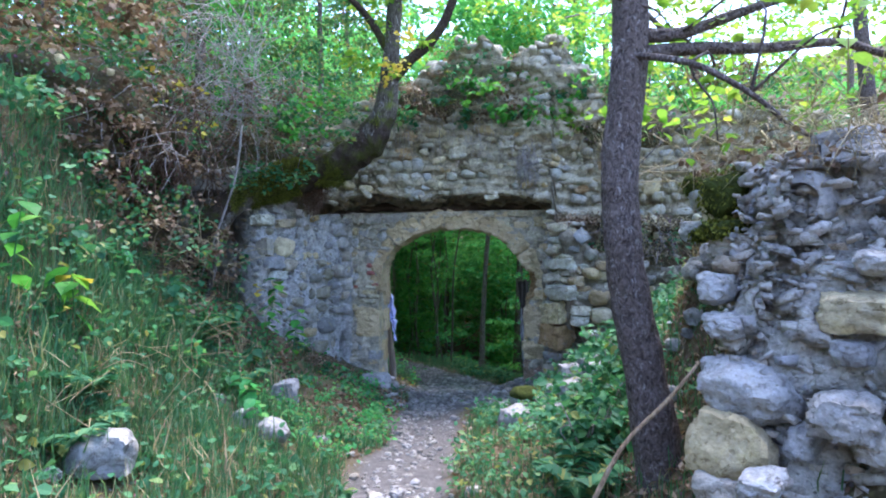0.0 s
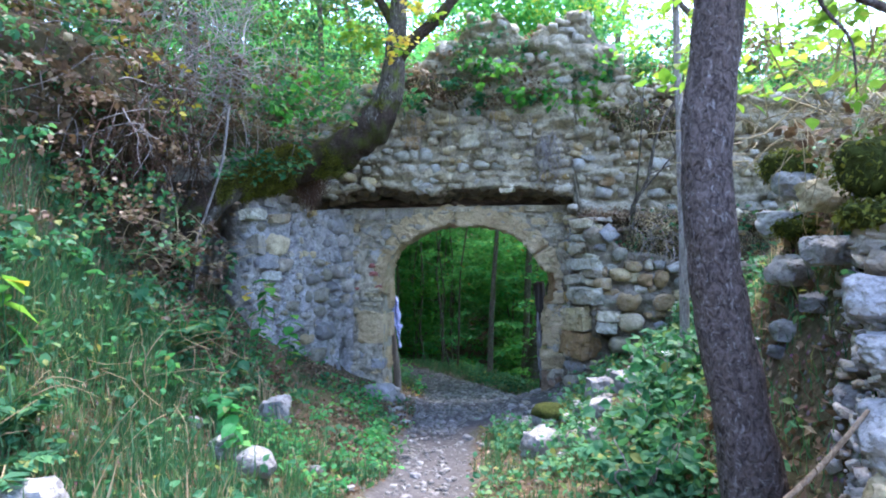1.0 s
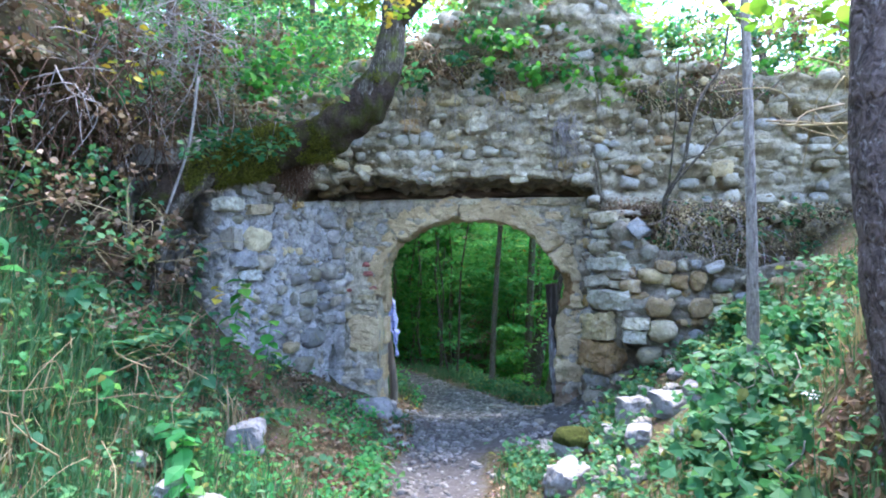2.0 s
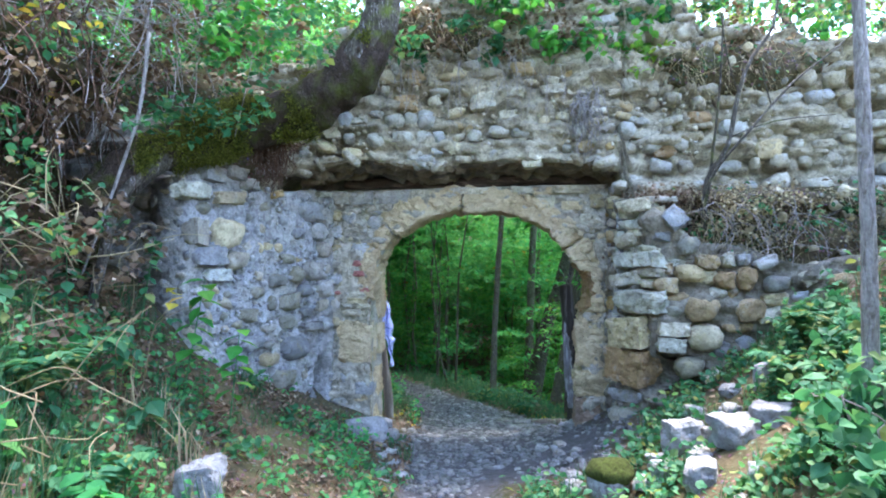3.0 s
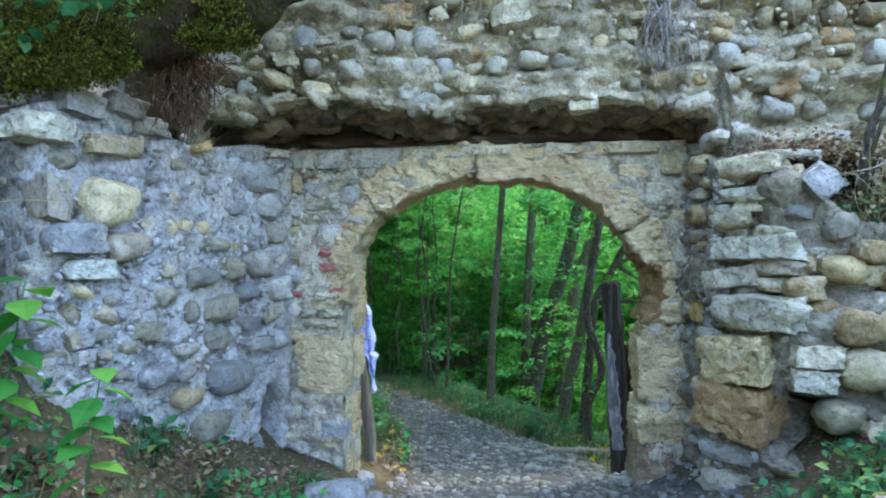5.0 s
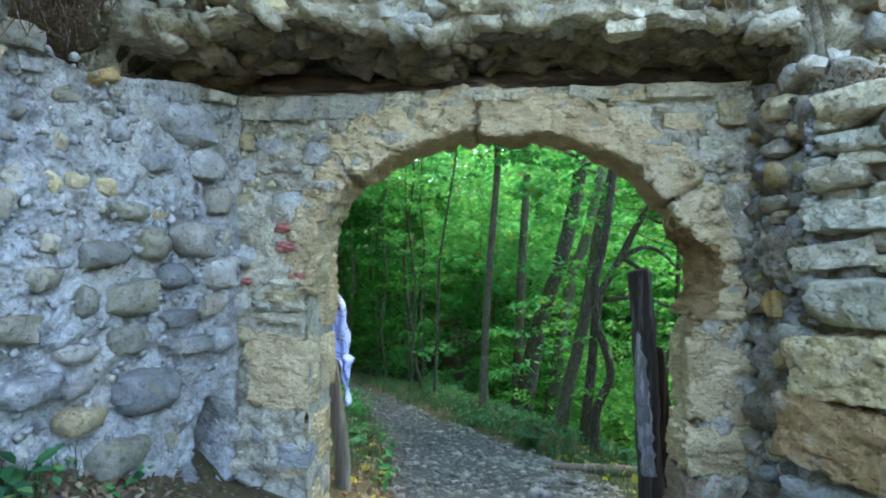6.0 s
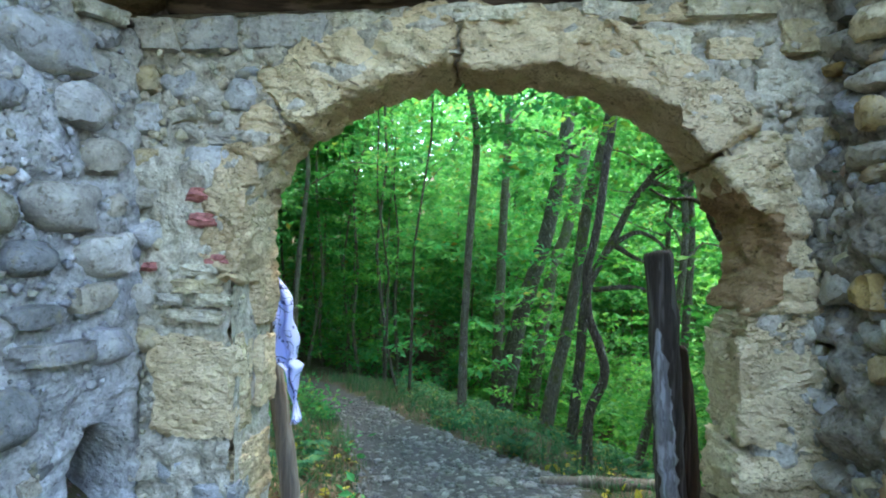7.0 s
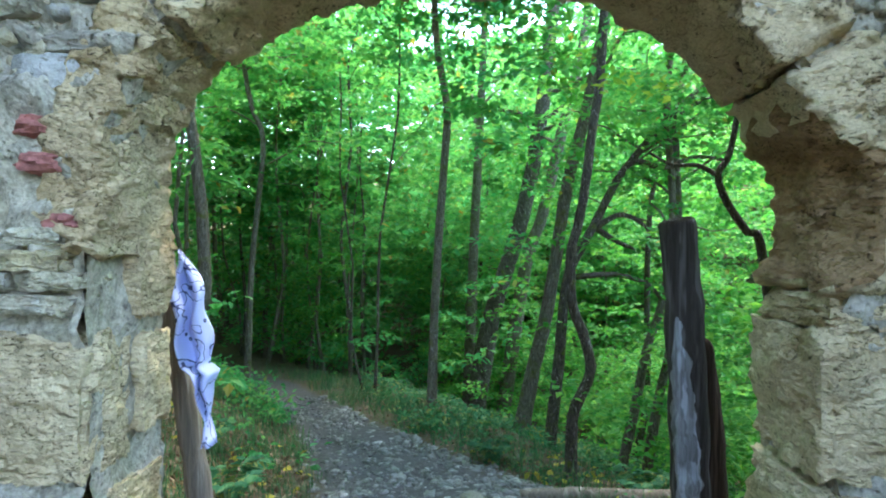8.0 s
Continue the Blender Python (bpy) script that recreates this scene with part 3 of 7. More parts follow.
wall_gate = make_gate_wall()
WING_A, WING_B = Vector((-2.24, 7.46, 0)), Vector((-1.36, 9.14, 0))
wall_wing = slab_wall("wall_wing", [WING_A[:2], WING_B[:2]], -0.4, lambda s: 2.17 + 0.05 * math.sin(s * 5), 0.5, mat_mortar, "splayed wing wall of grey river cobbles in pale mortar", 0.035, 0.022, dents=[(-1.45, 8.97, 0.2, 0.16, 0.3, 0.42)])
PIER = [(1.50, 8.62), (1.40, 7.98), (1.56, 7.62), (1.90, 7.54), (2.6, 7.36), (3.6, 7.0), (5.0, 6.4)]
wall_pier = slab_wall("wall_pier", PIER[:2], -0.6, 2.05, 0.6, mat_mortar_tan, "rough end of a thick rubble wall beside the gateway", 0.09, 0.03)


def terrace_top(s):
    return float(ease(s, (0, 2.02), (0.4, 1.97), (0.75, 1.68), (1.3, 1.5), (3.5, 1.5))) + 0.04 * math.sin(s * 7)


wall_terrace = slab_wall("wall_terrace", PIER[1:], -0.4, terrace_top, 0.7, mat_mortar_tan, "low retaining wall of flat slabs and brown cobbles", 0.08, 0.04, ledge=0.06, dents=[(1.70, 7.62, 0.5, 0.34, 0.2, 0.4)])
RUBBLE = [(1.6, 4.5), (1.47, 4.0), (1.22, 3.3), (0.98, 2.75), (0.82, 2.42), (1.0, 2.12), (1.35, 1.78), (2.0, 1.35), (3.0, 1.0)]
wall_rubble = slab_wall("wall_rubble", RUBBLE, 0.0, lambda s: 1.95 + 0.06 * max(0, s - 2.3) + 0.1 * math.sin(s * 4) * math.sin(s * 1.7), 0.6, mat_mortar_loose, "collapsing rubble wall of boulders in crumbled mortar", 0.05, 0.03, 0.36, ledge=0.05)
wall_left = slab_wall("wall_left", [(-5.2, 7.7), (-3.6, 8.0), (-2.3, 7.9)], 0.8, 2.75, 0.5, mat_mortar, "grey masonry half buried in the bank", 0.1, 0.07)


def upper_top(s):
    x = -2.4 + s
    return float(ease(x, (-2.4, 3.3), (-1.2, 3.6), (-0.5, 4.1), (0.2, 4.45), (0.6, 4.6), (1.0, 4.35), (1.5, 4.55), (1.9, 4.2), (2.2, 3.7), (3, 3.5), (6, 3.3))) + 0.1 * math.sin(s * 9) * math.sin(s * 4.3)


def upper_foot(s):
    return float(ease(s, (0, 2.1), (0.45, 2.14), (0.53, 2.36), (0.78, 2.36), (1.35, 2.48), (1.7, 2.44), (2.2, 2.4), (2.5, 2.48), (3.0, 2.44), (3.6, 2.42), (3.9, 2.36), (3.99, 1.7), (9, 1.7))) + 0.025 * math.sin(s * 9.1) * math.sin(s * 5.3)


UPPER = [(-2.4, 8.62), (-1.1, 8.48), (0.0, 8.5), (1.45, 8.12), (2.4, 7.95), (3.6, 7.7), (5.2, 7.2)]
wall_upper = slab_wall("wall_upper", UPPER, upper_foot, upper_top, 1.2, mat_mortar_upper, "overhanging upper wall of coursed cobbles in sandy mortar", 0.09, 0.037, ledge=0.15)

core = gate(np.array([-2.0, 1.62, 1.62, -2.0] * 2), np.array([0.24, 0.24, 0.5, 0.5] * 2), np.array([2.2] * 4 + [2.75] * 4))
core_mesh = mesh_of("wall_core", core, [(0, 1, 5, 4), (1, 2, 6, 5), (2, 3, 7, 6), (3, 0, 4, 7), (4, 5, 6, 7), (3, 2, 1, 0)], mat_mortar_loose, False)
tagged(new("wall_core", core_mesh), "dark rubble core behind the lintel slot", "wall", kind="structure")


# ---- stones ----
def box_sphere(n, power, seed, rough, grit=0.0, cuts=0, deep=0.82):
    """A rounded block in the unit cube, its back (+y) left open; power 1 is a ball, towards 0 a box; cuts: broken flat faces."""
    verts, faces = [], []
    for axis, sign in ((0, 1), (0, -1), (1, -1), (2, 1), (2, -1)):
        base = len(verts)
        for i in range(n + 1):
            for j in range(n + 1):
                a, b = 2 * i / n - 1, 2 * j / n - 1
                c = [0, 0, 0]
                c[axis], c[(axis + 1) % 3], c[(axis + 2) % 3] = sign, a, b
                verts.append(c)
        for i in range(n):
            for j in range(n):
                q = (base + i * (n + 1) + j, base + (i + 1) * (n + 1) + j, base + (i + 1) * (n + 1) + j + 1, base + i * (n + 1) + j + 1)
                faces.append(q if sign > 0 else q[::-1])
    v = np.array(verts, float)
    ball = v / np.linalg.norm(v, axis=1)[:, None]
    v = (v * (1 - power) + ball * power)
    v = v * (1 + rough * fbm(v * 0.7 + seed * 7.3, 1.3, 2) + 0.4 * rough * fbm(v + seed * 3.1, 3.5, 2))[:, None]
    if cuts:
        dice = np.random.default_rng(1000 + int(seed))
        for d in dice.normal(0, 1, (cuts, 3)):
            d = d / np.linalg.norm(d)
            far = (v @ d).max() * dice.uniform(deep - 0.1, deep + 0.1)
            v = v - np.maximum(0, v @ d - far)[:, None] * 0.9 * d
    if grit:
        v = v * (1 + grit * fbm(v + seed * 1.7, 6, 3))[:, None]
    keys = {}
    index = [keys.setdefault(tuple(np.round(p, 4)), len(keys)) for p in v]
    flat = np.array(list(keys))
    return 0.5 * flat / np.abs(flat).max(0), [tuple(index[i] for i in f) for f in faces]


COBBLES = [box_sphere(5, (0.85, 0.6, 0.75, 0.5, 0.9, 0.65, 0.8, 0.55, 0.7, 0.6)[k], k, 0.26, 0.05, (2, 6, 4, 7, 2, 6, 3, 8, 5, 6)[k]) for k in range(10)]
SLABS = [box_sphere(6, 0.24, 20 + k, 0.26, 0.09, 7, 0.86) for k in range(9)]
BLOCKS = [box_sphere(18, 0.2, 40 + k, 0.16, 0.08, 5, 0.9) for k in range(6)]
LOOSE = [box_sphere(3, (0.8, 0.5, 0.65, 0.4, 0.7)[k % 5], 220 + k, 0.28, 0.0, 4) for k in range(10)]
BITS = [box_sphere(2, 0.5, 200 + k, 0.4, 0.0, 3) for k in range(7)]
CHIPS = [box_sphere(1, 0.5, 200 + k, 0.6) for k in range(9)]


def mesh_set(name, shapes, material):
    out = [mesh_of(name, v, f, material) for v, f in shapes]
    for me in out:
        me.set_sharp_from_angle(angle=radians(38))
    return out


cobbles, cobbles_warm = mesh_set("cobble", COBBLES, mat_cobble), mesh_set("cobble", COBBLES, mat_cobble_warm)
slabs, slabs_grey = mesh_set("slab", SLABS, mat_slab), mesh_set("slab", SLABS, mat_cobble)
tuffs = mesh_set("tuff_block", BLOCKS, mat_tuff)


def seat(place, along, out, size, turn=0.0, tip=0.0):
    """A pose for a stone: its width runs along, its front faces out."""
    a, o = Vector(along).normalized(), Vector(out).normalized()
    up = a.cross(-o).normalized()
    m = Matrix((a, -o, up)).transposed().to_4x4()
    m.translation = Vector(place)
    return m @ Matrix.Rotation(turn, 4, "Y") @ Matrix.Rotation(tip, 4, "X") @ Matrix.Diagonal((*size, 1))


def set_stone(wall, name, me, m, label=""):
    ob = new(name, me)
    ob.parent = wall
    ob.matrix_basis = m
    return tagged(ob, label)


class Line:
    """A wall's face as (distance along, height) -> place and directions."""

    def __init__(self, pts, batter=0.0, z0=0.0, z1=1.0):
        self.p = np.asarray(pts, float)
        seg = np.linalg.norm(np.diff(self.p, axis=0), axis=1)
        self.t = np.concatenate([[0], np.cumsum(seg)])
        self.batter, self.z0, self.z1 = batter, z0, z1

    def at(self, s, z):
        x, y = np.interp(s, self.t, self.p[:, 0]), np.interp(s, self.t, self.p[:, 1])
        i = int(np.clip(np.searchsorted(self.t, s) - 1, 0, len(self.p) - 2))
        d = Vector((*(self.p[i + 1] - self.p[i]), 0)).normalized()
        inward = Vector((-d.y, d.x, 0))
        k = self.batter * (z - self.z0) / (self.z1 - self.z0)
        return Vector((x, y, z)) + inward * k, d, -inward


def course(wall, line, s0, s1, z0, z1, wide, tall, sets, proud=0.3, gap=0.02, keep=None, skip=0.0, name="stone", tilt=0.12, loose=None, jitter=0.012):
    """Lays rough courses of stones on a wall's face. loose: gathers them there as transforms instead of objects."""
    z, n = z0, 0
    while z < z1:
        h = rng.uniform(*tall)
        s = s0 + rng.uniform(-0.5, 0.2) * wide[0]
        while s < s1:
            w = rng.uniform(*wide)
            hh = h * rng.uniform(0.75, 1.15)
            c, zz = s + w / 2, z + h / 2 + rng.normal(0, jitter)
            s += w + gap * rng.uniform(0.5, 2.0)
            if c > s1 or rng.random() < skip or (keep and not keep(c, zz)):
                continue
            place, along, out = line.at(c, zz)
            deep = rng.uniform(0.9, 1.3) * min(w, hh) + 0.05
            m = seat(place + out * (proud * rng.uniform(0.5, 1.25) - 0.5) * deep, along, out, (w, deep, hh), rng.normal(0, tilt), rng.normal(0, 0.08))
            group = sets[int(rng.integers(len(sets)))]
            k = int(rng.integers(len(group)))
            if loose is None:
                set_stone(wall, name, group[k], m)
            else:
                loose.append((k, m))
            n += 1
        z += h + gap
    return n


def loose_stones(name, shapes, placed, material, label, kind="stuff", category="stones", parent=None):
    """Stones past counting, as one mesh."""
    verts, tris, n = [], [], 0
    cache = []
    for v, f in shapes:
        cache.append((np.c_[v, np.ones(len(v))], np.array([t for q in f for t in ((q[0], q[1], q[2]), (q[0], q[2], q[3]))])))
    for k, m in placed:
        v, t = cache[k % len(cache)]
        verts.append((v @ np.array(m).T)[:, :3])
        tris.append(t + n)
        n += len(v)
    ob = new(name, tri_mesh(name, np.concatenate(verts), np.concatenate(tris), material, True))
    if parent:
        ob.parent = parent
        return tagged(ob, label, kind=kind)
    return tagged(ob, label, category, kind=kind)


# ---- rocks lying about ----
def rock_mesh(seed, power, rough, material):
    v, f = box_sphere(9, power, seed, rough, 0.05, 7 if power < 0.8 else 2)
    me = mesh_of("rock", v[:, [0, 2, 1]] * (1, 1, -1), f, material)
    me.set_sharp_from_angle(angle=radians(38))
    return me


ROCKS_PALE = [rock_mesh(60 + k, 0.55, 0.28, mat_field_rock) for k in range(6)]
ROCKS_WHITE = [rock_mesh(70 + k, 0.45, 0.3, mat_white_rock) for k in range(4)]
ROCKS_CHALK = [rock_mesh(76, 0.5, 0.3, mat_rock)]
ROCKS_ROUND = [rock_mesh(80 + k, 0.9, 0.12, mat_field_rock) for k in range(4)]


def rock(x, y, size, me, label, turn=None, sink=0.3, z=None, group=""):
    ob = new("rock", me)
    base = float(ground_z(x, y)) if z is None else z
    ob.matrix_basis = Matrix.Translation((x, y, base + size[2] * (0.5 - sink))) @ Matrix.Rotation(rng.uniform(0, 6.28) if turn is None else turn, 4, "Z") @ Matrix.Diagonal((*size, 1))
    return tagged(ob, label, "rock", group)


rock(-1.60, 5.92, (0.3, 0.25, 0.26), ROCKS_WHITE[0], "pale angular rock lying in the grass", 0.5, 0.12)
rock(-1.65, 4.82, (0.19, 0.16, 0.15), ROCKS_WHITE[1], "small white rock lying in the grass", 1.0, 0.1)
rock(-1.42, 4.72, (0.33, 0.22, 0.21), ROCKS_ROUND[0], "smooth dark grey boulder lying in the grass", -0.5, 0.12)
rock(-1.93, 3.27, (0.36, 0.28, 0.28), ROCKS_PALE[0], "blue-grey angular boulder in the grass", 0.3, 0.1)
rock(-2.06, 3.04, (0.13, 0.1, 0.08), ROCKS_PALE[1], "small grey rock in the grass")
rock(-1.12, 5.2, (0.13, 0.1, 0.1), ROCKS_PALE[2], "small rounded grey rock in the grass")
rock(-1.95, 5.1, (0.16, 0.12, 0.09), ROCKS_PALE[3], "flat grey rock sunk in the grass")
rock(0.60, 5.75, (0.33, 0.26, 0.26), ROCKS_WHITE[2], "white broken rock beside the path", 0.8)
rock(1.32, 6.50, (0.32, 0.26, 0.26), ROCKS_WHITE[3], "white rounded rock in the undergrowth", 0.2)
rock(1.46, 6.12, (0.29, 0.24, 0.24), ROCKS_WHITE[0], "white angular rock in the undergrowth", 2.0)
rock(1.15, 5.9, (0.26, 0.2, 0.2), ROCKS_WHITE[1], "white angular rock in the undergrowth", 1.2)
rock(1.90, 6.60, (0.17, 0.07, 0.24), ROCKS_PALE[4], "pale upright stone among leaves", 0.6)
rock(-0.93, 8.36, (0.44, 0.32, 0.27), ROCKS_CHALK[0], "pale flat-topped rock at the foot of the gateway", 0.4)
rock(-0.70, 8.62, (0.2, 0.16, 0.14), ROCKS_PALE[1], "grey angular rock at the foot of the gateway")
rock(-0.78, 9.0, (0.18, 0.14, 0.12), ROCKS_PALE[2], "grey angular rock at the foot of the gateway")
rock(0.82, 10.5, (0.22, 0.16, 0.1), ROCKS_PALE[0], "flat grey stone on the path")
rock(0.27, 7.8, (0.13, 0.1, 0.07), ROCKS_PALE[3], "flat grey stone on the path")
rock(0.86, 11.75, (0.24, 0.18, 0.08), ROCKS_PALE[4], "flat pale stone at the path edge")
rock(1.12, 11.6, (0.2, 0.15, 0.08), ROCKS_PALE[5], "flat grey stone at the path edge")
rock(0.36, 12.7, (0.17, 0.13, 0.08), ROCKS_PALE[2], "flat grey stone on the path")
moss_rock = rock(0.80, 6.42, (0.32, 0.28, 0.3), ROCKS_ROUND[1], "rounded rock capped with green moss", 0.4, 0.2)
cap_v, cap_f = box_sphere(8, 0.95, 91, 0.18)
cap = cap_v[:, [0, 2, 1]] * (1, 1, -1)
moss_cap = mesh_of("moss", cap * (1.06, 1.06, 0.62) + (0, 0, 0.24), cap_f, mat_moss)
part("moss", moss_cap, moss_rock, "green moss cushion")
for k in range(34):
    a = rng.uniform(0, 1, 2)
    x, y = 0.45 + 1.15 * a[0] + 0.25 * a[1], 5.2 + 2.0 * a[1]
    if math.hypot(x - 0.8, y - 6.42) < 0.24:
        continue
    w = rng.uniform(0.09, 0.24)
    kind = (ROCKS_PALE, ROCKS_WHITE, ROCKS_PALE)[k % 3]
    rock(x, y, (w, w * rng.uniform(0.65, 0.95), w * rng.uniform(0.5, 0.85)), kind[k % 4], "pale rubble stone fallen beside the path", group="fallen stones beside the path")
for k in range(46):
    y = rng.uniform(2.5, 14)
    x = float(path_x(y)) + (rng.normal(0, 0.36) if y < 8 else rng.uniform(-0.7, float(path_right(y))))
    w = rng.uniform(0.05, 0.12)
    rock(x, y, (w, w * 0.8, w * 0.5), ROCKS_PALE[k % 6], "small grey stone on the footpath", group="stones on the footpath")
for k in range(12):
    x, y = rng.uniform(1.0, 1.55), rng.uniform(2.7, 3.9)
    w = rng.uniform(0.08, 0.2)
    rock(x, y, (w, w * 0.8, w * 0.7), ROCKS_PALE[k % 6], "grey stone fallen from the rubble wall", group="stones below the rubble wall")
for k in range(26):
    x, y = rng.uniform(-0.85, 1.2), rng.uniform(7.2, 8.9)
    x = x if rng.random() < 0.35 else (rng.uniform(-0.9, -0.55) if rng.random() < 0.5 else rng.uniform(0.75, 1.25))
    w = rng.uniform(0.05, 0.15)
    rock(x, y, (w, w * 0.8, w * 0.55), ROCKS_PALE[k % 6], "grey rubble stone on the gateway floor", group="stones before the gateway")
for x, y, w in ((2.3, 3.6, 0.4), (2.7, 3.3, 0.5), (3.2, 3.9, 0.45), (2.0, 4.2, 0.3), (3.6, 3.5, 0.5), (2.6, 4.4, 0.35)):
    rock(x, y, (w, w * 0.7, w * 0.5), ROCKS_PALE[int(w * 100) % 6], "pale rock lying on the bank top", group="rocks on the bank top")
gravel = []
for k in range(6500):
    y = rng.uniform(2.2, 17) if k % 3 else rng.uniform(7.2, 13)
    x = float(path_x(y)) + (rng.normal(0, 0.27) if y < 7.8 else rng.uniform(-1.1 * float(path_left(y)), 1.05 * float(path_right(y))))
    w = (0.008 + 0.045 * rng.random() ** 3.2) * (1.3 if y > 9 else 1)
    z = float(ground_z(x, y))
    gravel.append((k % 7, Matrix.Translation((x, y, z + 0.1 * w)) @ Euler((0, 0, rng.uniform(0, 6))).to_matrix().to_4x4() @ Matrix.Diagonal((w * 1.3, w, w * 0.6, 1)) @ Matrix.Rotation(-1.5708, 4, "X")))
for k in range(1100):
    x, y = rng.uniform(-0.9, 1.5), rng.uniform(7.1, 8.9)
    w = 0.008 + 0.05 * rng.random() ** 2.2
    gravel.append((k % 7, Matrix.Translation((x, y, float(ground_z(x, y)) + 0.1 * w)) @ Euler((0, 0, rng.uniform(0, 6))).to_matrix().to_4x4() @ Matrix.Diagonal((w * 1.3, w, w * 0.6, 1)) @ Matrix.Rotation(-1.5708, 4, "X")))
# coarser stones gathered along the outer edge of the forest path
edge_rng = random.Random(61)
for k in range(900):
    y = edge_rng.uniform(9.2, 16)
    x = float(path_x(y)) + float(path_right(y)) * (1.05 - abs(edge_rng.gauss(0, 0.45)))
    w = 0.016 + 0.075 * edge_rng.random() ** 3
    gravel.append((k % 9, Matrix.Translation((x, y, float(ground_z(x, y)) + 0.12 * w)) @ Euler((edge_rng.uniform(-0.25, 0.25), edge_rng.uniform(-0.25, 0.25), edge_rng.uniform(0, 6))).to_matrix().to_4x4() @ Matrix.Diagonal((w * 1.4, w, w * 0.5, 1)) @ Matrix.Rotation(-1.5708, 4, "X")))
loose_stones("gravel", [box_sphere(1, 0.5, 100 + k, 0.55) for k in range(9)], gravel, mat_gravel, "loose grey gravel on the footpath", category="gravel")


# ---- timber and cloth ----
def beam():
    ob = thing("lintel_beam", tuple(gate(np.array(0.1), np.array(0.085), np.array(2.25))), "charred dark timber lintel lying in a wall slot", "beam")
    ax, up = GU, Vector((0, 0, 1))
    for s0, s1, d, z, r in ((-1.5, 1.5, 0.0, 0.075, 0.062), (-1.2, 1.42, 0.12, 0.1, 0.06)):
        pts = [tuple(ax * s + GD * d + up * (z + 0.012 * math.sin(s * 3 + d * 40))) for s in np.linspace(s0, s1, 12)]
        part("timber", tube_mesh("timber", pts, [r * (1 + 0.1 * math.sin(k * 2.1)) for k in range(12)], mat_lintel, 8, 0.18, d * 10, 2), ob)


beam()


def old_post():
    base = ground_point(1.40, 9.57)
    ob = thing("gate_post", base, "tall charred gate post with a silvery weathered streak", "post")
    b = np.array(base)
    pts = np.array([(1.40, 9.57, base.z - 0.2), (1.37, 9.555, -0.15), (1.345, 9.55, 0.3), (1.32, 9.553, 0.75), (1.29, 9.557, 1.16), (1.284, 9.557, 1.22)]) - b
    part("shaft", tube_mesh("shaft", pts, [0.09, 0.085, 0.085, 0.08, 0.078, 0.06], mat_post_dark, 12, 0.22, 3.0, 5), ob)
    pts = np.array([(1.265, 9.515, 0.8), (1.275, 9.51, 0.6), (1.285, 9.51, 0.41), (1.3, 9.505, 0.21), (1.32, 9.505, 0.02), (1.34, 9.5, -0.2)]) - b
    part("splinter", tube_mesh("splinter", pts, [0.012, 0.04, 0.05, 0.054, 0.056, 0.05], mat_post, 14, 0.34, 7.0, 9), ob, "silvery weathered strip of bare wood")
    pts = np.array([(1.51, 9.58, base.z - 0.2), (1.49, 9.57, 0.0), (1.465, 9.575, 0.35), (1.437, 9.577, 0.62), (1.43, 9.577, 0.68)]) - b
    part("broken_stake", tube_mesh("broken_stake", pts, [0.05, 0.05, 0.045, 0.035, 0.015], mat_beam, 8, 0.2, 5.0, 4), ob, "short charred stake split off beside it")


old_post()


def cloth_post():
    base = ground_point(-0.80, 9.98)
    ob = thing("gate_post", base, "leaning grey wooden stake behind the gateway", "post")
    pts = np.array([(-0.78, 9.98, base.z - 0.2), (-0.82, 9.98, -0.07), (-0.87, 9.98, 0.3), (-0.92, 9.99, 0.62), (-0.97, 10.0, 1.0), (-0.975, 10.0, 1.1)]) - np.array(base)
    part("shaft", tube_mesh("shaft", pts, [0.06, 0.058, 0.055, 0.052, 0.05, 0.035], mat_post_pale, 10, 0.15, 1.0, 4), ob)
    rag = thing("cloth", (-0.86, 9.92, 1.08), "white printed cloth draped over the leaning stake", "cloth")
    n, m = 26, 30
    S, T = np.meshgrid(np.linspace(0, 1, n), np.linspace(0, 1, m), indexing="ij")
    fall = np.where(T < 0.62, 1.0, np.clip(1.0 - (T - 0.62) * 9, 0.28, 1))
    half = 0.06 * np.sin(np.clip(T * 4.5, 0, 1.571)) ** 0.7 * fall
    x = -0.015 + 0.075 * T + (S - 0.35) * 2 * half + 0.012 * np.sin(T * 23 + S * 4) + np.where(T > 0.62, 0.035, 0)
    y = -0.075 - 0.035 * np.sin(S * 9 + T * 3) + 0.015 * np.sin(T * 17) + 0.05 * S
    z = -0.86 * T - 0.03 * np.sin(S * 3.1) * (1 - T)
    v = np.stack([x, y, z], -1).reshape(-1, 3)
    me = mesh_of("folds", v, grid_faces(n, m), mat_cloth)
    sheet = part("folds", me, rag)
    thick = sheet.modifiers.new("thickness", "SOLIDIFY")
    thick.thickness = 0.004


cloth_post()
log = thing("log", (2.0, 11.7, float(ground_z(2.0, 11.7)) + 0.06), "weathered log lying across the path edge", "log")
part("bole", tube_mesh("bole", [(-0.72, 0.12, 0.0), (-0.3, 0.05, 0.015), (0.2, -0.04, 0.0), (0.75, -0.1, -0.01)], [0.055, 0.06, 0.062, 0.055], mat_post_pale, 10, 0.12, 2.0, 5), log)


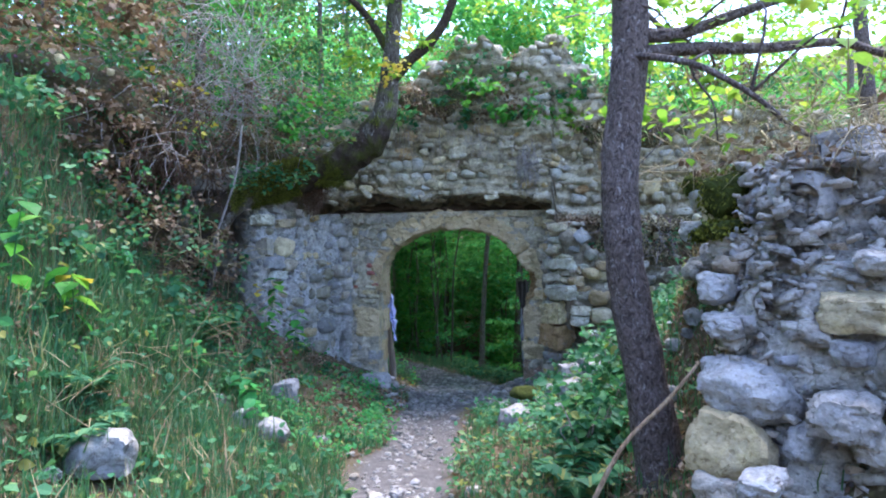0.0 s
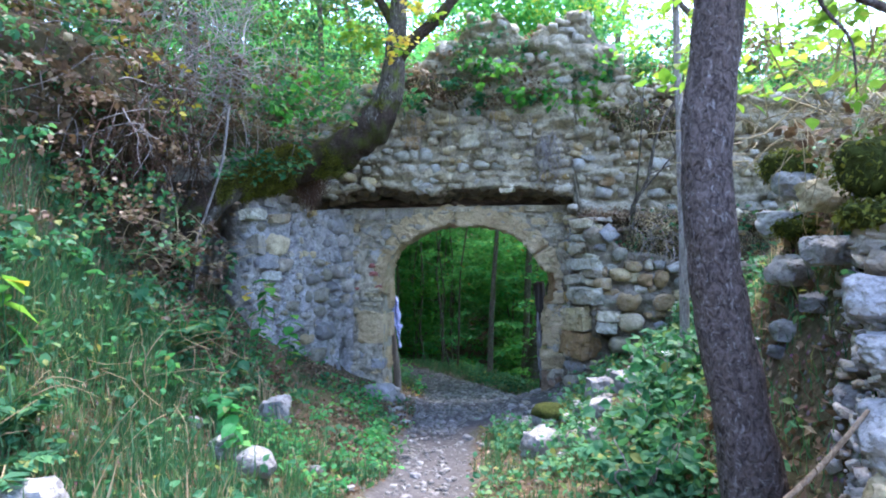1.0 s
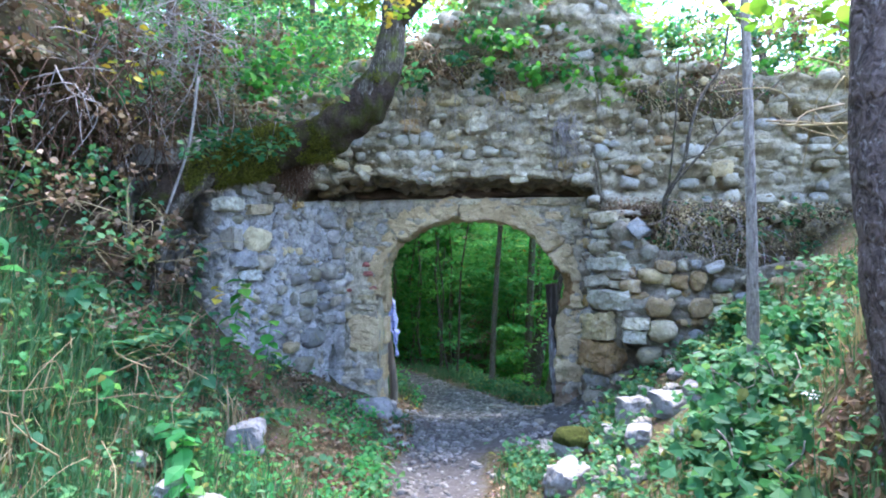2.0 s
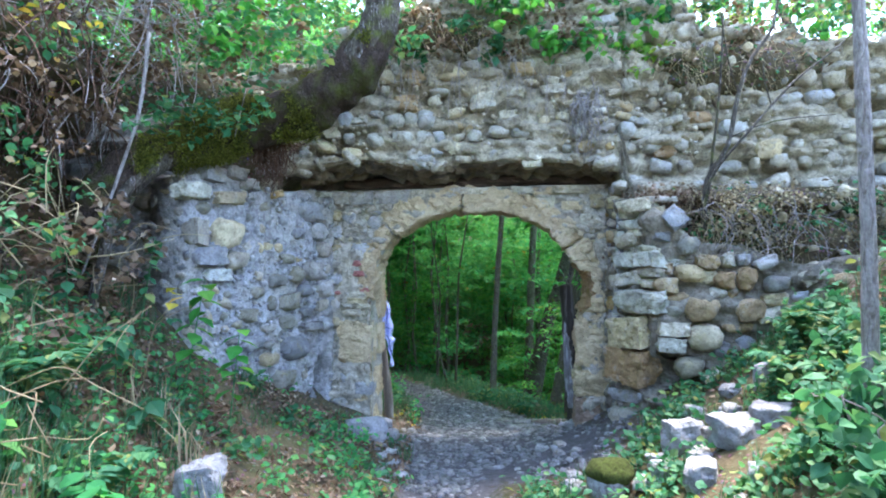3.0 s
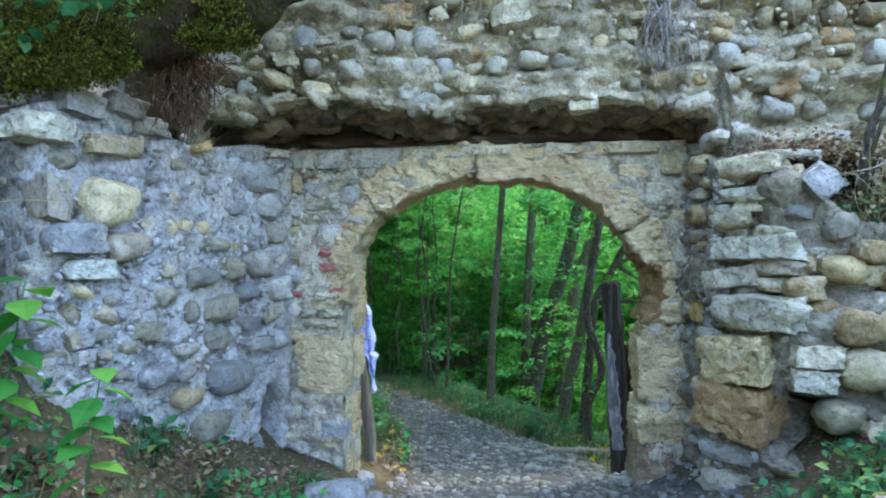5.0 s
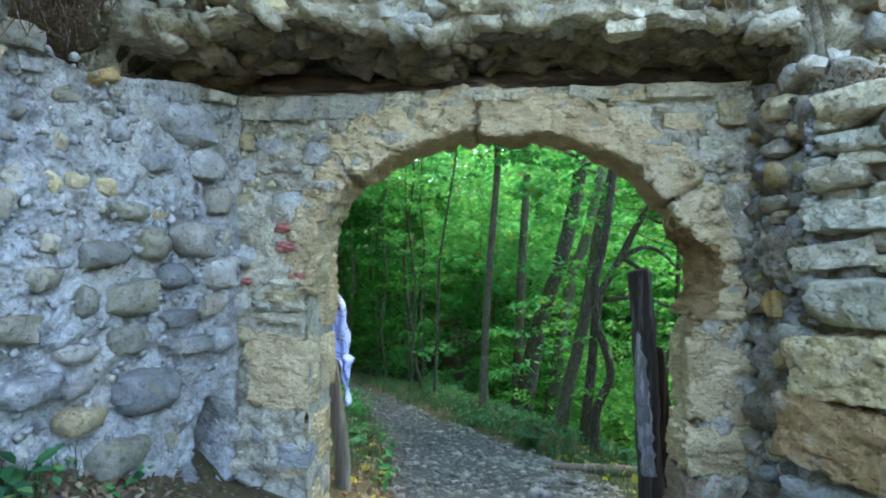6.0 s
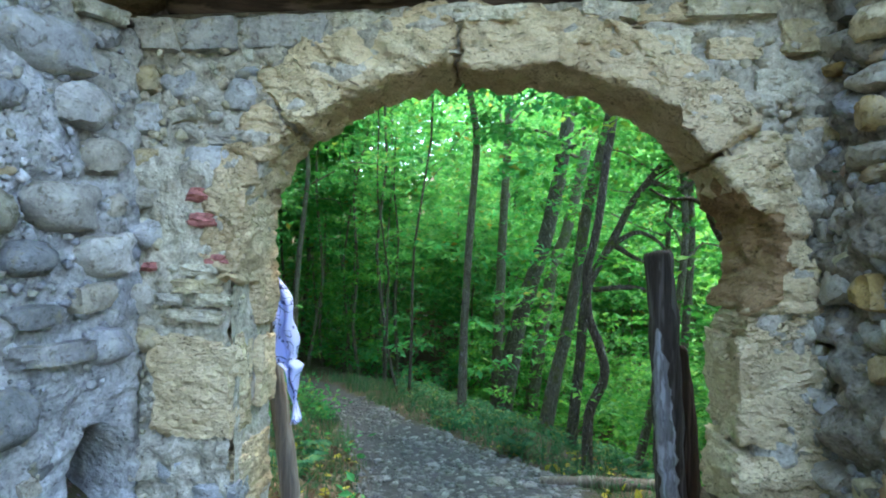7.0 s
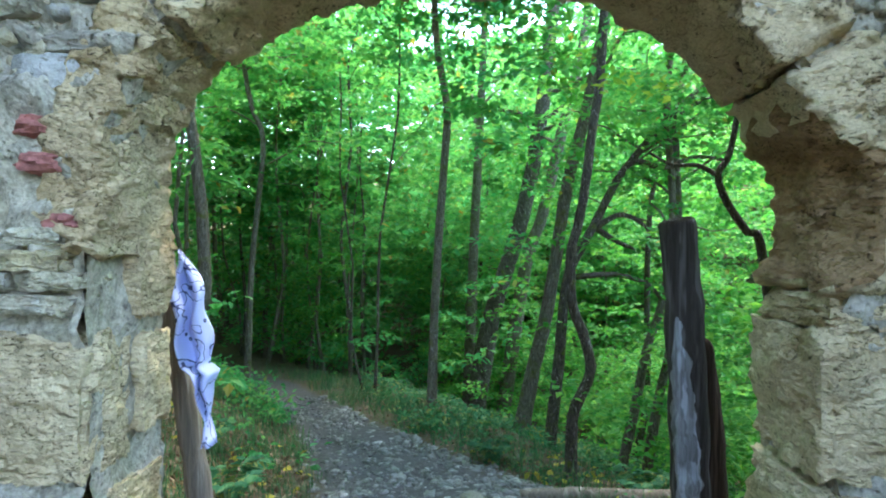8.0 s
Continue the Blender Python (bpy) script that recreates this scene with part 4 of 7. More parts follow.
# ---- trees ----
def sprays(centres, reach, count, droop=0.12):
    """Points of flat leafy sprays: count leaves round each centre."""
    c = np.repeat(np.asarray(centres), count, 0)
    n = len(c)
    a = rng.uniform(0, 6.283, n)
    r = np.sqrt(rng.uniform(0, 1, n)) * np.repeat(rng.uniform(0.55, 1.2, len(centres)), count) * reach
    turn = np.repeat(rng.uniform(0, 3.14, len(centres)), count)
    lx, ly = r * np.cos(a), 0.55 * r * np.sin(a)
    x, y = lx * np.cos(turn) - ly * np.sin(turn), lx * np.sin(turn) + ly * np.cos(turn)
    tx, ty = np.repeat(rng.normal(0, 0.18, (2, len(centres))), count, 1)
    z = rng.normal(0, 0.035, n) - droop * r * r + tx * x + ty * y
    return c + np.stack([x, y, z], 1)


def clear_of_path(p):
    """Leaves out what would hang in the walkway or inside the walls."""
    x, y, z = p.T
    walk_way = (np.abs(x - path_x(y)) < 1.0) & (z < path_z(y) + 2.9)
    masonry = (y > 7.0) & (y < 10.2) & (z < 4.6) & (x > -2.3)
    front = (y < 7.2) & (np.abs(x + 0.3) < 1.1) & (z < 3.4)
    return p[~(walk_way | masonry | front) & (z > ground_z(x, y) + 0.05)]


def limb(root, tip, sag=0.0, bend=0.0):
    r, t = np.asarray(root, float), np.asarray(tip, float)
    mid = (r + t) / 2 + (bend * rng.normal(0, 1), bend * rng.normal(0, 1), 0.12 * np.linalg.norm(t - r) - sag)
    return [r, (r + mid) / 2 + rng.normal(0, bend * 0.4, 3), mid, (mid + t) / 2 + rng.normal(0, bend * 0.4, 3), t]


def forest_tree(line, r0, r1, label, bark=None, crown=(0.45, 2.2, 60), leaf=0.11, per=42, leafage=None, limbs=5, extra=0.0, group="", sides=9, fine=4):
    """A tree along a line of points: trunk, a few limbs, and a crown of sprays about its upper part; extra: metres that it goes on above."""
    pts = np.asarray(line, float)
    if extra:
        d = pts[-1] - pts[-2]
        d = d / np.linalg.norm(d) * 0.6 + np.array((0, 0, 0.4))
        pts = np.concatenate([pts, [pts[-1] + d * extra * 0.5 + rng.normal(0, 0.15, 3), pts[-1] + d * extra + rng.normal(0, 0.25, 3)]])
    base = pts[0].copy()
    base[2] = min(base[2], float(ground_z(base[0], base[1])))
    pts[0][2] = base[2] - 0.15
    tree = thing("tree", base, label, "tree", group)
    loc = pts - base
    part("trunk", tube_mesh("trunk", loc, np.linspace(r0, r1, len(loc)) * (1 + 0.25 * np.exp(-np.arange(len(loc)) * 1.5)), bark or mat_bark_dark, sides, 0.1, base[0], fine), tree)
    start, reach, count = crown
    height = np.cumsum(np.concatenate([[0], np.linalg.norm(np.diff(loc, axis=0), axis=1)]))
    centres = []
    for k in range(limbs):
        h = height[-1] * rng.uniform(start, 0.97)
        root = np.array([np.interp(h, height, loc[:, i]) for i in range(3)])
        a, out = rng.uniform(0, 6.283), reach * rng.uniform(0.5, 1.0)
        tip = root + (out * math.cos(a), out * math.sin(a), rng.uniform(0.1, 0.5) * out)
        r = np.interp(h, height, np.linspace(r0, r1, len(loc))) * 0.4
        part("limb", tube_mesh("limb", limb(root, tip, 0.0, 0.12), np.linspace(r, 0.008, 5), bark or mat_bark_dark, 6, 0.0, 0, 2), tree)
        for f in rng.uniform(0.35, 1.0, max(1, count // (2 * limbs))):
            centres.append(root + (tip - root) * f + rng.normal(0, 0.25, 3))
    while len(centres) < count:
        h = height[-1] * (start + (1.05 - start) * math.sqrt(rng.random()))
        root = np.array([np.interp(h, height, loc[:, i]) for i in range(3)])
        a, out = rng.uniform(0, 6.283), reach * math.sqrt(rng.random())
        centres.append(root + (out * math.cos(a), out * math.sin(a), rng.normal(0, 0.3)))
    p = clear_of_path(sprays(centres, 0.55, per) + base) - base
    part("crown", leaves(p, leaf, leafage or mat_leaf_forest, "crown"), tree)
    return tree


WOOD = "slim grey forest trunk with layered green foliage"
forest_tree([(1.19, 15.97, -1.4), (1.22, 15.99, -0.37), (1.28, 16.0, 0.91), (1.37, 16.0, 2.19), (1.42, 16.01, 3.04), (1.33, 16.03, 3.63), (1.25, 16.06, 4.23), (1.21, 16.08, 5.25)], 0.068, 0.045, "slim pale forest trunk beside the path", mat_bark_forest, extra=3, crown=(0.55, 1.8, 60))
forest_tree([(2.8, 20.78, -1.9), (2.93, 20.79, 0.92), (3.03, 20.8, 2.77), (3.1, 20.81, 4.36), (3.17, 20.82, 5.95), (3.21, 20.84, 7.8)], 0.11, 0.07, WOOD, mat_bark_forest, extra=3, crown=(0.3, 2.4, 80))
forest_tree([(2.78, 20.26, -2.3), (3.22, 20.2, -0.6), (3.73, 20.14, 1.06), (4.08, 20.1, 2.46), (4.36, 20.08, 4.25), (4.52, 20.07, 5.78), (4.69, 20.07, 7.57)], 0.2, 0.13, "stout dark forest tree leaning over the slope", extra=3, crown=(0.45, 2.8, 90))
forest_tree([(3.81, 21.6, -2.2), (4.44, 21.53, 0.48), (4.86, 21.47, 1.76), (5.43, 21.41, 4.31), (5.85, 21.37, 6.01), (6.14, 21.35, 8.0)], 0.16, 0.1, "leaning grey forest tree among foliage", mat_bark_forest, extra=3, crown=(0.45, 2.6, 80))
forest_tree([(2.41, 15.55, -1.6), (2.64, 15.53, -0.75), (2.8, 15.51, -0.08), (2.97, 15.5, 0.91), (3.12, 15.49, 1.91), (3.35, 15.46, 2.83), (3.51, 15.44, 3.58), (3.66, 15.43, 4.32), (3.76, 15.43, 5.32)], 0.105, 0.07, "leaning grey forest trunk below the path", mat_bark_forest, extra=3, crown=(0.5, 2.2, 70))
crooked = forest_tree([(2.07, 12.68, -1.1), (2.08, 12.68, -0.63), (2.25, 12.66, -0.19), (2.2, 12.68, 0.15), (2.08, 12.7, 0.48), (2.06, 12.71, 0.98), (2.13, 12.71, 1.26), (2.2, 12.7, 1.65), (2.27, 12.7, 2.21), (2.34, 12.69, 2.66), (2.37, 12.69, 3.16), (2.4, 12.7, 3.83)], 0.055, 0.04, "thin crooked forest trunk with a double bend", crown=(0.7, 1.5, 40), extra=2, fine=5)
fork = forest_tree([(2.6, 14.8, -1.6), (2.72, 14.75, -0.6), (2.79, 14.71, 0.4), (2.88, 14.7, 0.78), (3.17, 14.66, 1.31), (3.43, 14.62, 1.84), (3.69, 14.58, 2.22), (4.29, 14.48, 2.9), (4.66, 14.42, 3.2)], 0.075, 0.04, "dark leaning tree with crooked bare limbs", crown=(0.6, 1.8, 50))
off = Vector(fork.location)
for pts in ([(3.09, 14.67, 1.2), (3.47, 14.61, 1.46), (3.76, 14.55, 1.39), (3.99, 14.51, 1.16)], [(2.9, 14.69, 0.63), (3.46, 14.59, 0.67), (3.91, 14.51, 0.52), (4.1, 14.48, 0.25)], [(3.17, 14.66, 1.31), (3.5, 14.6, 1.1), (3.75, 14.55, 1.0)], [(3.69, 14.58, 2.22), (4.1, 14.5, 2.1), (4.5, 14.45, 2.25), (5.0, 14.4, 2.2)]):
    part("limb", tube_mesh("limb", [Vector(p) - off for p in pts], np.linspace(0.045, 0.02, len(pts)), mat_bark_dark, 7, 0.08, 1.0, 3), fork)
forest_tree([(3.49, 14.55, -1.9), (3.72, 14.52, -1.11), (3.87, 14.51, -0.35), (4.06, 14.48, 0.25), (4.17, 14.47, 0.93), (4.21, 14.48, 1.69)], 0.06, 0.045, WOOD, mat_bark_forest, extra=3, crown=(0.45, 1.7, 50))
forest_tree([(3.98, 14.76, -1.9), (4.18, 14.74, -1.11), (4.33, 14.73, -0.49), (4.37, 14.73, 0.06), (4.45, 14.73, 1.32)], 0.065, 0.05, WOOD, mat_bark_forest, extra=4, crown=(0.45, 1.7, 50))
forest_tree([(-1.71, 17.52, -0.7), (-1.62, 17.52, 0.6), (-1.53, 17.52, 1.55), (-1.43, 17.52, 2.78), (-1.62, 17.57, 3.34), (-1.75, 17.6, 4.19)], 0.05, 0.035, WOOD, mat_bark_forest, extra=2.5, crown=(0.2, 1.8, 70))
snag = thing("tree", (2.75, 10.6, float(ground_z(2.75, 10.6))), "dark crooked sapling behind the gateway", "tree")
off = Vector(snag.location)
for name, pts, r0 in (("trunk", [(2.75, 10.6, off.z - 0.1), (2.68, 10.65, 0.2), (2.58, 10.69, 1.1), (2.5, 10.71, 1.18), (2.37, 10.74, 1.37), (2.3, 10.75, 1.56), (2.36, 10.74, 1.67), (2.41, 10.74, 1.84), (2.5, 10.73, 2.4)], 0.035), ("limb", [(2.3, 10.75, 1.56), (2.17, 10.78, 1.63), (2.0, 10.8, 1.63), (1.85, 10.83, 1.71)], 0.018)):
    part(name, tube_mesh(name, [Vector(p) - off for p in pts], np.linspace(r0, r0 * 0.5, len(pts)), mat_bark_dark, 7, 0.1, 4.0, 3), snag)
part("crown", leaves(clear_of_path(sprays(np.array([(2.0, 10.9, 2.3), (2.6, 11.0, 2.5), (1.7, 11.2, 2.6), (2.9, 10.9, 1.9)]) + rng.normal(0, 0.1, (4, 3)), 0.5, 40)) - np.array(off), 0.09, mat_leaf_forest, "crown"), snag)

# the wood beyond the gate: more trunks on both sides of the path
placed = []
tries = 0
while len(placed) < 78 and tries < 4000:
    tries += 1
    y = rng.uniform(13.5, 34)
    x = rng.uniform(-11 - 0.1 * y, 7 + 0.55 * y) if len(placed) > 34 else rng.uniform(-7, 0.5)
    y = y if len(placed) > 34 else 16 + 0.45 * (y - 13.5)
    if abs(x - float(path_x(y))) < 1.3 or any(math.hypot(x - a, y - b) < 0.9 for a, b in placed):
        continue
    if (0.5 < x < 5.2 and y < 22) or (x > 6 and y < 25):
        continue
    placed.append((x, y))
    z = float(ground_z(x, y))
    h = rng.uniform(6, 10)
    lean = rng.normal(0, 0.35, 2)
    line = [(x + lean[0] * t + 0.1 * rng.normal(), y + lean[1] * t, z + h * t) for t in (0, 0.15, 0.35, 0.6, 0.8, 1.0)]
    r = rng.uniform(0.035, 0.1) if len(placed) > 34 else rng.uniform(0.022, 0.05)
    forest_tree(line, r, r * 0.5, WOOD, mat_bark_forest if rng.random() < 0.75 else None, crown=(0.42 if y < 25 else 0.2, rng.uniform(1.8, 2.8), 62), leaf=0.134 if y < 22 else 0.23, per=32 if y < 22 else 25, limbs=4, group="trees beyond the gateway", sides=7, fine=2)

# trees over the wall, the bank and the near path: their crowns shade the gateway
# the tree at (6.4, 12.6) is added for its shade, unseen through the arch
for x, y, h, r, leafage in ((-4.6, 11.5, 8, 0.14, mat_leaf_bush), (-2.6, 13.0, 8, 0.1, mat_leaf_bush), (4.5, 10.6, 8, 0.1, mat_leaf_sun), (6.2, 8.6, 7.5, 0.12, mat_leaf_sun), (6.4, 12.6, 9, 0.12, None), (-5.6, 8.6, 7, 0.13, mat_leaf_bush), (-6.0, 5.0, 7, 0.14, mat_leaf_bush), (8.2, 11.5, 9, 0.12, mat_leaf_sun)):
    z = float(ground_z(x, y))
    line = [(x + 0.25 * t * rng.normal(), y + 0.25 * t * rng.normal(), z + h * t) for t in (0, 0.15, 0.35, 0.6, 0.8, 1.0)]
    forest_tree(line, r, r * 0.45, "leafy tree standing on the bank above the wall", mat_bark, crown=(0.35, 2.6, 110), leaf=0.11, per=42, leafage=leafage, limbs=7, group="trees on the banks")


# ---- the leaning tree beside the path ----
def path_tree():
    base = ground_point(0.98, 3.12)
    ob = thing("tree", base, "slender grey-barked tree leaning beside the footpath", "tree")
    b = np.array(base)
    line = np.array([(1.02, 3.12, base.z - 0.2), (0.97, 3.11, 0.55), (0.89, 3.11, 0.99), (0.83, 3.11, 1.34), (0.78, 3.1, 1.65), (0.77, 3.1, 2.03), (0.80, 3.09, 2.38), (0.82, 3.09, 2.72), (0.82, 3.08, 3.01), (0.83, 3.08, 3.4), (0.86, 3.1, 4.4), (0.95, 3.2, 5.6)])
    part("trunk", tube_mesh("trunk", line - b, [0.17, 0.125, 0.105, 0.1, 0.095, 0.093, 0.09, 0.095, 0.085, 0.075, 0.06, 0.03], mat_bark, 16, 0.09, 2.0, 6), ob)
    arms = [([(0.82, 3.09, 2.72), (1.04, 3.03, 2.70), (1.3, 3.02, 2.79), (1.61, 3.01, 2.89), (2.2, 3.0, 3.05)], 0.04), ([(0.82, 3.09, 2.62), (1.13, 3.03, 2.63), (1.47, 3.02, 2.63), (1.84, 3.01, 2.66), (2.09, 3.01, 2.6), (2.6, 3.0, 2.5)], 0.038), ([(0.82, 3.06, 2.8), (0.76, 3.03, 2.87), (0.6, 3.0, 2.95), (0.3, 2.95, 3.0)], 0.02), ([(0.8, 3.05, 2.6), (1.0, 2.8, 2.48), (1.2, 2.65, 2.3), (1.36, 2.6, 2.14), (1.55, 2.55, 2.03)], 0.02), ([(0.8, 3.1, 3.3), (0.5, 3.2, 3.6), (0.0, 3.3, 3.8)], 0.03)]
    tips = []
    for pts, r in arms:
        pts = np.array(pts) - b
        arm = part("limb", tube_mesh("limb", pts, np.linspace(r, 0.35 * r, len(pts)), mat_bark, 8, 0.1, pts[0][0], 4), ob)
        for k in range(4):
            f = rng.uniform(0.3, 1)
            root = pts[0] + (pts[-1] - pts[0]) * f
            i = int(f * (len(pts) - 1))
            root = pts[min(i, len(pts) - 1)]
            tip = root + rng.normal(0, 0.22, 3) + (0.12, -0.05, 0.1)
            part("twig", tube_mesh("twig", limb(root, tip, 0, 0.05), np.linspace(0.009, 0.003, 5), mat_bark, 5, 0, 0, 2), arm)
            tips.append(tip)
    high = [np.array((0.9, 3.2, z)) - b + rng.normal(0, 0.8, 3) * (1, 1, 0.3) for z in rng.uniform(3.6, 6.2, 45)]
    side = [np.array((rng.uniform(1.0, 2.6), rng.uniform(2.6, 4.2), rng.uniform(2.5, 3.4))) - b for _ in range(26)]
    p = np.concatenate([sprays(tips, 0.22, 9), sprays(side, 0.3, 14), sprays(high, 0.5, 40)]) + b
    p = clear_of_path(p) - b
    part("crown", leaves(p, 0.085, mat_leaf_sun, "crown", broad=True), ob)


path_tree()


def creeping_tree():
    base = ground_point(-2.9, 7.15)
    ob = thing("tree", base, "old tree creeping sideways along the wall top, thick with moss", "tree")
    b = np.array(base)
    line = np.array([(-2.95, 7.2, base.z - 0.3), (-2.9, 7.12, 1.45), (-2.78, 7.12, 1.98), (-2.5, 7.25, 2.3), (-2.15, 7.48, 2.5), (-1.7, 7.5, 2.62), (-1.27, 7.42, 2.78), (-0.92, 7.3, 3.0), (-0.74, 7.24, 3.3), (-0.68, 7.2, 3.7), (-0.64, 7.17, 4.2), (-0.6, 7.15, 4.8), (-0.5, 7.1, 6.0)])
    bole = tube_mesh("trunk", line[:9] - b, [0.13, 0.12, 0.13, 0.15, 0.19, 0.21, 0.2, 0.185, 0.155], mat_bark_moss, 32, 0.34, 3.0, 10)
    part("trunk", bole, ob)
    co = np.array([v.co for v in bole.vertices])
    nor = co - np.repeat(co.reshape(-1, 32, 3).mean(1), 32, 0)
    nor /= np.linalg.norm(nor, axis=1)[:, None]
    w = co + b
    ok = (w[:, 0] > -2.5) & (w[:, 0] < -0.8) & (fbm(w, 2.3, 2) > -0.12 + 0.3 * (w[:, 0] > -1.25)) & (nor[:, 1] < 0.5)
    pick = rng.integers(0, ok.sum(), 30000)
    p = co[ok][pick] + nor[ok][pick] * 0.006 + rng.normal(0, 0.02, (len(pick), 3))
    part("moss", leaves(p, 0.018, mat_moss_fur, "moss", 0.9), ob, "shaggy olive-green moss")
    part("stem", tube_mesh("stem", line[7:] - b, [0.165, 0.15, 0.11, 0.095, 0.085, 0.05], mat_bark_dark, 16, 0.14, 3.0, 6), ob)
    for name, pts, r in (("limb", [(-0.68, 7.2, 3.65), (-0.47, 7.17, 3.9), (-0.2, 7.15, 4.14), (0.0, 7.13, 4.44), (0.2, 7.1, 5.0)], 0.075), ("limb", [(-0.66, 7.2, 4.0), (-1.0, 7.1, 4.5), (-1.5, 7.0, 4.9)], 0.05),
                         ("bole", [(-2.2, 7.42, 2.42), (-2.5, 7.2, 2.18), (-2.75, 7.19, 1.83), (-2.94, 7.2, 1.45), (-3.07, 7.22, 1.06), (-3.13, 7.23, 0.72)], 0.11), ("root", [(-2.3, 6.79, 3.06), (-2.37, 6.81, 2.51), (-2.53, 6.82, 2.0), (-2.68, 6.84, 1.6), (-2.78, 6.85, 1.33)], 0.013), ("root", [(-2.5, 7.2, 2.3), (-2.9, 7.3, 2.35), (-3.4, 7.4, 2.3), (-3.9, 7.5, 2.4)], 0.06), ("root", [(-2.4, 7.3, 2.35), (-2.6, 7.0, 1.9), (-2.62, 6.85, 1.5), (-2.75, 6.8, 0.8)], 0.05)):
        pts = np.array(pts) - b
        part(name, tube_mesh(name, pts, np.linspace(r, r * 0.6, len(pts)), mat_bark_moss if name == "limb" else mat_bark_dark if name == "bole" else (mat_bark_dark if r > 0.03 else mat_twig), 14, 0.2, pts[0][0], 4), ob)
    hair = []
    for k in range(330):
        x = rng.normal(-1.72, 0.1)
        top = np.array((x, 7.62 + rng.uniform(0, 0.3), 2.5 + rng.normal(0, 0.03)))
        ln = rng.uniform(0.12, 0.42) * math.exp(-((x + 1.7) / 0.16) ** 2)
        hair.append(tube([top, top + (rng.normal(0, 0.03), rng.normal(0, 0.02), -0.35 * ln), top + (rng.normal(0, 0.045), rng.normal(0, 0.03), -0.7 * ln), top + (rng.normal(0, 0.06), rng.normal(0, 0.04), -ln - 0.03)], [0.004, 0.003, 0.003, 0.001], 4, 0, 0, 2))
    v, f = joined(hair)
    part("root_beard", mesh_of("root_beard", v - b, f, mat_root), ob, "reddish mat of fine hanging roots")
    low = [(rng.uniform(-2.45, -1.45), 6.98 + rng.normal(0, 0.07), 2.54 + rng.normal(0, 0.09)) for _ in range(16)] + [(rng.uniform(-2.0, -1.1), 6.95 + rng.normal(0, 0.1), 3.15 + rng.normal(0, 0.16)) for _ in range(16)]
    mid = [(-0.9 + rng.normal(0, 0.3), 7.0 + rng.normal(0, 0.2), rng.uniform(3.7, 4.8)) for _ in range(16)]
    high = [(-0.8 + rng.normal(0, 1.1), 7.0 + rng.normal(0, 0.7), rng.uniform(4.6, 6.8)) for _ in range(60)]
    part("foliage", leaves(sprays(low, 0.22, 15) - b, 0.066, mat_leaf_herb, "foliage", broad=True), ob)
    part("crown", leaves(np.concatenate([sprays(mid, 0.22, 22), sprays(high, 0.45, 36)]) - b, 0.075, mat_leaf_sun, "crown", broad=True), ob)
    gold = [(-0.55 + rng.normal(0, 0.12), 6.6 + rng.normal(0, 0.1), 3.75 + rng.normal(0, 0.15)) for _ in range(8)]
    part("yellow_leaves", leaves(sprays(gold, 0.1, 12) - b, 0.06, mat_leaf_yellow, "yellow_leaves", broad=True), ob, "yellowing leaves")


creeping_tree()

thin = forest_tree([(1.56, 5.16, 0.3), (1.55, 5.15, 0.9), (1.54, 5.14, 1.6), (1.52, 5.14, 2.4), (1.5, 5.15, 3.2), (1.5, 5.2, 4.2)], 0.038, 0.022, "thin pale sapling in the undergrowth", mat_twig, crown=(0.72, 0.8, 16), leaf=0.07, per=18, leafage=mat_leaf_sun, limbs=5)


def bare_shrub():
    base = Vector((2.0, 7.62, 1.75))
    ob = thing("shrub", base, "leafless shrub rooted on the wall ledge", "shrub")
    for pts, r in (([(2.0, 7.62, 1.7), (1.97, 7.5, 2.15), (2.1, 7.4, 2.43), (2.16, 7.34, 2.84), (2.26, 7.31, 3.13), (2.43, 7.3, 3.38), (2.5, 7.3, 3.8)], 0.024), ([(2.0, 7.62, 1.7), (2.0, 7.5, 2.2), (2.0, 7.4, 2.55), (2.01, 7.33, 2.97), (2.03, 7.31, 3.5)], 0.015), ([(2.0, 7.6, 1.7), (1.95, 7.4, 2.14), (2.14, 7.13, 2.5), (2.46, 7.11, 2.86), (2.81, 7.09, 3.14), (3.1, 7.1, 3.4)], 0.014), ([(2.12, 7.38, 2.5), (2.4, 7.25, 2.6), (2.8, 7.1, 2.62)], 0.008), ([(2.16, 7.34, 2.84), (2.0, 7.2, 3.1), (1.9, 7.1, 3.4)], 0.007), ([(2.3, 7.12, 2.7), (2.2, 7.05, 2.95), (2.25, 7.0, 3.2)], 0.006)):
        part("stem", tube_mesh("stem", [Vector(p) - base for p in pts], np.linspace(r, r * 0.4, len(pts)), mat_bark_dark, 6, 0.1, 1, 3), ob)


bare_shrub()


# ---- undergrowth ----
# bare spots round the larger rocks: x, y, radius
BARE = [(-1.91, 3.2, 0.22), (-1.41, 4.66, 0.2), (-1.64, 4.78, 0.14), (-1.58, 5.86, 0.19), (0.58, 5.68, 0.26), (0.78, 6.34, 0.26), (1.3, 6.42, 0.22), (1.13, 5.8, 0.24), (1.43, 6.04, 0.22)]


def on_ground(n, x0, x1, y0, y1, keep=None):
    x, y = rng.uniform(x0, x1, n), rng.uniform(y0, y1, n)
    ok = np.ones(n, bool) if keep is None else keep(x, y)
    for a, b, c in BARE:
        ok = ok & (np.hypot(x - a, y - b) > c)
    x, y = x[ok], y[ok]
    return np.stack([x, y, ground_z(x, y)], 1)


def patchy(x, y, scale, level):
    return np.array([noise.noise(Vector((a * scale, b * scale, 3.3))) for a, b in zip(x, y)]) > level


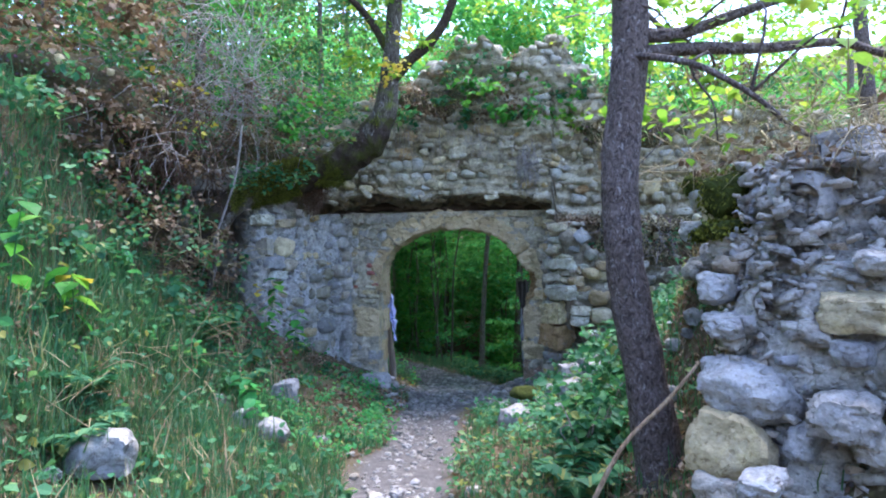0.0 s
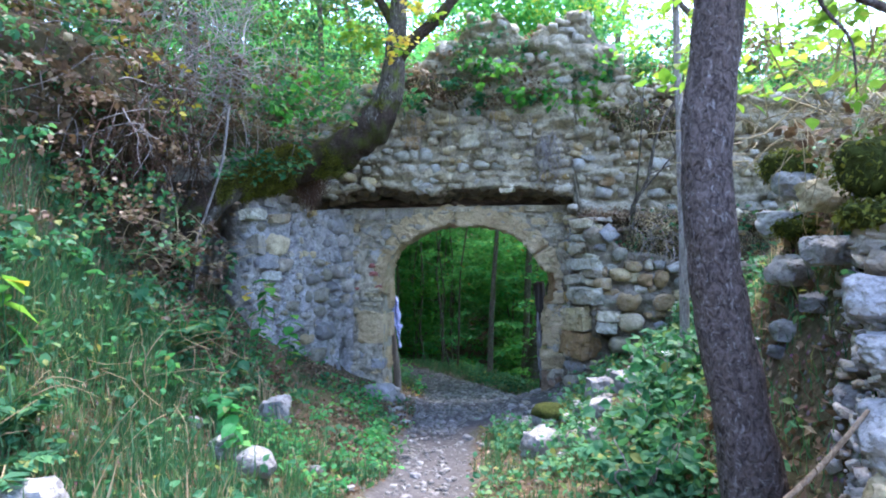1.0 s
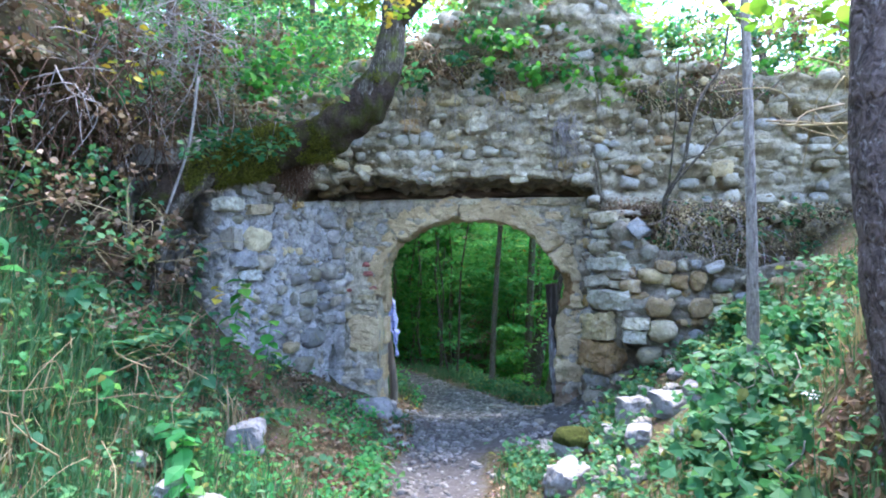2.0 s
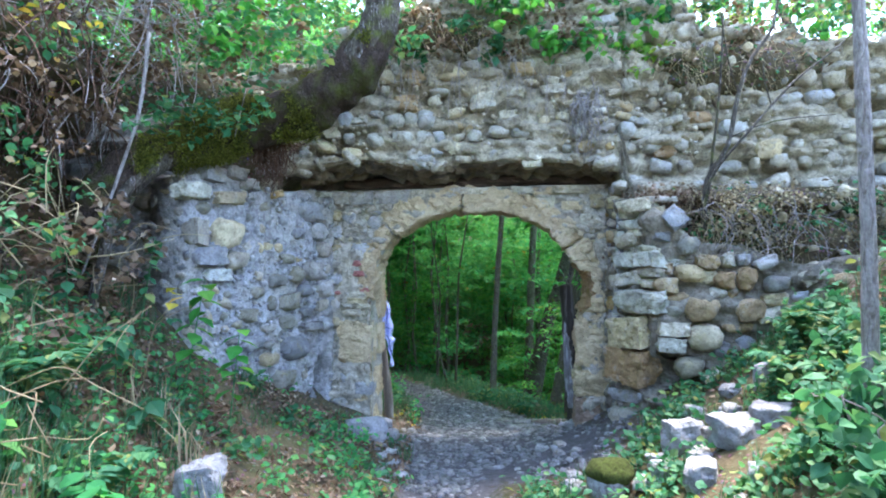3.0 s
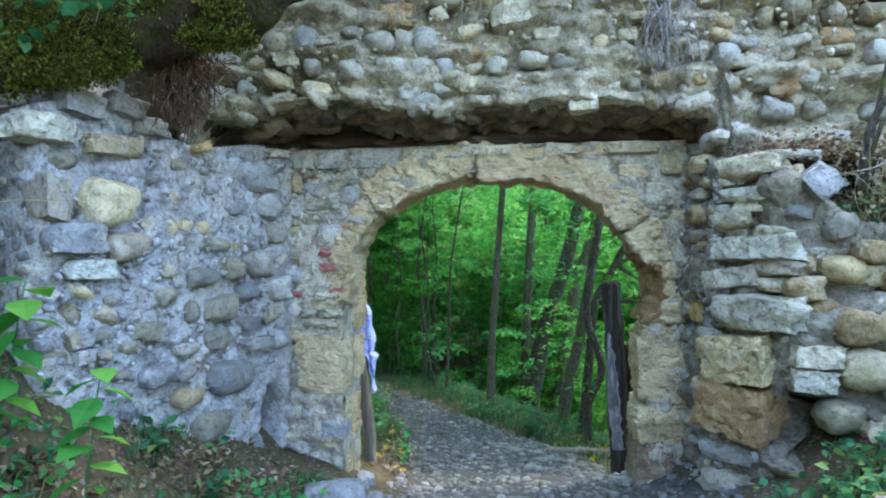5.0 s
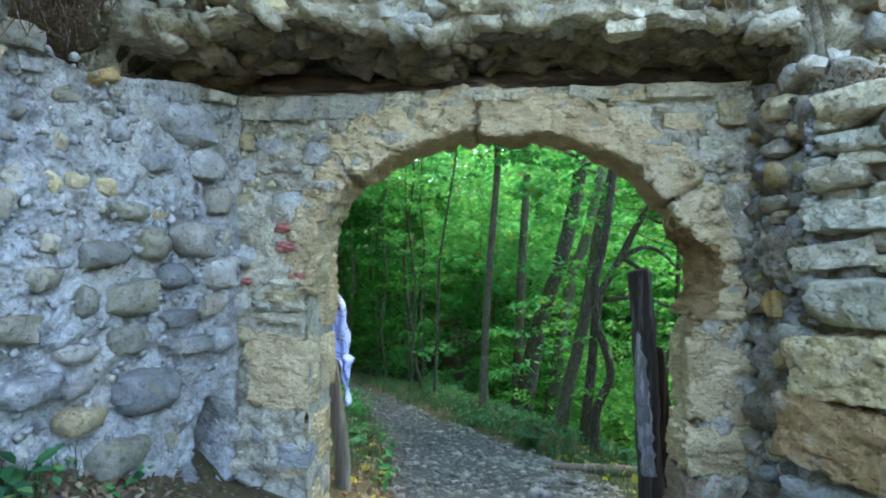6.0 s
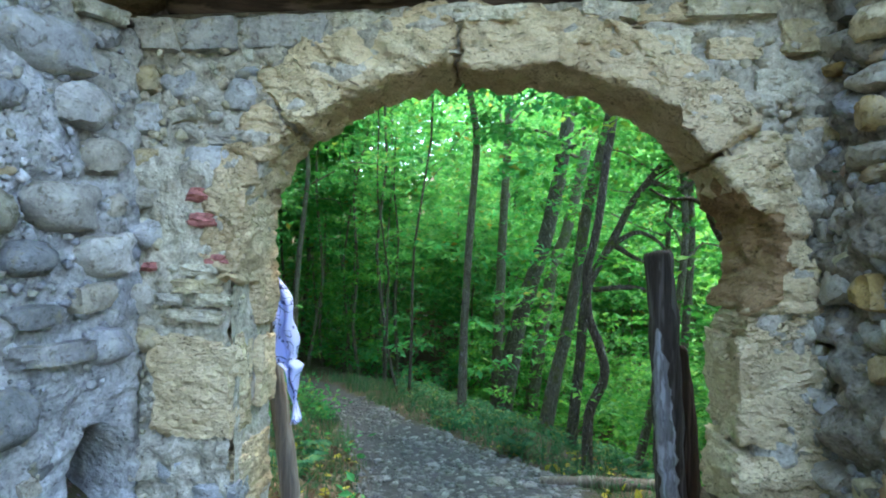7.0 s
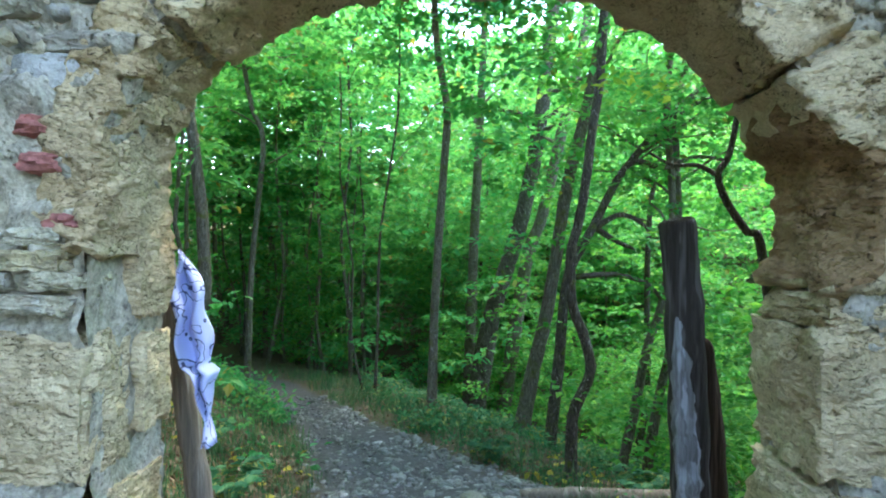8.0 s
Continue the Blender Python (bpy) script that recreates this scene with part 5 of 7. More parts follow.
def wing_side(x, y):
    """True in front of the wing wall."""
    return x > -1.38 - 0.524 * (9.14 - y) + 0.02


def grass(name, p, height, material, label, lean=0.75):
    n = len(p)
    s = height * rng.uniform(0.4, 1.25, n)
    v, t = scatter(BLADE, BLADE_TRIS, p - (0, 0, 0.01), s, rng.uniform(0, 6.283, n), 1.571 - np.abs(rng.normal(0, lean, n)), rng.normal(0, 0.2, n), np.stack([np.ones(n) * 0.35 / np.maximum(s, 0.08) * 0.5, np.ones(n), np.ones(n)], 1))
    return tagged(new(name, tri_mesh(name, v, t, material)), label, "grass", kind="stuff")


def left_bank(x, y):
    s = path_x(y) - x
    return (s > 0.36 + 0.1 * np.sin(y * 3)) & (s < np.where(y < 5.0, 4.2, 2.65)) & ((y < 7.4) | wing_side(x, y)) & (y < 8.7)


p = on_ground(52000, -4.6, -0.5, 0.6, 8.9, left_bank)
p = p[(patchy(p[:, 0], p[:, 1], 1.6, -0.12) | (p[:, 1] < 4.6)) & ((p[:, 1] < 5.4) | patchy(p[:, 0], p[:, 1], 2.6, 0.1))]
near_wall = p[:, 1] > 5.4
grass("grass", p[near_wall], 0.14, mat_grass, "short green grass before the wing wall", 0.9)
p = p[~near_wall]
grass("grass", p, 0.23, mat_grass, "green grass covering the bank beside the path")
p = on_ground(2400, -3.6, -0.5, 0.6, 5.6, left_bank)
grass("dry_grass", p, 0.2, mat_straw, "straw-coloured dry grass stalks among the green", 0.7)
behind = lambda x, y: np.abs(x - path_x(y)) > 0.45 + 0.08 * np.sin(y * 3)
p = on_ground(15000, -4.4, 1.6, -6.0, 0.9, behind)
grass("grass", p, 0.2, mat_grass, "green grass beside the near end of the footpath")
p = on_ground(6000, -4.4, 1.8, -6.0, 0.9, behind)
tagged(new("leaf_litter", leaves(p + (0, 0, 0.02), 0.055, mat_leaf_dead, "leaf_litter", 0.6)), "fallen leaves beside the near end of the footpath", "leaf litter", kind="stuff")
right_side = lambda x, y: (x - path_x(y) > 0.42 + 0.1 * np.sin(y * 4)) & (x - path_x(y) < 2.7) & (y < np.where(x < 1.3, 6.9, 7.3))
p = on_ground(15000, -0.2, 2.6, 1.6, 8.0, right_side)
p = p[patchy(p[:, 0], p[:, 1], 1.9, -0.05)]
grass("grass", p, 0.17, mat_grass, "green grass tufts among fallen stones")
def tussocks(name, centres, per, reach, height, material, label, lean=0.9):
    """Tufts of long arching blades round each centre."""
    c = np.repeat(np.asarray(centres), per, 0)
    tall = np.repeat(rng.uniform(0.6, 1.35, len(centres)), per)
    c[:, :2] += rng.normal(0, reach, (len(c), 2))
    c[:, 2] = ground_z(c[:, 0], c[:, 1])
    n = len(c)
    v, t = scatter(BLADE, BLADE_TRIS, c - (0, 0, 0.02), height * tall * rng.uniform(0.5, 1.2, n), rng.uniform(0, 6.283, n), 1.571 - np.abs(rng.normal(0, lean, n)), rng.normal(0, 0.3, n), np.tile((0.6, 1.0, 1.0), (n, 1)))
    return tagged(new(name, tri_mesh(name, v, t, material)), label, "grass", kind="stuff")


steep_bank = lambda x, y: left_bank(x, y) & (path_x(y) - x > 0.8)
tussocks("grass_tussocks", on_ground(460, -4.4, -0.8, 1.2, 7.2, lambda x, y: steep_bank(x, y) & patchy(x, y, 1.2, -0.1) & ((path_x(y) - x > 1.6) | (rng.random(len(x)) < 0.35)) & ((y < 5.4) | (rng.random(len(x)) < 0.3))), 34, 0.07, 0.3, mat_grass, "long arching grass tussocks on the steep bank")
tussocks("grass_tussocks", on_ground(300, -4.0, -1.9, 3.0, 5.9, lambda x, y: (path_x(y) - x > 1.5) & (path_x(y) - x < 2.85)), 30, 0.08, 0.28, mat_grass, "long grass hanging down the steep bank", 1.1)
tussocks("dry_tussocks", on_ground(50, -4.4, -0.8, 1.8, 7.0, lambda x, y: steep_bank(x, y) & patchy(x, y, 1.5, -0.05)), 22, 0.07, 0.34, mat_straw, "straw-coloured dead grass tussocks on the bank", 0.7)
beyond = lambda x, y: ((x - path_x(y) > path_right(y)) | (x - path_x(y) < -path_left(y))) & (x > path_x(y) - 2.2) & (x < path_x(y) + 3)
tussocks("grass_tussocks", on_ground(900, -4, 4, 10.2, 20, lambda x, y: beyond(x, y) & (np.abs(x - path_x(y)) < 1.9)), 26, 0.08, 0.26, mat_grass, "grass tussocks along the forest path", 0.9)
p = on_ground(14000, -4, 5, 9.9, 20, beyond)
grass("grass", p, 0.2, mat_grass, "forest grass fringing the path beyond the gateway")


p = on_ground(7000, 1.25, 4.5, 1.2, 5.2, lambda x, y: x - path_x(y) > 2.0)
grass("dry_grass", p, 0.26, mat_straw, "straw-coloured dry grass on the bank above the rubble", 0.6)


def herb_points(n, x0, x1, y0, y1, keep, tall, per):
    p = on_ground(n, x0, x1, y0, y1, keep)
    h = rng.uniform(0.25, 1.0, len(p)) * tall
    c = np.repeat(p, per, 0)
    k = rng.uniform(0.35, 1.0, len(c))
    c[:, 2] += np.repeat(h, per) * k
    c[:, :2] += rng.normal(0, 0.055, (len(c), 2)) * (0.5 + k[:, None])
    return c


bank_right = lambda x, y: (x - path_x(y) > 2.3) & ((y < 7.0 - 0.42 * (x - 2.6)) | (x < 2.6)) & (y < 7.2)
p = on_ground(9000, 1.6, 6.5, 3.8, 7.4, bank_right)
grass("grass", p, 0.2, mat_grass, "green grass on the bank below the low wall", 0.8)
p = on_ground(5000, 1.6, 6.5, 3.8, 7.4, bank_right)
tagged(new("leaf_litter", leaves(p + (0, 0, 0.03), 0.055, mat_leaf_dead, "leaf_litter", 0.6)), "fallen leaves on the bank below the low wall", "leaf litter", kind="stuff")
herbs = herb_points(420, 1.6, 6.0, 3.8, 7.3, bank_right, 0.3, 12)
tagged(new("herbs", leaves(herbs, 0.06, mat_leaf_herb, "herbs", 0.5, True, 0.45)), "green herbs on the bank below the low wall", "undergrowth", kind="stuff")
herbs = herb_points(240, -0.1, 2.5, 3.2, 5.3, right_side, 0.32, 12)
tagged(new("herbs", leaves(herbs, 0.046, mat_leaf_herb, "herbs", 0.5, True)), "lush broad-leaved herbs beside the path", "undergrowth", kind="stuff")
herbs = herb_points(420, 0.3, 3.0, 5.3, 7.4, lambda x, y: right_side(x, y) & patchy(x, y, 1.7, -0.1), 0.2, 16)
tagged(new("herbs", leaves(herbs, 0.055, mat_leaf_herb, "herbs", 0.5, True)), "lush broad-leaved herbs beside the path", "undergrowth", kind="stuff")
herbs = herb_points(1100, -4.4, -0.6, 0.8, 8.5, lambda x, y: left_bank(x, y) & patchy(x, y, 2.3, -0.1) & ((y < 5.6) | (rng.random(len(x)) < 0.55)), 0.2, 9)
tagged(new("herbs", leaves(herbs, 0.062, mat_leaf_herb, "herbs", 0.5, True, 0.5)), "low green herbs among the bank grass", "undergrowth", kind="stuff")
low_slope = lambda x, y: (x - path_x(y) > path_right(y) + np.where(y < 11.9, 0.4, 0.12)) & (y > 9.9)
herbs = herb_points(420, 0.3, 8, 10.0, 14, low_slope, 0.16, 11)
tagged(new("herbs", leaves(herbs, 0.05, mat_leaf_herb, "herbs", 0.45)), "low green weeds at the edge of the forest path", "undergrowth", kind="stuff")
herbs = herb_points(1700, 0.3, 11, 14.2, 22, low_slope, 0.26, 14)
tagged(new("herbs", leaves(herbs, 0.085, mat_leaf_herb, "herbs", 0.45)), "dense green undergrowth on the wooded slope", "undergrowth", kind="stuff")
herbs = herb_points(380, -4.4, -0.6, 0.8, 8.5, lambda x, y: left_bank(x, y) & patchy(x, y, 1.3, 0.05) & ((y < 5.8) | (rng.random(len(x)) < 0.3)), 0.22, 9)
tagged(new("herbs", leaves(herbs, 0.055, mat_leaf_herb, "herbs", 0.55, True)), "bright green broad-leaved weeds on the bank", "undergrowth", kind="stuff")
up_slope = lambda x, y: (x - path_x(y) < -path_left(y)) & (y > 9.9)
steep = lambda x, y: (path_x(y) - x > 1.5) & (path_x(y) - x < 3.3) & (y < 6.6)
herbs = herb_points(480, -4.4, -1.8, 0.9, 6.6, lambda x, y: steep(x, y) & patchy(x, y, 1.8, 0.0), 0.34, 12)
tagged(new("herbs", leaves(herbs, 0.05, mat_leaf_herb, "herbs", 0.55, True)), "green weeds clothing the steep bank", "undergrowth", kind="stuff")
p = on_ground(7000, -4.4, -1.8, 0.9, 7.2, lambda x, y: (path_x(y) - x > 1.4) & (path_x(y) - x < 3.4))
tagged(new("leaf_litter", leaves(p + (0, 0, 0.03), 0.055, mat_leaf_dead, "leaf_litter", 0.7)), "brown dry leaves caught on the steep bank", "leaf litter", kind="stuff")
herbs = herb_points(420, -2.6, -0.6, 4.6, 8.3, lambda x, y: left_bank(x, y) & patchy(x, y, 2.2, -0.05), 0.16, 11)
tagged(new("herbs", leaves(herbs, 0.05, mat_leaf_slope, "herbs", 0.5, True)), "bright green weeds at the foot of the bank", "undergrowth", kind="stuff")
herbs = herb_points(2000, -7, 0.2, 10.0, 24, lambda x, y: up_slope(x, y) & ((y > 14.5) | (rng.random(len(x)) < 0.12)), 0.45, 14)
tagged(new("herbs", leaves(herbs, 0.09, mat_leaf_slope, "herbs", 0.45)), "green undergrowth on the bank beyond the gateway", "undergrowth", kind="stuff")
p = on_ground(26000, -4.0, -0.5, 0.6, 8.7, lambda x, y: left_bank(x, y) & ((y > 5.2) | (rng.random(len(x)) < 0.4)))
tagged(new("leaf_litter", leaves(p + (0, 0, 0.02), 0.05, mat_leaf_dead, "leaf_litter", 0.6)), "fallen dry leaves on the bank", "leaf litter", kind="stuff")
p = on_ground(1500, 0.8, 1.8, 2.5, 4.2)
tagged(new("leaf_litter", leaves(p + (0, 0, 0.03), 0.055, mat_leaf_dead, "leaf_litter", 0.7)), "dry leaves at the foot of the rubble wall", "leaf litter", kind="stuff")
p = on_ground(5200, 0.0, 3.0, 2.0, 7.6, right_side)
tagged(new("leaf_litter", leaves(p + (0, 0, 0.02), 0.05, mat_leaf_dead, "leaf_litter", 0.6)), "fallen dry leaves among the stones", "leaf litter", kind="stuff")
p = on_ground(4200, -3.0, 4.0, 9.8, 17, beyond)
tagged(new("leaf_litter", leaves(p + (0, 0, 0.02), 0.06, mat_leaf_dead, "leaf_litter", 0.6)), "fallen leaves beside the forest path", "leaf litter", kind="stuff")

p = on_ground(2600, -2.2, 0.0, 9.9, 13.5, lambda x, y: x - path_x(y) < -0.62)
tagged(new("leaf_litter", leaves(p + (0, 0, 0.03), 0.07, mat_leaf_dead, "leaf_litter", 0.6)), "brown fallen leaves on the bank behind the gateway", "leaf litter", kind="stuff")
p = on_ground(340, -2.2, 3.2, 9.9, 13.5, lambda x, y: (x - path_x(y) > path_right(y)) | (x - path_x(y) < -path_left(y)))
tagged(new("leaf_litter", leaves(p + (0, 0, 0.05), 0.09, mat_leaf_yellow, "leaf_litter", 0.5, True)), "yellow fallen leaves beside the forest path", "leaf litter", kind="stuff")

# leafy saplings that fill the wooded slopes
c = []
while len(c) < 3800:
    y = rng.uniform(13.5, 36)
    x = rng.uniform(-14, 8 + 0.6 * y)
    if abs(x - float(path_x(y))) < 1.5:
        continue
    high = 0.4 + 9.0 * rng.random() ** 1.2
    if y < 22.5 and high < 4.5 and rng.random() < (0.66 if 0.02 * y < x < 0.3 * y else 0.5):
        continue
    c.append((x, y, float(ground_z(x, y)) + high))
p = clear_of_path(sprays(np.array(c), 0.8, 40))
light = p[:, 0] > 0.17 * p[:, 1] + 0.5 * rng.normal(0, 1, len(p))
tagged(new("saplings", leaves(p[~light], 0.16, mat_leaf_slope, "saplings", 0.35)), "dense leafy saplings covering the wooded slopes", "saplings", kind="stuff")
tagged(new("saplings", leaves(p[light], 0.16, mat_leaf_fresh, "saplings", 0.35)), "light green leafy saplings on the lower slope", "saplings", kind="stuff")

c = []
while len(c) < 2100:
    y, x = rng.uniform(11.5, 26), rng.uniform(2.2, 14)
    if y < 20.5 and x < 0.29 * y and rng.random() < 0.8:
        continue
    c.append((x, y, float(ground_z(x, y)) + rng.uniform(0.3, 2.6)))
tagged(new("saplings", leaves(sprays(np.array(c), 0.6, 34), 0.12, mat_leaf_fresh, "saplings", 0.3)), "bright green saplings on the lower slope", "saplings", kind="stuff")
# the first 301 sprays are added high over the path to block sun from it
c = []
while len(c) < 1500:
    y = rng.uniform(22, 34) if len(c) > 300 else rng.uniform(12, 17.5)
    x = rng.uniform(-11, 0.36 * y) if len(c) > 300 else rng.uniform(0.2, 3.4)
    c.append((x, y, float(ground_z(x, y)) + (rng.uniform(4.2, 12.5) if y > 17 else rng.uniform(6.2, 9.5))))
tagged(new("canopy", leaves(clear_of_path(sprays(np.array(c), 0.9, 40)), 0.18, mat_leaf_forest, "canopy", 0.35)), "green canopy of the far forest, with sprays added high up to shade the path", "foliage", kind="stuff")

c = []
while len(c) < 650:
    y = rng.uniform(16, 26)
    x = rng.uniform(-9, 0.0)
    if abs(x - float(path_x(y))) < 1.4:
        continue
    c.append((x, y, float(ground_z(x, y)) + rng.uniform(0.4, 3.2)))
tagged(new("saplings", leaves(clear_of_path(sprays(np.array(c), 0.6, 34)), 0.12, mat_leaf_fresh, "saplings", 0.3)), "leafy saplings on the bank above the forest path", "saplings", kind="stuff")

# far woods that close the view
c = []
for k in range(4600):
    a = rng.uniform(-1.5, 1.6) if k % 2 else rng.uniform(-0.6, 0.55)
    r = rng.uniform(26, 48)
    x, y = r * math.sin(a), 8 + r * math.cos(a) * 0.9
    c.append((x, y, max(-3.0, float(ground_z(x, y))) + rng.uniform(0.2, 19 if a < 0.12 else 13 if a < 0.5 else 8)))
p = sprays(np.array(c), 1.6, 27)
tagged(new("far_woods", leaves(p, 0.44, mat_leaf_forest, "far_woods", 0.5)), "hazy green wooded hillside far behind the trees", "woods", kind="stuff")


# ---- overgrown brow above the wall and the bank ----
def soil_lump(name, centre, radii, material, label, seed):
    a, b = np.meshgrid(np.linspace(0, 2 * np.pi, 48, endpoint=False), np.linspace(0.02, np.pi - 0.02, 26), indexing="ij")
    d = np.stack([np.cos(a) * np.sin(b), np.sin(a) * np.sin(b), np.cos(b)], -1).reshape(-1, 3)
    v = d * np.asarray(radii) * (1 + 0.22 * fbm(d + seed, 1.6, 3) + 0.07 * fbm(d + seed, 6, 2))[:, None]
    ob = new(name, mesh_of(name, v + np.asarray(centre), grid_faces(48, 26, True, True), material))
    return tagged(ob, label, "soil", kind="structure")


def dress(centre, radii, n, share, size=0.055):
    """Litter, weeds and stones lying on a lump of soil."""
    d = rng.normal(0, 1, (n, 3))
    d[:, 2] = np.abs(d[:, 2]) * 0.8 - 0.25
    d /= np.linalg.norm(d, axis=1)[:, None]
    p = np.asarray(centre) + d * np.asarray(radii) * (1.08 + 0.1 * rng.normal(0, 1, n))[:, None]
    k = int(n * share)
    tagged(new("leaf_litter", leaves(p[:k], size, mat_leaf_dead, "leaf_litter", 0.7)), "dry leaves caught on the overgrown soil", "leaf litter", kind="stuff")
    tagged(new("weeds", leaves(p[k:], size * 0.9, mat_leaf_herb, "weeds", 0.5, True)), "small green weeds rooted in the soil", "undergrowth", kind="stuff")
    placed = []
    for q in p[::12]:
        w = rng.uniform(0.03, 0.11)
        placed.append((int(rng.integers(10)), Matrix.Translation(q) @ Euler(rng.uniform(0, 6, 3)).to_matrix().to_4x4() @ Matrix.Diagonal((w, w, w * 0.7, 1))))
    loose_stones("soil_stones", LOOSE, placed, mat_soil_stones, "small stones caught in the soil")


mat_soil_stones = stone_material("soil_stones", WARM_STONES, by_island=True)
soil_lump("ground_brow", (-3.75, 6.6, 2.95), (0.95, 1.7, 0.55), mat_soil, "overhanging brow of dark root-bound soil", 1.0)
dress((-3.75, 6.6, 2.95), (0.95, 1.7, 0.55), 1500, 0.55)
soil_lump("ground_brow", (-3.0, 8.75, 2.75), (1.3, 0.6, 0.75), mat_soil, "dark soil heaped behind the creeping tree", 4.0)
dress((-3.0, 8.75, 2.75), (1.3, 0.6, 0.75), 900, 0.5)
soil_lump("ground_brow", (1.2, 9.5, 3.3), (2.4, 0.75, 0.6), mat_soil, "soil and plants slumped on the ruined wall top", 7.0)
dress((1.2, 9.5, 3.3), (2.4, 0.75, 0.6), 700, 0.5)
soil_lump("ground_brow", (3.1, 8.1, 1.5), (1.35, 0.55, 0.55), mat_soil, "littered soil slope on top of the low wall", 21.0)
dress((3.1, 8.1, 1.5), (1.35, 0.55, 0.55), 2200, 0.86, 0.05)
soil_lump("ground_brow", (3.35, 8.05, 2.0), (1.45, 0.5, 0.2), mat_soil, "soil ledge on top of the low wall", 9.0)
dress((3.35, 8.05, 2.0), (1.45, 0.5, 0.2), 900, 0.8)


soil_lump("ground_brow", (0.2, 8.7, 3.75), (1.35, 0.3, 0.3), mat_soil, "earth slumped over the upper wall", 12.0)
dress((0.2, 8.7, 3.75), (1.35, 0.3, 0.3), 800, 0.5)
soil_lump("ground_brow", (2.9, 8.1, 3.25), (1.2, 0.35, 0.3), mat_soil, "earth slumped over the upper wall", 15.0)
dress((2.9, 8.1, 3.25), (1.2, 0.35, 0.3), 700, 0.6)


def brush(name, n, box0, box1, length, radius, material, label, down=0.4):
    """A tangle of thin dry stems."""
    out = []
    lo, hi = np.array(box0), np.array(box1)
    for k in range(n):
        p = lo + (hi - lo) * rng.random(3)
        d = rng.normal(0, 1, 3) - (0, 0.4, down)
        d = d / np.linalg.norm(d) * length * rng.uniform(0.5, 1.3)
        out.append(tube([p, p + d * 0.5 + rng.normal(0, 0.05, 3), p + d + (0, 0, -0.08)], [radius, radius * 0.8, radius * 0.3], 4, 0, 0, 3))
    v, f = joined(out)
    return tagged(new(name, mesh_of(name, v, f, material)), label, "twigs", kind="stuff")


def clumps(name, n, box0, box1, per, reach, size, material, label, broad=True, flat=0.55):
    lo, hi = np.array(box0), np.array(box1)
    c = lo + (hi - lo) * rng.random((n, 3))
    return tagged(new(name, leaves(sprays(c, reach, per), size, material, name, flat, broad)), label, "undergrowth", kind="stuff")


brush("dry_twigs", 150, (-3.4, 5.2, 2.5), (-2.6, 7.3, 3.5), 0.55, 0.006, mat_twig, "tangle of dry grey twigs hanging from the bank")
brush("dry_twigs", 130, (-2.9, 7.0, 3.0), (-1.6, 7.9, 3.9), 0.6, 0.005, mat_twig, "tangle of dry grey twigs above the creeping tree")
brush("hanging_roots", 140, (-3.3, 5.4, 2.3), (-2.7, 7.4, 2.9), 0.45, 0.005, mat_root, "dark roots hanging under the soil brow", 2.0)
brush("dry_stems", 70, (-2.9, 3.2, 0.6), (-1.6, 5.6, 1.0), 0.4, 0.003, mat_straw, "dry plant stems among the bank grass", -0.6)
brush("dry_stems", 60, (-3.0, 5.6, 0.9), (-2.3, 7.3, 1.9), 0.5, 0.004, mat_straw, "dry plant stems on the steep bank", -0.5)
brush("dry_twigs", 130, (-0.3, 8.2, 3.05), (2.6, 8.6, 3.4), 0.4, 0.0025, mat_straw, "dry stems drooping over the upper wall", 1.6)
brush("dry_grass", 420, (1.8, 7.45, 1.6), (3.8, 7.8, 2.15), 0.3, 0.0022, mat_straw, "dry grass hanging over the low wall", 1.0)
brush("dry_twigs", 60, (1.9, 7.3, 1.6), (3.1, 7.6, 2.1), 0.35, 0.004, mat_twig, "dry twigs trailing over the low wall", 1.2)
brush("dry_grass", 380, (1.15, 1.5, 1.98), (1.75, 3.3, 2.2), 0.26, 0.0024, mat_straw, "dry grass drooping over the rubble", 0.5)
clumps("dry_leaves", 46, (1.2, 1.6, 1.95), (1.8, 3.4, 2.1), 22, 0.13, 0.04, mat_leaf_dead, "withered leaves on top of the rubble")
brush("dry_twigs", 120, (1.4, 3.2, 2.1), (2.6, 4.8, 2.6), 0.45, 0.005, mat_straw, "dry twigs on the sunny bank top", -0.4)


brush("hanging_stems", 46, (-0.9, 8.05, 3.2), (1.3, 8.2, 3.55), 0.6, 0.0032, mat_twig, "long pale stems hanging down the upper wall", 3.2)
brush("dry_twigs", 220, (-1.0, 8.2, 3.45), (1.7, 8.4, 3.95), 0.32, 0.0025, mat_straw, "dry grass hanging from the earth on the upper wall", 1.4)
brush("dry_twigs", 200, (1.7, 7.7, 3.0), (3.6, 8.0, 3.5), 0.32, 0.0025, mat_straw, "dry grass hanging from the earth on the upper wall", 1.4)
brush("dry_twigs", 60, (1.0, 8.0, 2.75), (1.25, 8.15, 3.2), 0.3, 0.005, mat_twig, "grey root beard hanging down the upper wall", 3.0)


clumps("dry_leaves", 52, (-0.9, 8.1, 3.42), (2.6, 8.35, 3.95), 26, 0.18, 0.05, mat_leaf_dead, "withered leaves on the earth of the upper wall")
clumps("dry_ferns", 210, (-4.2, 4.4, 2.5), (-2.65, 7.3, 4.2), 34, 0.22, 0.06, mat_leaf_dead, "withered brown ferns on the bank brow")
brush("dry_twigs", 300, (-3.3, 6.2, 3.2), (-1.9, 7.5, 4.6), 0.75, 0.005, mat_twig, "grey tangle of bare twigs above the bank", 0.6)
brush("hanging_roots", 160, (-3.5, 5.6, 2.6), (-2.4, 7.0, 3.3), 0.5, 0.006, mat_root, "dark roots hanging from the bank brow", 1.4)
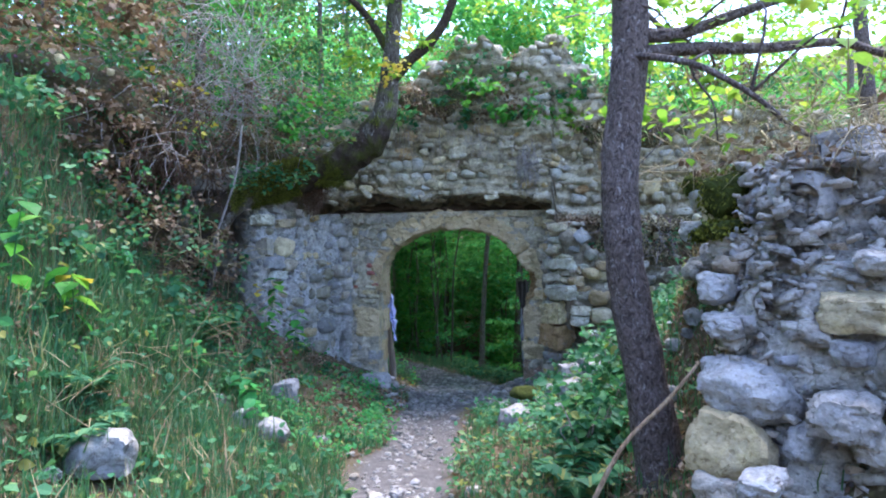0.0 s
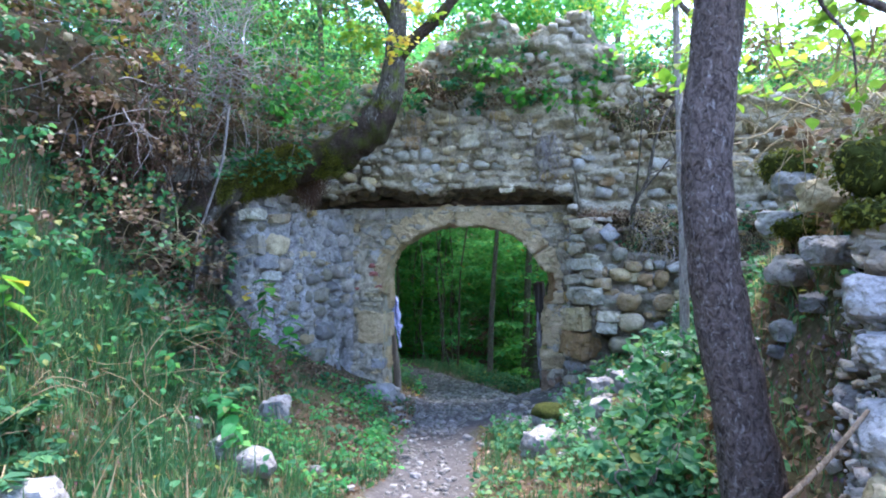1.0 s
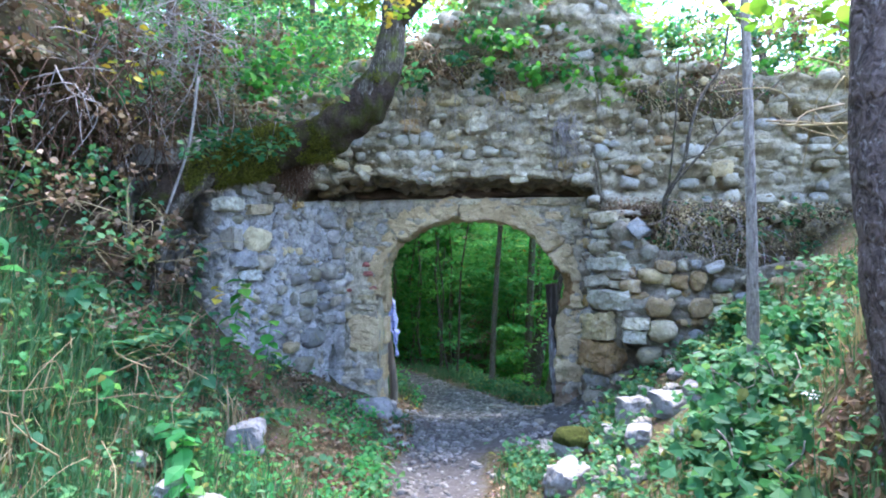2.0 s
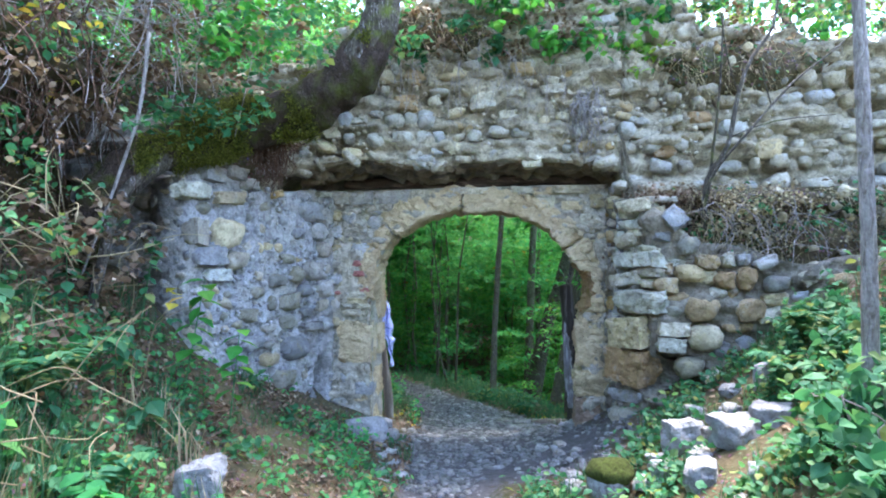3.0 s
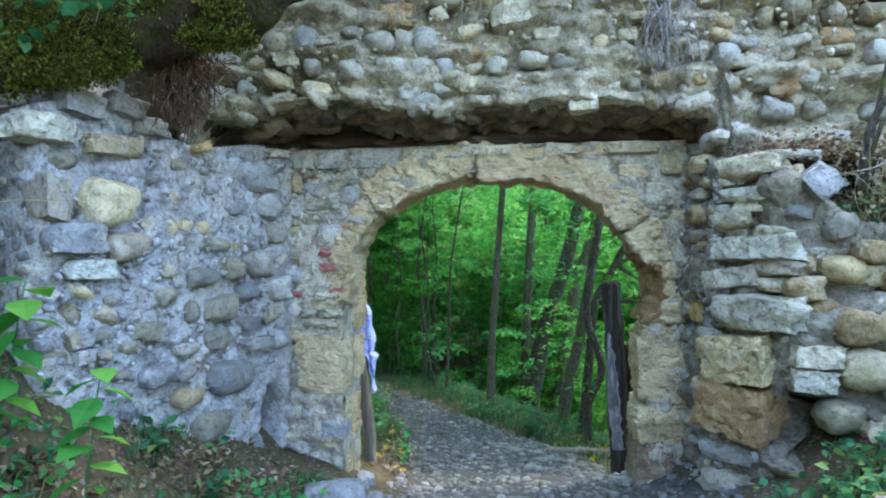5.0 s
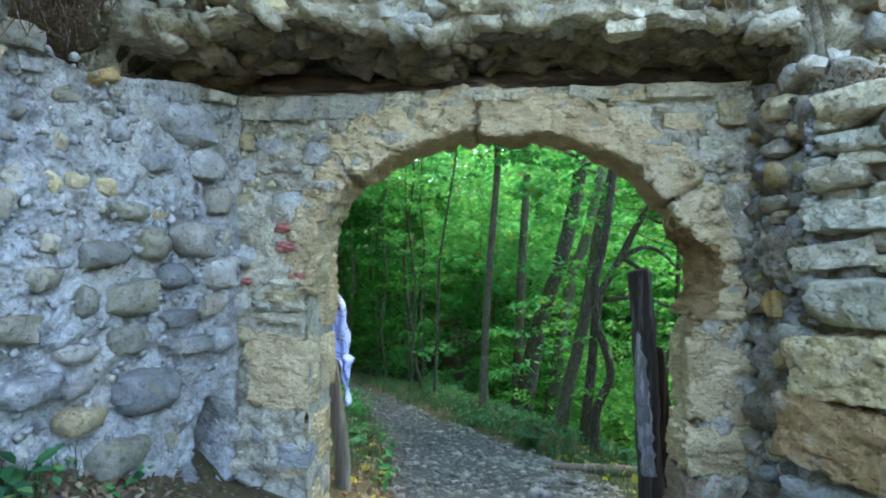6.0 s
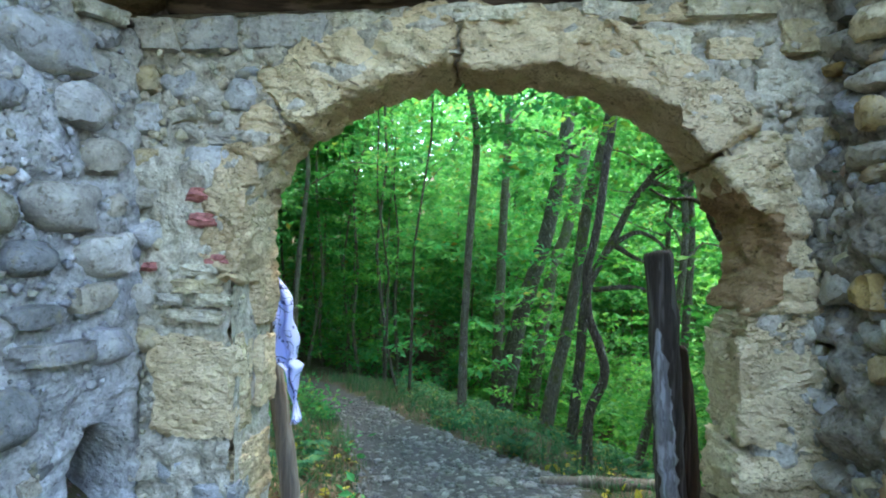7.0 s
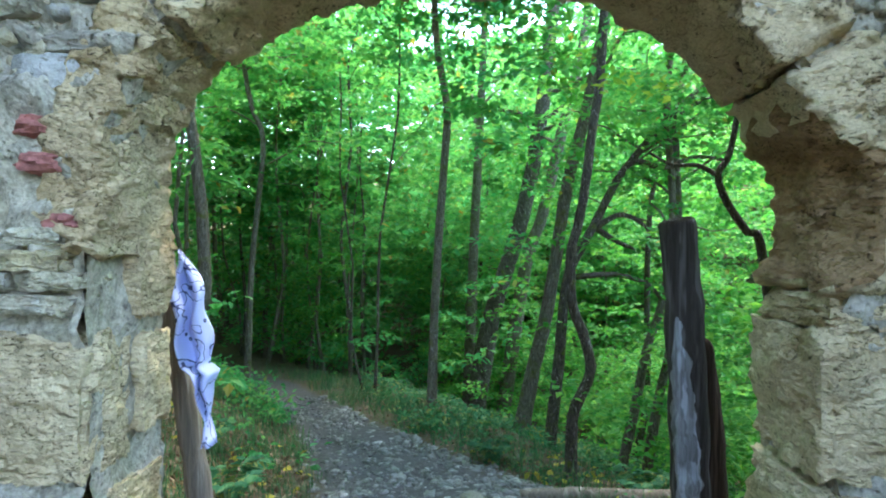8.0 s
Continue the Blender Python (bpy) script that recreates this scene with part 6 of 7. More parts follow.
clumps("dry_ferns", 48, (-3.7, 4.2, 1.6), (-2.4, 6.8, 2.8), 26, 0.2, 0.045, mat_leaf_dead, "withered brown ferns hanging on the steep bank")
clumps("bank_weeds", 120, (-3.5, 3.8, 0.9), (-2.2, 6.6, 2.4), 20, 0.16, 0.05, mat_leaf_herb, "broad green weeds hanging on the steep bank")
clumps("brow_leaves", 13, (-2.0, 6.6, 2.85), (-1.15, 7.0, 3.45), 16, 0.16, 0.07, mat_leaf_fresh, "fresh green leaves above the creeping tree")
clumps("dry_ferns", 14, (-3.3, 5.8, 2.6), (-2.1, 6.9, 3.5), 6, 0.16, 0.065, mat_leaf_yellow, "golden withered leaves above the bank brow")
clumps("dry_ferns", 36, (-2.95, 5.7, 0.9), (-2.35, 7.1, 1.9), 26, 0.16, 0.06, mat_leaf_dead, "withered brown leaves on the steep bank")
clumps("dry_ferns", 50, (-3.0, 7.0, 2.95), (-1.4, 7.8, 3.7), 30, 0.2, 0.055, mat_leaf_dead, "withered brown leaves above the creeping tree")
clumps("brow_leaves", 150, (-4.6, 3.6, 2.6), (-2.55, 7.4, 4.6), 32, 0.24, 0.06, mat_leaf_herb, "green shrub leaves on the bank brow")
clumps("brow_leaves", 40, (-2.9, 7.1, 3.0), (-1.2, 8.2, 4.4), 28, 0.22, 0.06, mat_leaf_herb, "green shrub leaves above the creeping tree")
clumps("wall_plants", 30, (-0.8, 8.0, 3.38), (2.3, 8.3, 4.1), 20, 0.17, 0.08, mat_leaf_herb, "green plants rooted in the upper wall")
clumps("wall_plants", 30, (-0.2, 7.9, 3.4), (3.2, 8.2, 4.1), 14, 0.2, 0.09, mat_leaf_fresh, "fresh green plants hanging from the upper wall")
clumps("wall_plants", 26, (-0.3, 8.2, 4.1), (2.0, 8.8, 4.65), 26, 0.2, 0.06, mat_leaf_herb, "green plants on the ruined wall top")
clumps("dry_leaves", 22, (-0.3, 8.2, 3.9), (2.0, 8.7, 4.5), 26, 0.2, 0.05, mat_leaf_dead, "withered plants on the ruined wall top")
clumps("wall_plants", 60, (2.0, 7.9, 3.4), (5.2, 8.5, 4.4), 28, 0.24, 0.065, mat_leaf_herb, "green plants on the wall top above the ledge")
clumps("dry_leaves", 60, (2.0, 7.8, 3.3), (5.2, 8.4, 4.3), 30, 0.22, 0.05, mat_leaf_dead, "withered plants on the wall top above the ledge")
brush("dry_grass", 320, (2.0, 7.7, 3.3), (5.0, 8.2, 4.0), 0.35, 0.0025, mat_straw, "dry grass on the wall top above the ledge", 0.3)
clumps("wall_plants", 7, (0.6, 7.9, 3.25), (2.2, 8.2, 3.5), 14, 0.16, 0.09, mat_leaf_sun, "bright leaves hanging over the upper wall")
clumps("wall_plants", 16, (1.9, 7.4, 1.65), (3.4, 7.7, 2.1), 14, 0.15, 0.05, mat_leaf_herb, "small green plants on the wall ledge")
clumps("dry_leaves", 46, (1.8, 7.42, 1.7), (3.8, 7.75, 2.1), 40, 0.18, 0.03, mat_straw, "bleached dry leaves on the ledge of the low wall")
clumps("dry_leaves", 30, (1.5, 7.6, 2.03), (2.1, 8.1, 2.1), 44, 0.22, 0.032, mat_leaf_dead, "dry leaves lying on the wall ledge")
clumps("bank_bushes", 640, (-8.0, 7.8, 3.4), (-0.3, 11.5, 8.5), 44, 0.35, 0.08, mat_leaf_bush, "green bushes on the hillside above the wall", broad=False)
clumps("bank_bushes", 320, (-7.5, 2.0, 3.2), (-3.4, 7.5, 7.0), 42, 0.35, 0.08, mat_leaf_bush, "green bushes on the hillside above the path", broad=False)
clumps("bank_bushes", 110, (2.7, 3.6, 2.8), (8.5, 9.0, 5.6), 36, 0.32, 0.08, mat_leaf_sun, "sunlit bushes on the bank above the rubble", broad=False)
clumps("bank_bushes", 90, (0.0, 9.8, 4.2), (8.5, 12.0, 7.5), 44, 0.36, 0.09, mat_leaf_sun, "sunlit bushes behind the ruined wall", broad=False)


def leafy_plant(at, height, n, leaf, material, label, tips=None):
    """A single herb: stem with opposite broad leaves."""
    ob = thing("plant", at, label, "plant")
    lean = rng.normal(0, 0.12, 2)
    pts = [(lean[0] * t * height, lean[1] * t * height, height * t) for t in (0, 0.35, 0.7, 1)]
    part("stem", tube_mesh("stem", pts, [0.006, 0.005, 0.004, 0.002], mat_leaf_herb, 5, 0, 0, 3), ob)
    t = np.linspace(0.4, 1.0, n)
    at_ = np.stack([lean[0] * t * height, lean[1] * t * height, height * t], 1)
    v, tr = scatter(BROAD, BROAD_TRIS, at_, leaf * rng.uniform(0.8, 1.2, n), np.arange(n) * 2.4 + rng.normal(0, 0.3, n), rng.normal(-0.35, 0.25, n), rng.normal(0, 0.2, n))
    part("foliage", tri_mesh("foliage", v, tr, material), ob)
    if tips is not None:
        m = len(tips)
        v, tr = scatter(BROAD, BROAD_TRIS, np.array(tips), np.full(m, leaf * 0.8), np.arange(m) * 1.1, rng.normal(-0.3, 0.2, m), rng.normal(0, 0.2, m))
        part("yellow_leaf", tri_mesh("yellow_leaf", v, tr, mat_leaf_yellow), ob, "yellow leaf")


leafy_plant(ground_point(-2.07, 6.85), 0.86, 15, 0.16, mat_leaf_fresh, "tall herb with green and yellowing leaves before the wing wall", [(-0.06, -0.02, 0.76), (-0.02, -0.02, 0.8), (0.03, -0.04, 0.74), (-0.04, -0.05, 0.7)])
leafy_plant(ground_point(-1.77, 6.92), 0.76, 13, 0.15, mat_leaf_fresh, "bright green herb before the wing wall")
leafy_plant(ground_point(-2.45, 3.95), 0.5, 7, 0.19, mat_leaf_fresh, "bright green herb with a yellow leaf on the bank", [(0.02, -0.03, 0.42), (-0.05, 0, 0.44)])
leafy_plant(ground_point(-2.6, 3.5), 0.7, 8, 0.15, mat_leaf_fresh, "bright green herb standing on the bank")
for k in range(11):
    x, y = rng.uniform(-2.9, -1.2), rng.uniform(3.9, 6.6)
    leafy_plant(ground_point(x, y), rng.uniform(0.2, 0.45), 10, rng.uniform(0.09, 0.14), (mat_leaf_slope, mat_leaf_herb)[k % 2], "broad-leaved green weed on the grassy bank")
leafy_plant(ground_point(-2.6, 6.4), 0.5, 14, 0.11, mat_leaf_herb, "dark green herb on the steep bank")
leafy_plant(ground_point(-2.45, 7.0), 0.75, 20, 0.09, mat_leaf_herb, "green herb growing beside the creeping roots")
leafy_plant(ground_point(-2.25, 6.3), 0.42, 16, 0.12, mat_leaf_herb, "dark green herb on the steep bank")


def fern(at, label, group):
    """A fern: arching fronds of paired leaflets round one crown."""
    ob = thing("fern", at, label, "fern", group)
    for k in range(7):
        a = k * 0.9 + rng.uniform(-0.2, 0.2)
        ln = rng.uniform(0.26, 0.4)
        t = np.linspace(0.12, 1, 15)
        out, up = ln * t * 0.75, ln * (1.7 * t - 1.15 * t * t)
        spine = np.stack([out * math.cos(a), out * math.sin(a), up], 1)
        at2 = np.repeat(spine, 2, 0)
        side = np.tile([1.25, -1.25], 15)
        size = np.repeat(0.11 * np.sin(np.pi * (0.15 + 0.8 * t)) + 0.012, 2)
        v, tr = scatter(LEAF, LEAF_TRIS, at2, size, a - 1.571 + side, rng.normal(-0.15, 0.12, 30), rng.normal(0, 0.15, 30))
        part("frond", tri_mesh("frond", v, tr, mat_leaf_herb), ob)
    return ob


first = fern(ground_point(-1.9, 5.4), "green fern growing on the bank", "ferns on the bank")
count, tries = 0, 0
while count < 5 and tries < 3000:
    tries += 1
    x, y = rng.uniform(-4.2, -1.0), rng.uniform(1.5, 7.0)
    if not bool(left_bank(np.array([x]), np.array([y]))[0]) or float(path_x(y)) - x < 0.75:
        continue
    count += 1
    k = rng.uniform(0.6, 1.25)
    copy_thing(first, Matrix.Translation(ground_point(x, y)) @ Matrix.Rotation(rng.uniform(0, 6.28), 4, "Z") @ Matrix.Diagonal((k, k, k, 1)))
for x, y in ((0.75, 4.0), (1.1, 4.6), (1.9, 6.2), (2.3, 6.6), (0.6, 3.3), (-0.9, 11.2), (-1.3, 12.4), (2.4, 11.9), (1.4, 13.2)):
    copy_thing(first, Matrix.Translation(ground_point(x, y)) @ Matrix.Rotation(rng.uniform(0, 6.28), 4, "Z"))


def bramble(x, y, height, n, label):
    base = ground_point(x, y)
    ob = thing("bramble", base, label, "bramble", "brambles beside the path")
    tops = []
    for k in range(n):
        a = rng.uniform(0, 6.283)
        tip = (0.38 * height * math.cos(a), 0.38 * height * math.sin(a), height * rng.uniform(0.6, 1.0))
        part("stem", tube_mesh("stem", limb((0, 0, -0.05), tip, -0.05, 0.04), np.linspace(0.008, 0.003, 5), mat_twig, 5, 0, 0, 2), ob)
        for f in np.linspace(0.35, 1, 6):
            tops.append(np.array(tip) * f + rng.normal(0, 0.05, 3))
    part("foliage", leaves(sprays(tops, 0.17, 8), 0.066, mat_leaf_herb, "foliage", 0.6, True, 0.45), ob)


for x, y, h, n in ((1.25, 4.6, 0.5, 6), (1.0, 4.1, 0.42, 6), (1.5, 5.3, 0.45, 7), (2.2, 6.1, 0.2, 7), (0.75, 3.7, 0.42, 6), (2.1, 5.4, 0.26, 7), (2.4, 6.8, 0.22, 7), (1.6, 5.0, 0.4, 6)):
    bramble(x, y, h, n, "bramble bush with fresh green leaves beside the path")
stick = thing("stick", (0.36, 2.38, 0.5), "dry bent stick leaning against the rubble wall", "stick")
part("branch", tube_mesh("branch", [(0.0, 0.0, 0.0), (0.17, -0.01, 0.34), (0.35, -0.02, 0.53), (0.47, -0.03, 0.68)], [0.01, 0.009, 0.008, 0.005], mat_stick, 7, 0.15, 0, 4), stick)
for x, y, z in ((1.2, 3.55, 1.2), (0.68, 3.28, 1.18), (1.25, 3.7, 1.32)):
    at = Vector((x, y, float(ground_z(x, y))))
    flower = thing("flower", at, "white umbel on a thin green stem", "flower", "white flowers beside the path")
    h = z - at.z
    stalk = part("stem", tube_mesh("stem", [(0, 0, -0.02), (0.02, 0.01, h * 0.5), (0, 0, h)], [0.0025, 0.002, 0.0015], mat_leaf_herb, 5, 0, 0, 3), flower)
    head = rng.normal(0, 1, (26, 3)) * (0.009, 0.009, 0.004) + (0, 0, h)
    part("umbel", leaves(head, 0.007, mat_petal, "umbel", 0.4, True), stalk, "white flower head")


# ---- masonry, stone by stone ----
wing_line = Line([WING_A[:2], WING_B[:2]])
rounds = [cobbles[k] for k in (0, 2, 4, 5, 6, 8)]
pales, greys = mesh_set("slab", BLOCKS, mat_slab_warm), mesh_set("slab", BLOCKS, mat_cobble)
creams = mesh_set("slab", SLABS, mat_slab_warm)
olives = mesh_set("cobble", COBBLES, mat_cobble_olive)


def laid(wall, line, stones, sets, proud=0.24, label="", taken=None, name="stone", turn=0.0):
    """Single stones, each (distance along, height, width, tall), pressed into a wall's face."""
    for k, (s, z, w, h) in enumerate(stones):
        p, a, o = line.at(s, z)
        deep = 0.85 * min(w, h) + 0.07
        group = sets[k % len(sets)]
        set_stone(wall, name, group[(3 * k + int(20 * z)) % len(group)], seat(p + o * (proud - 0.5) * deep, a, o, (1.12 * w, deep, 1.12 * h), turn + rng.normal(0, 0.06), rng.normal(0, 0.05)), label)
        if taken is not None:
            taken.append((s, z, w, h))


def free_of(taken, more=None, clear=0.05):
    """A test that a place is free of the stones already laid."""
    def test(s, z):
        return all(((s - a) / (0.5 * w + clear)) ** 2 + ((z - b) / (0.5 * h + clear)) ** 2 > 1 for a, b, w, h in taken) and (more is None or more(s, z))
    return test


wing_taken = []
laid(wall_wing, wing_line, [(1.46, 1.99, 0.36, 0.2), (1.28, 1.76, 0.21, 0.11), (1.62, 1.79, 0.29, 0.16), (1.72, 1.6, 0.22, 0.14), (1.52, 1.39, 0.27, 0.19), (1.71, 1.2, 0.24, 0.18), (1.73, 0.82, 0.2, 0.15), (0.87, 0.87, 0.2, 0.09), (0.87, 0.71, 0.17, 0.07), (0.9, 0.57, 0.22, 0.13), (0.68, 0.74, 0.26, 0.13), (0.45, 1.49, 0.3, 0.17)], (rounds,), 0.42, "", wing_taken)
laid(wall_wing, wing_line, [(1.12, 1.51, 0.22, 0.1), (1.26, 1.36, 0.17, 0.17), (1.0, 1.3, 0.26, 0.14), (1.41, 1.19, 0.19, 0.14), (1.13, 1.09, 0.26, 0.17), (0.91, 1.09, 0.1, 0.14), (1.42, 0.97, 0.2, 0.09), (1.13, 0.89, 0.25, 0.13), (1.24, 0.63, 0.36, 0.22), (1.07, 0.36, 0.33, 0.2), (0.72, 1.2, 0.14, 0.11), (0.6, 1.0, 0.18, 0.12)], (olives,), 0.45, "", wing_taken)
laid(wall_wing, wing_line, [(0.05, 1.7, 0.14, 0.23), (0.15, 1.52, 0.27, 0.17), (0.24, 1.36, 0.24, 0.11), (0.18, 2.2, 0.24, 0.13), (0.44, 2.24, 0.22, 0.12), (0.0, 2.04, 0.3, 0.13), (0.36, 2.02, 0.33, 0.12), (0.6, 2.16, 0.2, 0.1), (1.69, 2.19, 0.23, 0.07), (1.5, 0.82, 0.34, 0.09), (1.65, 1.02, 0.17, 0.12)], (slabs_grey, slabs_grey, slabs), 0.5, "", wing_taken)
laid(wall_wing, wing_line, [(0.33, 1.72, 0.31, 0.26)], (cobbles_warm,), 0.52, "large round tan cobble with lichen", wing_taken)
course(wall_wing, wing_line, 0.0, 1.82, -0.1, 2.12, (0.07, 0.19), (0.06, 0.13), (rounds, cobbles, slabs_grey, olives, cobbles_warm), 0.3, 0.02, skip=0.35, tilt=0.4, jitter=0.03, keep=free_of(wing_taken, lambda s, z: z > 0.35 - 0.3 * s and not (s > 1.5 and 0.0 < z < 0.66)))
end_in = Vector((-(WING_B - WING_A).normalized().y, (WING_B - WING_A).normalized().x, 0))
end_line = Line([(WING_A + end_in * 0.55)[:2], WING_A[:2]])
mass = []
course(wall_wing, end_line, 0.0, 0.5, 0.3, 2.1, (0.08, 0.2), (0.06, 0.14), (cobbles,), 0.14, 0.02, tilt=0.3, jitter=0.03, loose=mass)

def bits(wall, line, s0, s1, z0, z1, n, size, name, label, keep=None, out0=-0.012, out1=0.02):
    """Small stones and lumps pressed into a wall's mortar."""
    placed = []
    while len(placed) < n:
        s, z = rng.uniform(s0, s1), rng.uniform(z0, z1)
        if keep and not keep(s, z):
            n -= 1
            continue
        p, a, o = line.at(s, z)
        w = rng.uniform(*size)
        placed.append((len(placed) % 7, seat(p + o * rng.uniform(out0, out1), a, o, (w, w * 0.8, w * rng.uniform(0.5, 0.9)), rng.normal(0, 0.8), rng.normal(0, 0.4))))
    return loose_stones(name, BITS, placed, mat_bits_warm if wall in (wall_gate, wall_upper) else mat_bits, label, parent=wall)


mat_bits = stone_material("mortar_bits", [(0.0, (0.2, 0.2, 0.21)), (0.4, (0.29, 0.288, 0.29)), (0.8, (0.36, 0.35, 0.335)), (1.0, (0.28, 0.25, 0.19))], by_island=True, crust=0.5)
mat_bits_warm = stone_material("sandy_bits", [(0.0, (0.30, 0.25, 0.16)), (0.5, (0.43, 0.37, 0.26)), (1.0, (0.50, 0.45, 0.36))], by_island=True, crust=0.5)
bits(wall_wing, wing_line, 0.0, 1.85, 0.0, 2.15, 1000, (0.015, 0.055), "mortar_lumps", "small stones pressed into the mortar", keep=lambda s, z: not (s > 1.45 and 0.0 < z < 0.66))
loose_stones("end_stones", LOOSE, mass, stone_material("wing_end_stones", GREY_STONES, by_island=True), "ragged stones at the end of the wing wall", parent=wall_wing)
gate_line = Line([gate(-1.5, 0.0, 0.0)[:2], gate(1.54, 0.0, 0.0)[:2]])


def outside_arch(s, z, clear):
    u = s - 1.5 - 0.035
    if z < SPRING:
        return abs(u) > HALF + clear
    return (abs(u) / (HALF + clear)) ** 2.2 + (max(0, z - SPRING) / (CROWN - SPRING + clear)) ** 2.2 > 1


# tuff ring, jambs and reveal stones
edges = [0.235, 0.362, 0.486, 0.675, 0.775]
ring = 4
for k in range(ring):
    k0, k1 = edges[k], edges[k + 1]
    ks = np.linspace(k0 + 0.0015, k1 - 0.0015, 49)
    au, az = arch_line(ks)
    du, dz = np.gradient(au), np.gradient(az)
    ln = np.hypot(du, dz)
    nu, nz = -dz / ln, du / ln
    wide = (0.2, 0.26, 0.24, 0.26)[k]
    gone = 0.13 * np.exp(-((np.arange(49) - 31) / 14.0) ** 4) if k == 3 else (0.055 * np.linspace(0.2, 1, 49) if k == 0 else np.zeros(49))
    shape_v, shape_f = [], []
    ds = np.linspace(-0.022, DEEP + 0.01, 10)
    rs = np.linspace(-0.012, wide, 15)
    K, R, D = np.meshgrid(np.arange(49), np.arange(15), np.arange(10), indexing="ij")
    off = rs[R] + gone[K] * (1 - R / 14.0) * np.where(k == 3, 1.0 - 0.45 * D / 9.0, 0.55 + 0.45 * D / 9.0)
    u = au[K] + nu[K] * off
    z = az[K] + nz[K] * off
    p = gate(u.ravel(), ds[D].ravel(), z.ravel())
    mid = p.mean(0)
    edge = (np.isin(K, (0, 48)).astype(int) + np.isin(R, (0, 14)) + np.isin(D, (0, 9))).ravel()
    p = mid + (p - mid) * (1 - 0.03 * np.maximum(edge - 1, 0))[:, None]
    p = p + 0.026 * np.stack([fbm(p + 3, 4, 4), fbm(p + 11, 4, 4), fbm(p + 19, 4, 4)], 1) + 0.034 * np.stack([fbm(p * (1, 1, 1.6) + 23, 12, 4), fbm(p * (1, 1, 1.6) + 31, 13, 4), fbm(p + 39, 14, 3)], 1)
    idx = np.arange(49 * 15 * 10).reshape(49, 15, 10)
    faces, stained = [], []
    for side, (face, flip) in enumerate(((idx[:, :, 0], True), (idx[:, :, -1], False), (idx[:, 0, :], False), (idx[:, -1, :], True), (idx[0], True), (idx[-1], False))):
        for i in range(face.shape[0] - 1):
            for j in range(face.shape[1] - 1):
                stained.append(int(k == 3 and (side == 2 and i > 9 + 3 * math.sin(j * 1.7) or side == 0 and i > 20 and j < 2.5 + math.sin(i * 0.9))))
                q = (face[i, j], face[i + 1, j], face[i + 1, j + 1], face[i, j + 1])
                faces.append(q[::-1] if flip else q)
    local = p - mid
    me = mesh_of("voussoir", local, faces, mat_tuff)
    me.materials.append(mat_tuff_burnt)
    me.polygons.foreach_set("material_index", stained)
    ob = new("voussoir", me)
    ob.parent = wall_gate
    ob.location = mid


def block(u0, u1, d0, d1, z0, z1, k, me=None, name="tuff_block", label=""):
    c = gate(np.array((u0 + u1) / 2), np.array((d0 + d1) / 2), np.array((z0 + z1) / 2))
    set_stone(wall_gate, name, me or tuffs[k % 6], seat(c, GU, -GD, (u1 - u0, d1 - d0, z1 - z0), rng.normal(0, 0.02), 0), label)


block(-1.47, -1.025, -0.06, 0.26, 0.37, 0.88, 0, label="large pitted tuff block")
for u0, u1, d0, d1, z0, z1, k in ((-1.25, -1.015, 0.24, 0.47, 0.42, 0.82, 1), (-1.25, -1.01, 0.2, 0.47, 0.82, 1.16, 2), (-1.3, -1.03, 0.0, 0.46, -0.05, 0.36, 3), (-1.3, -1.04, 0.02, 0.46, -0.6, -0.06, 4)):
    block(u0, u1, d0, d1, z0, z1, k)
for u0, u1, d0, d1, z0, z1, k in ((1.05, 1.42, -0.05, 0.48, 0.4, 0.9, 5), (1.04, 1.45, -0.06, 0.48, 0.1, 0.43, 1), (1.08, 1.4, -0.03, 0.47, 0.86, 0.98, 3)):
    block(u0, u1, d0, d1, z0, z1, k)
pink = mesh_set("tuff_block", BLOCKS, mat_tuff_pink)
block(1.05, 1.38, -0.04, 0.48, -0.26, 0.13, 0, pink[2], label="reddish tuff block")
block(1.09, 1.42, 0.0, 0.46, -0.62, -0.25, 0, pink[4])
for z, u, w, h in ((0.93, -1.24, 0.3, 0.07), (1.0, -1.14, 0.16, 0.06), (1.06, -1.22, 0.24, 0.07), (1.0, -1.34, 0.14, 0.06), (1.13, -1.2, 0.2, 0.06)):
    block(u - w / 2, u + w / 2, -0.075, 0.15, z - h / 2, z + h / 2, 0, pales[int(z * 50) % 6], "slab")
bricks = mesh_set("brick", [box_sphere(8, 0.5, 300 + k, 0.4, 0.12, 6) for k in range(3)], mat_brick)
for z, u, w, h in ((1.46, -1.23, 0.14, 0.075), (1.35, -1.2, 0.17, 0.075), (1.18, -1.14, 0.2, 0.08), (1.14, -1.45, 0.1, 0.05)):
    block(u - w / 2, u + w / 2, -0.06, 0.1, z - h / 2, z + h / 2, 0, bricks[int(z * 100) % 3], "brick", "red brick fragment")
gate_taken = []
laid(wall_gate, gate_line, [(0.02, 1.98, 0.14, 0.12), (-0.01, 1.8, 0.2, 0.14), (0.03, 1.62, 0.15, 0.13), (0.0, 1.46, 0.2, 0.12), (0.04, 1.29, 0.16, 0.15), (0.0, 1.0, 0.18, 0.14), (0.03, 0.82, 0.15, 0.12)], (rounds,), 0.34, "", gate_taken)
laid(wall_gate, gate_line, [(0.08, 2.17, 0.2, 0.15), (0.32, 2.17, 0.26, 0.15)], (slabs_grey, greys), 0.22, "", gate_taken, "slab")
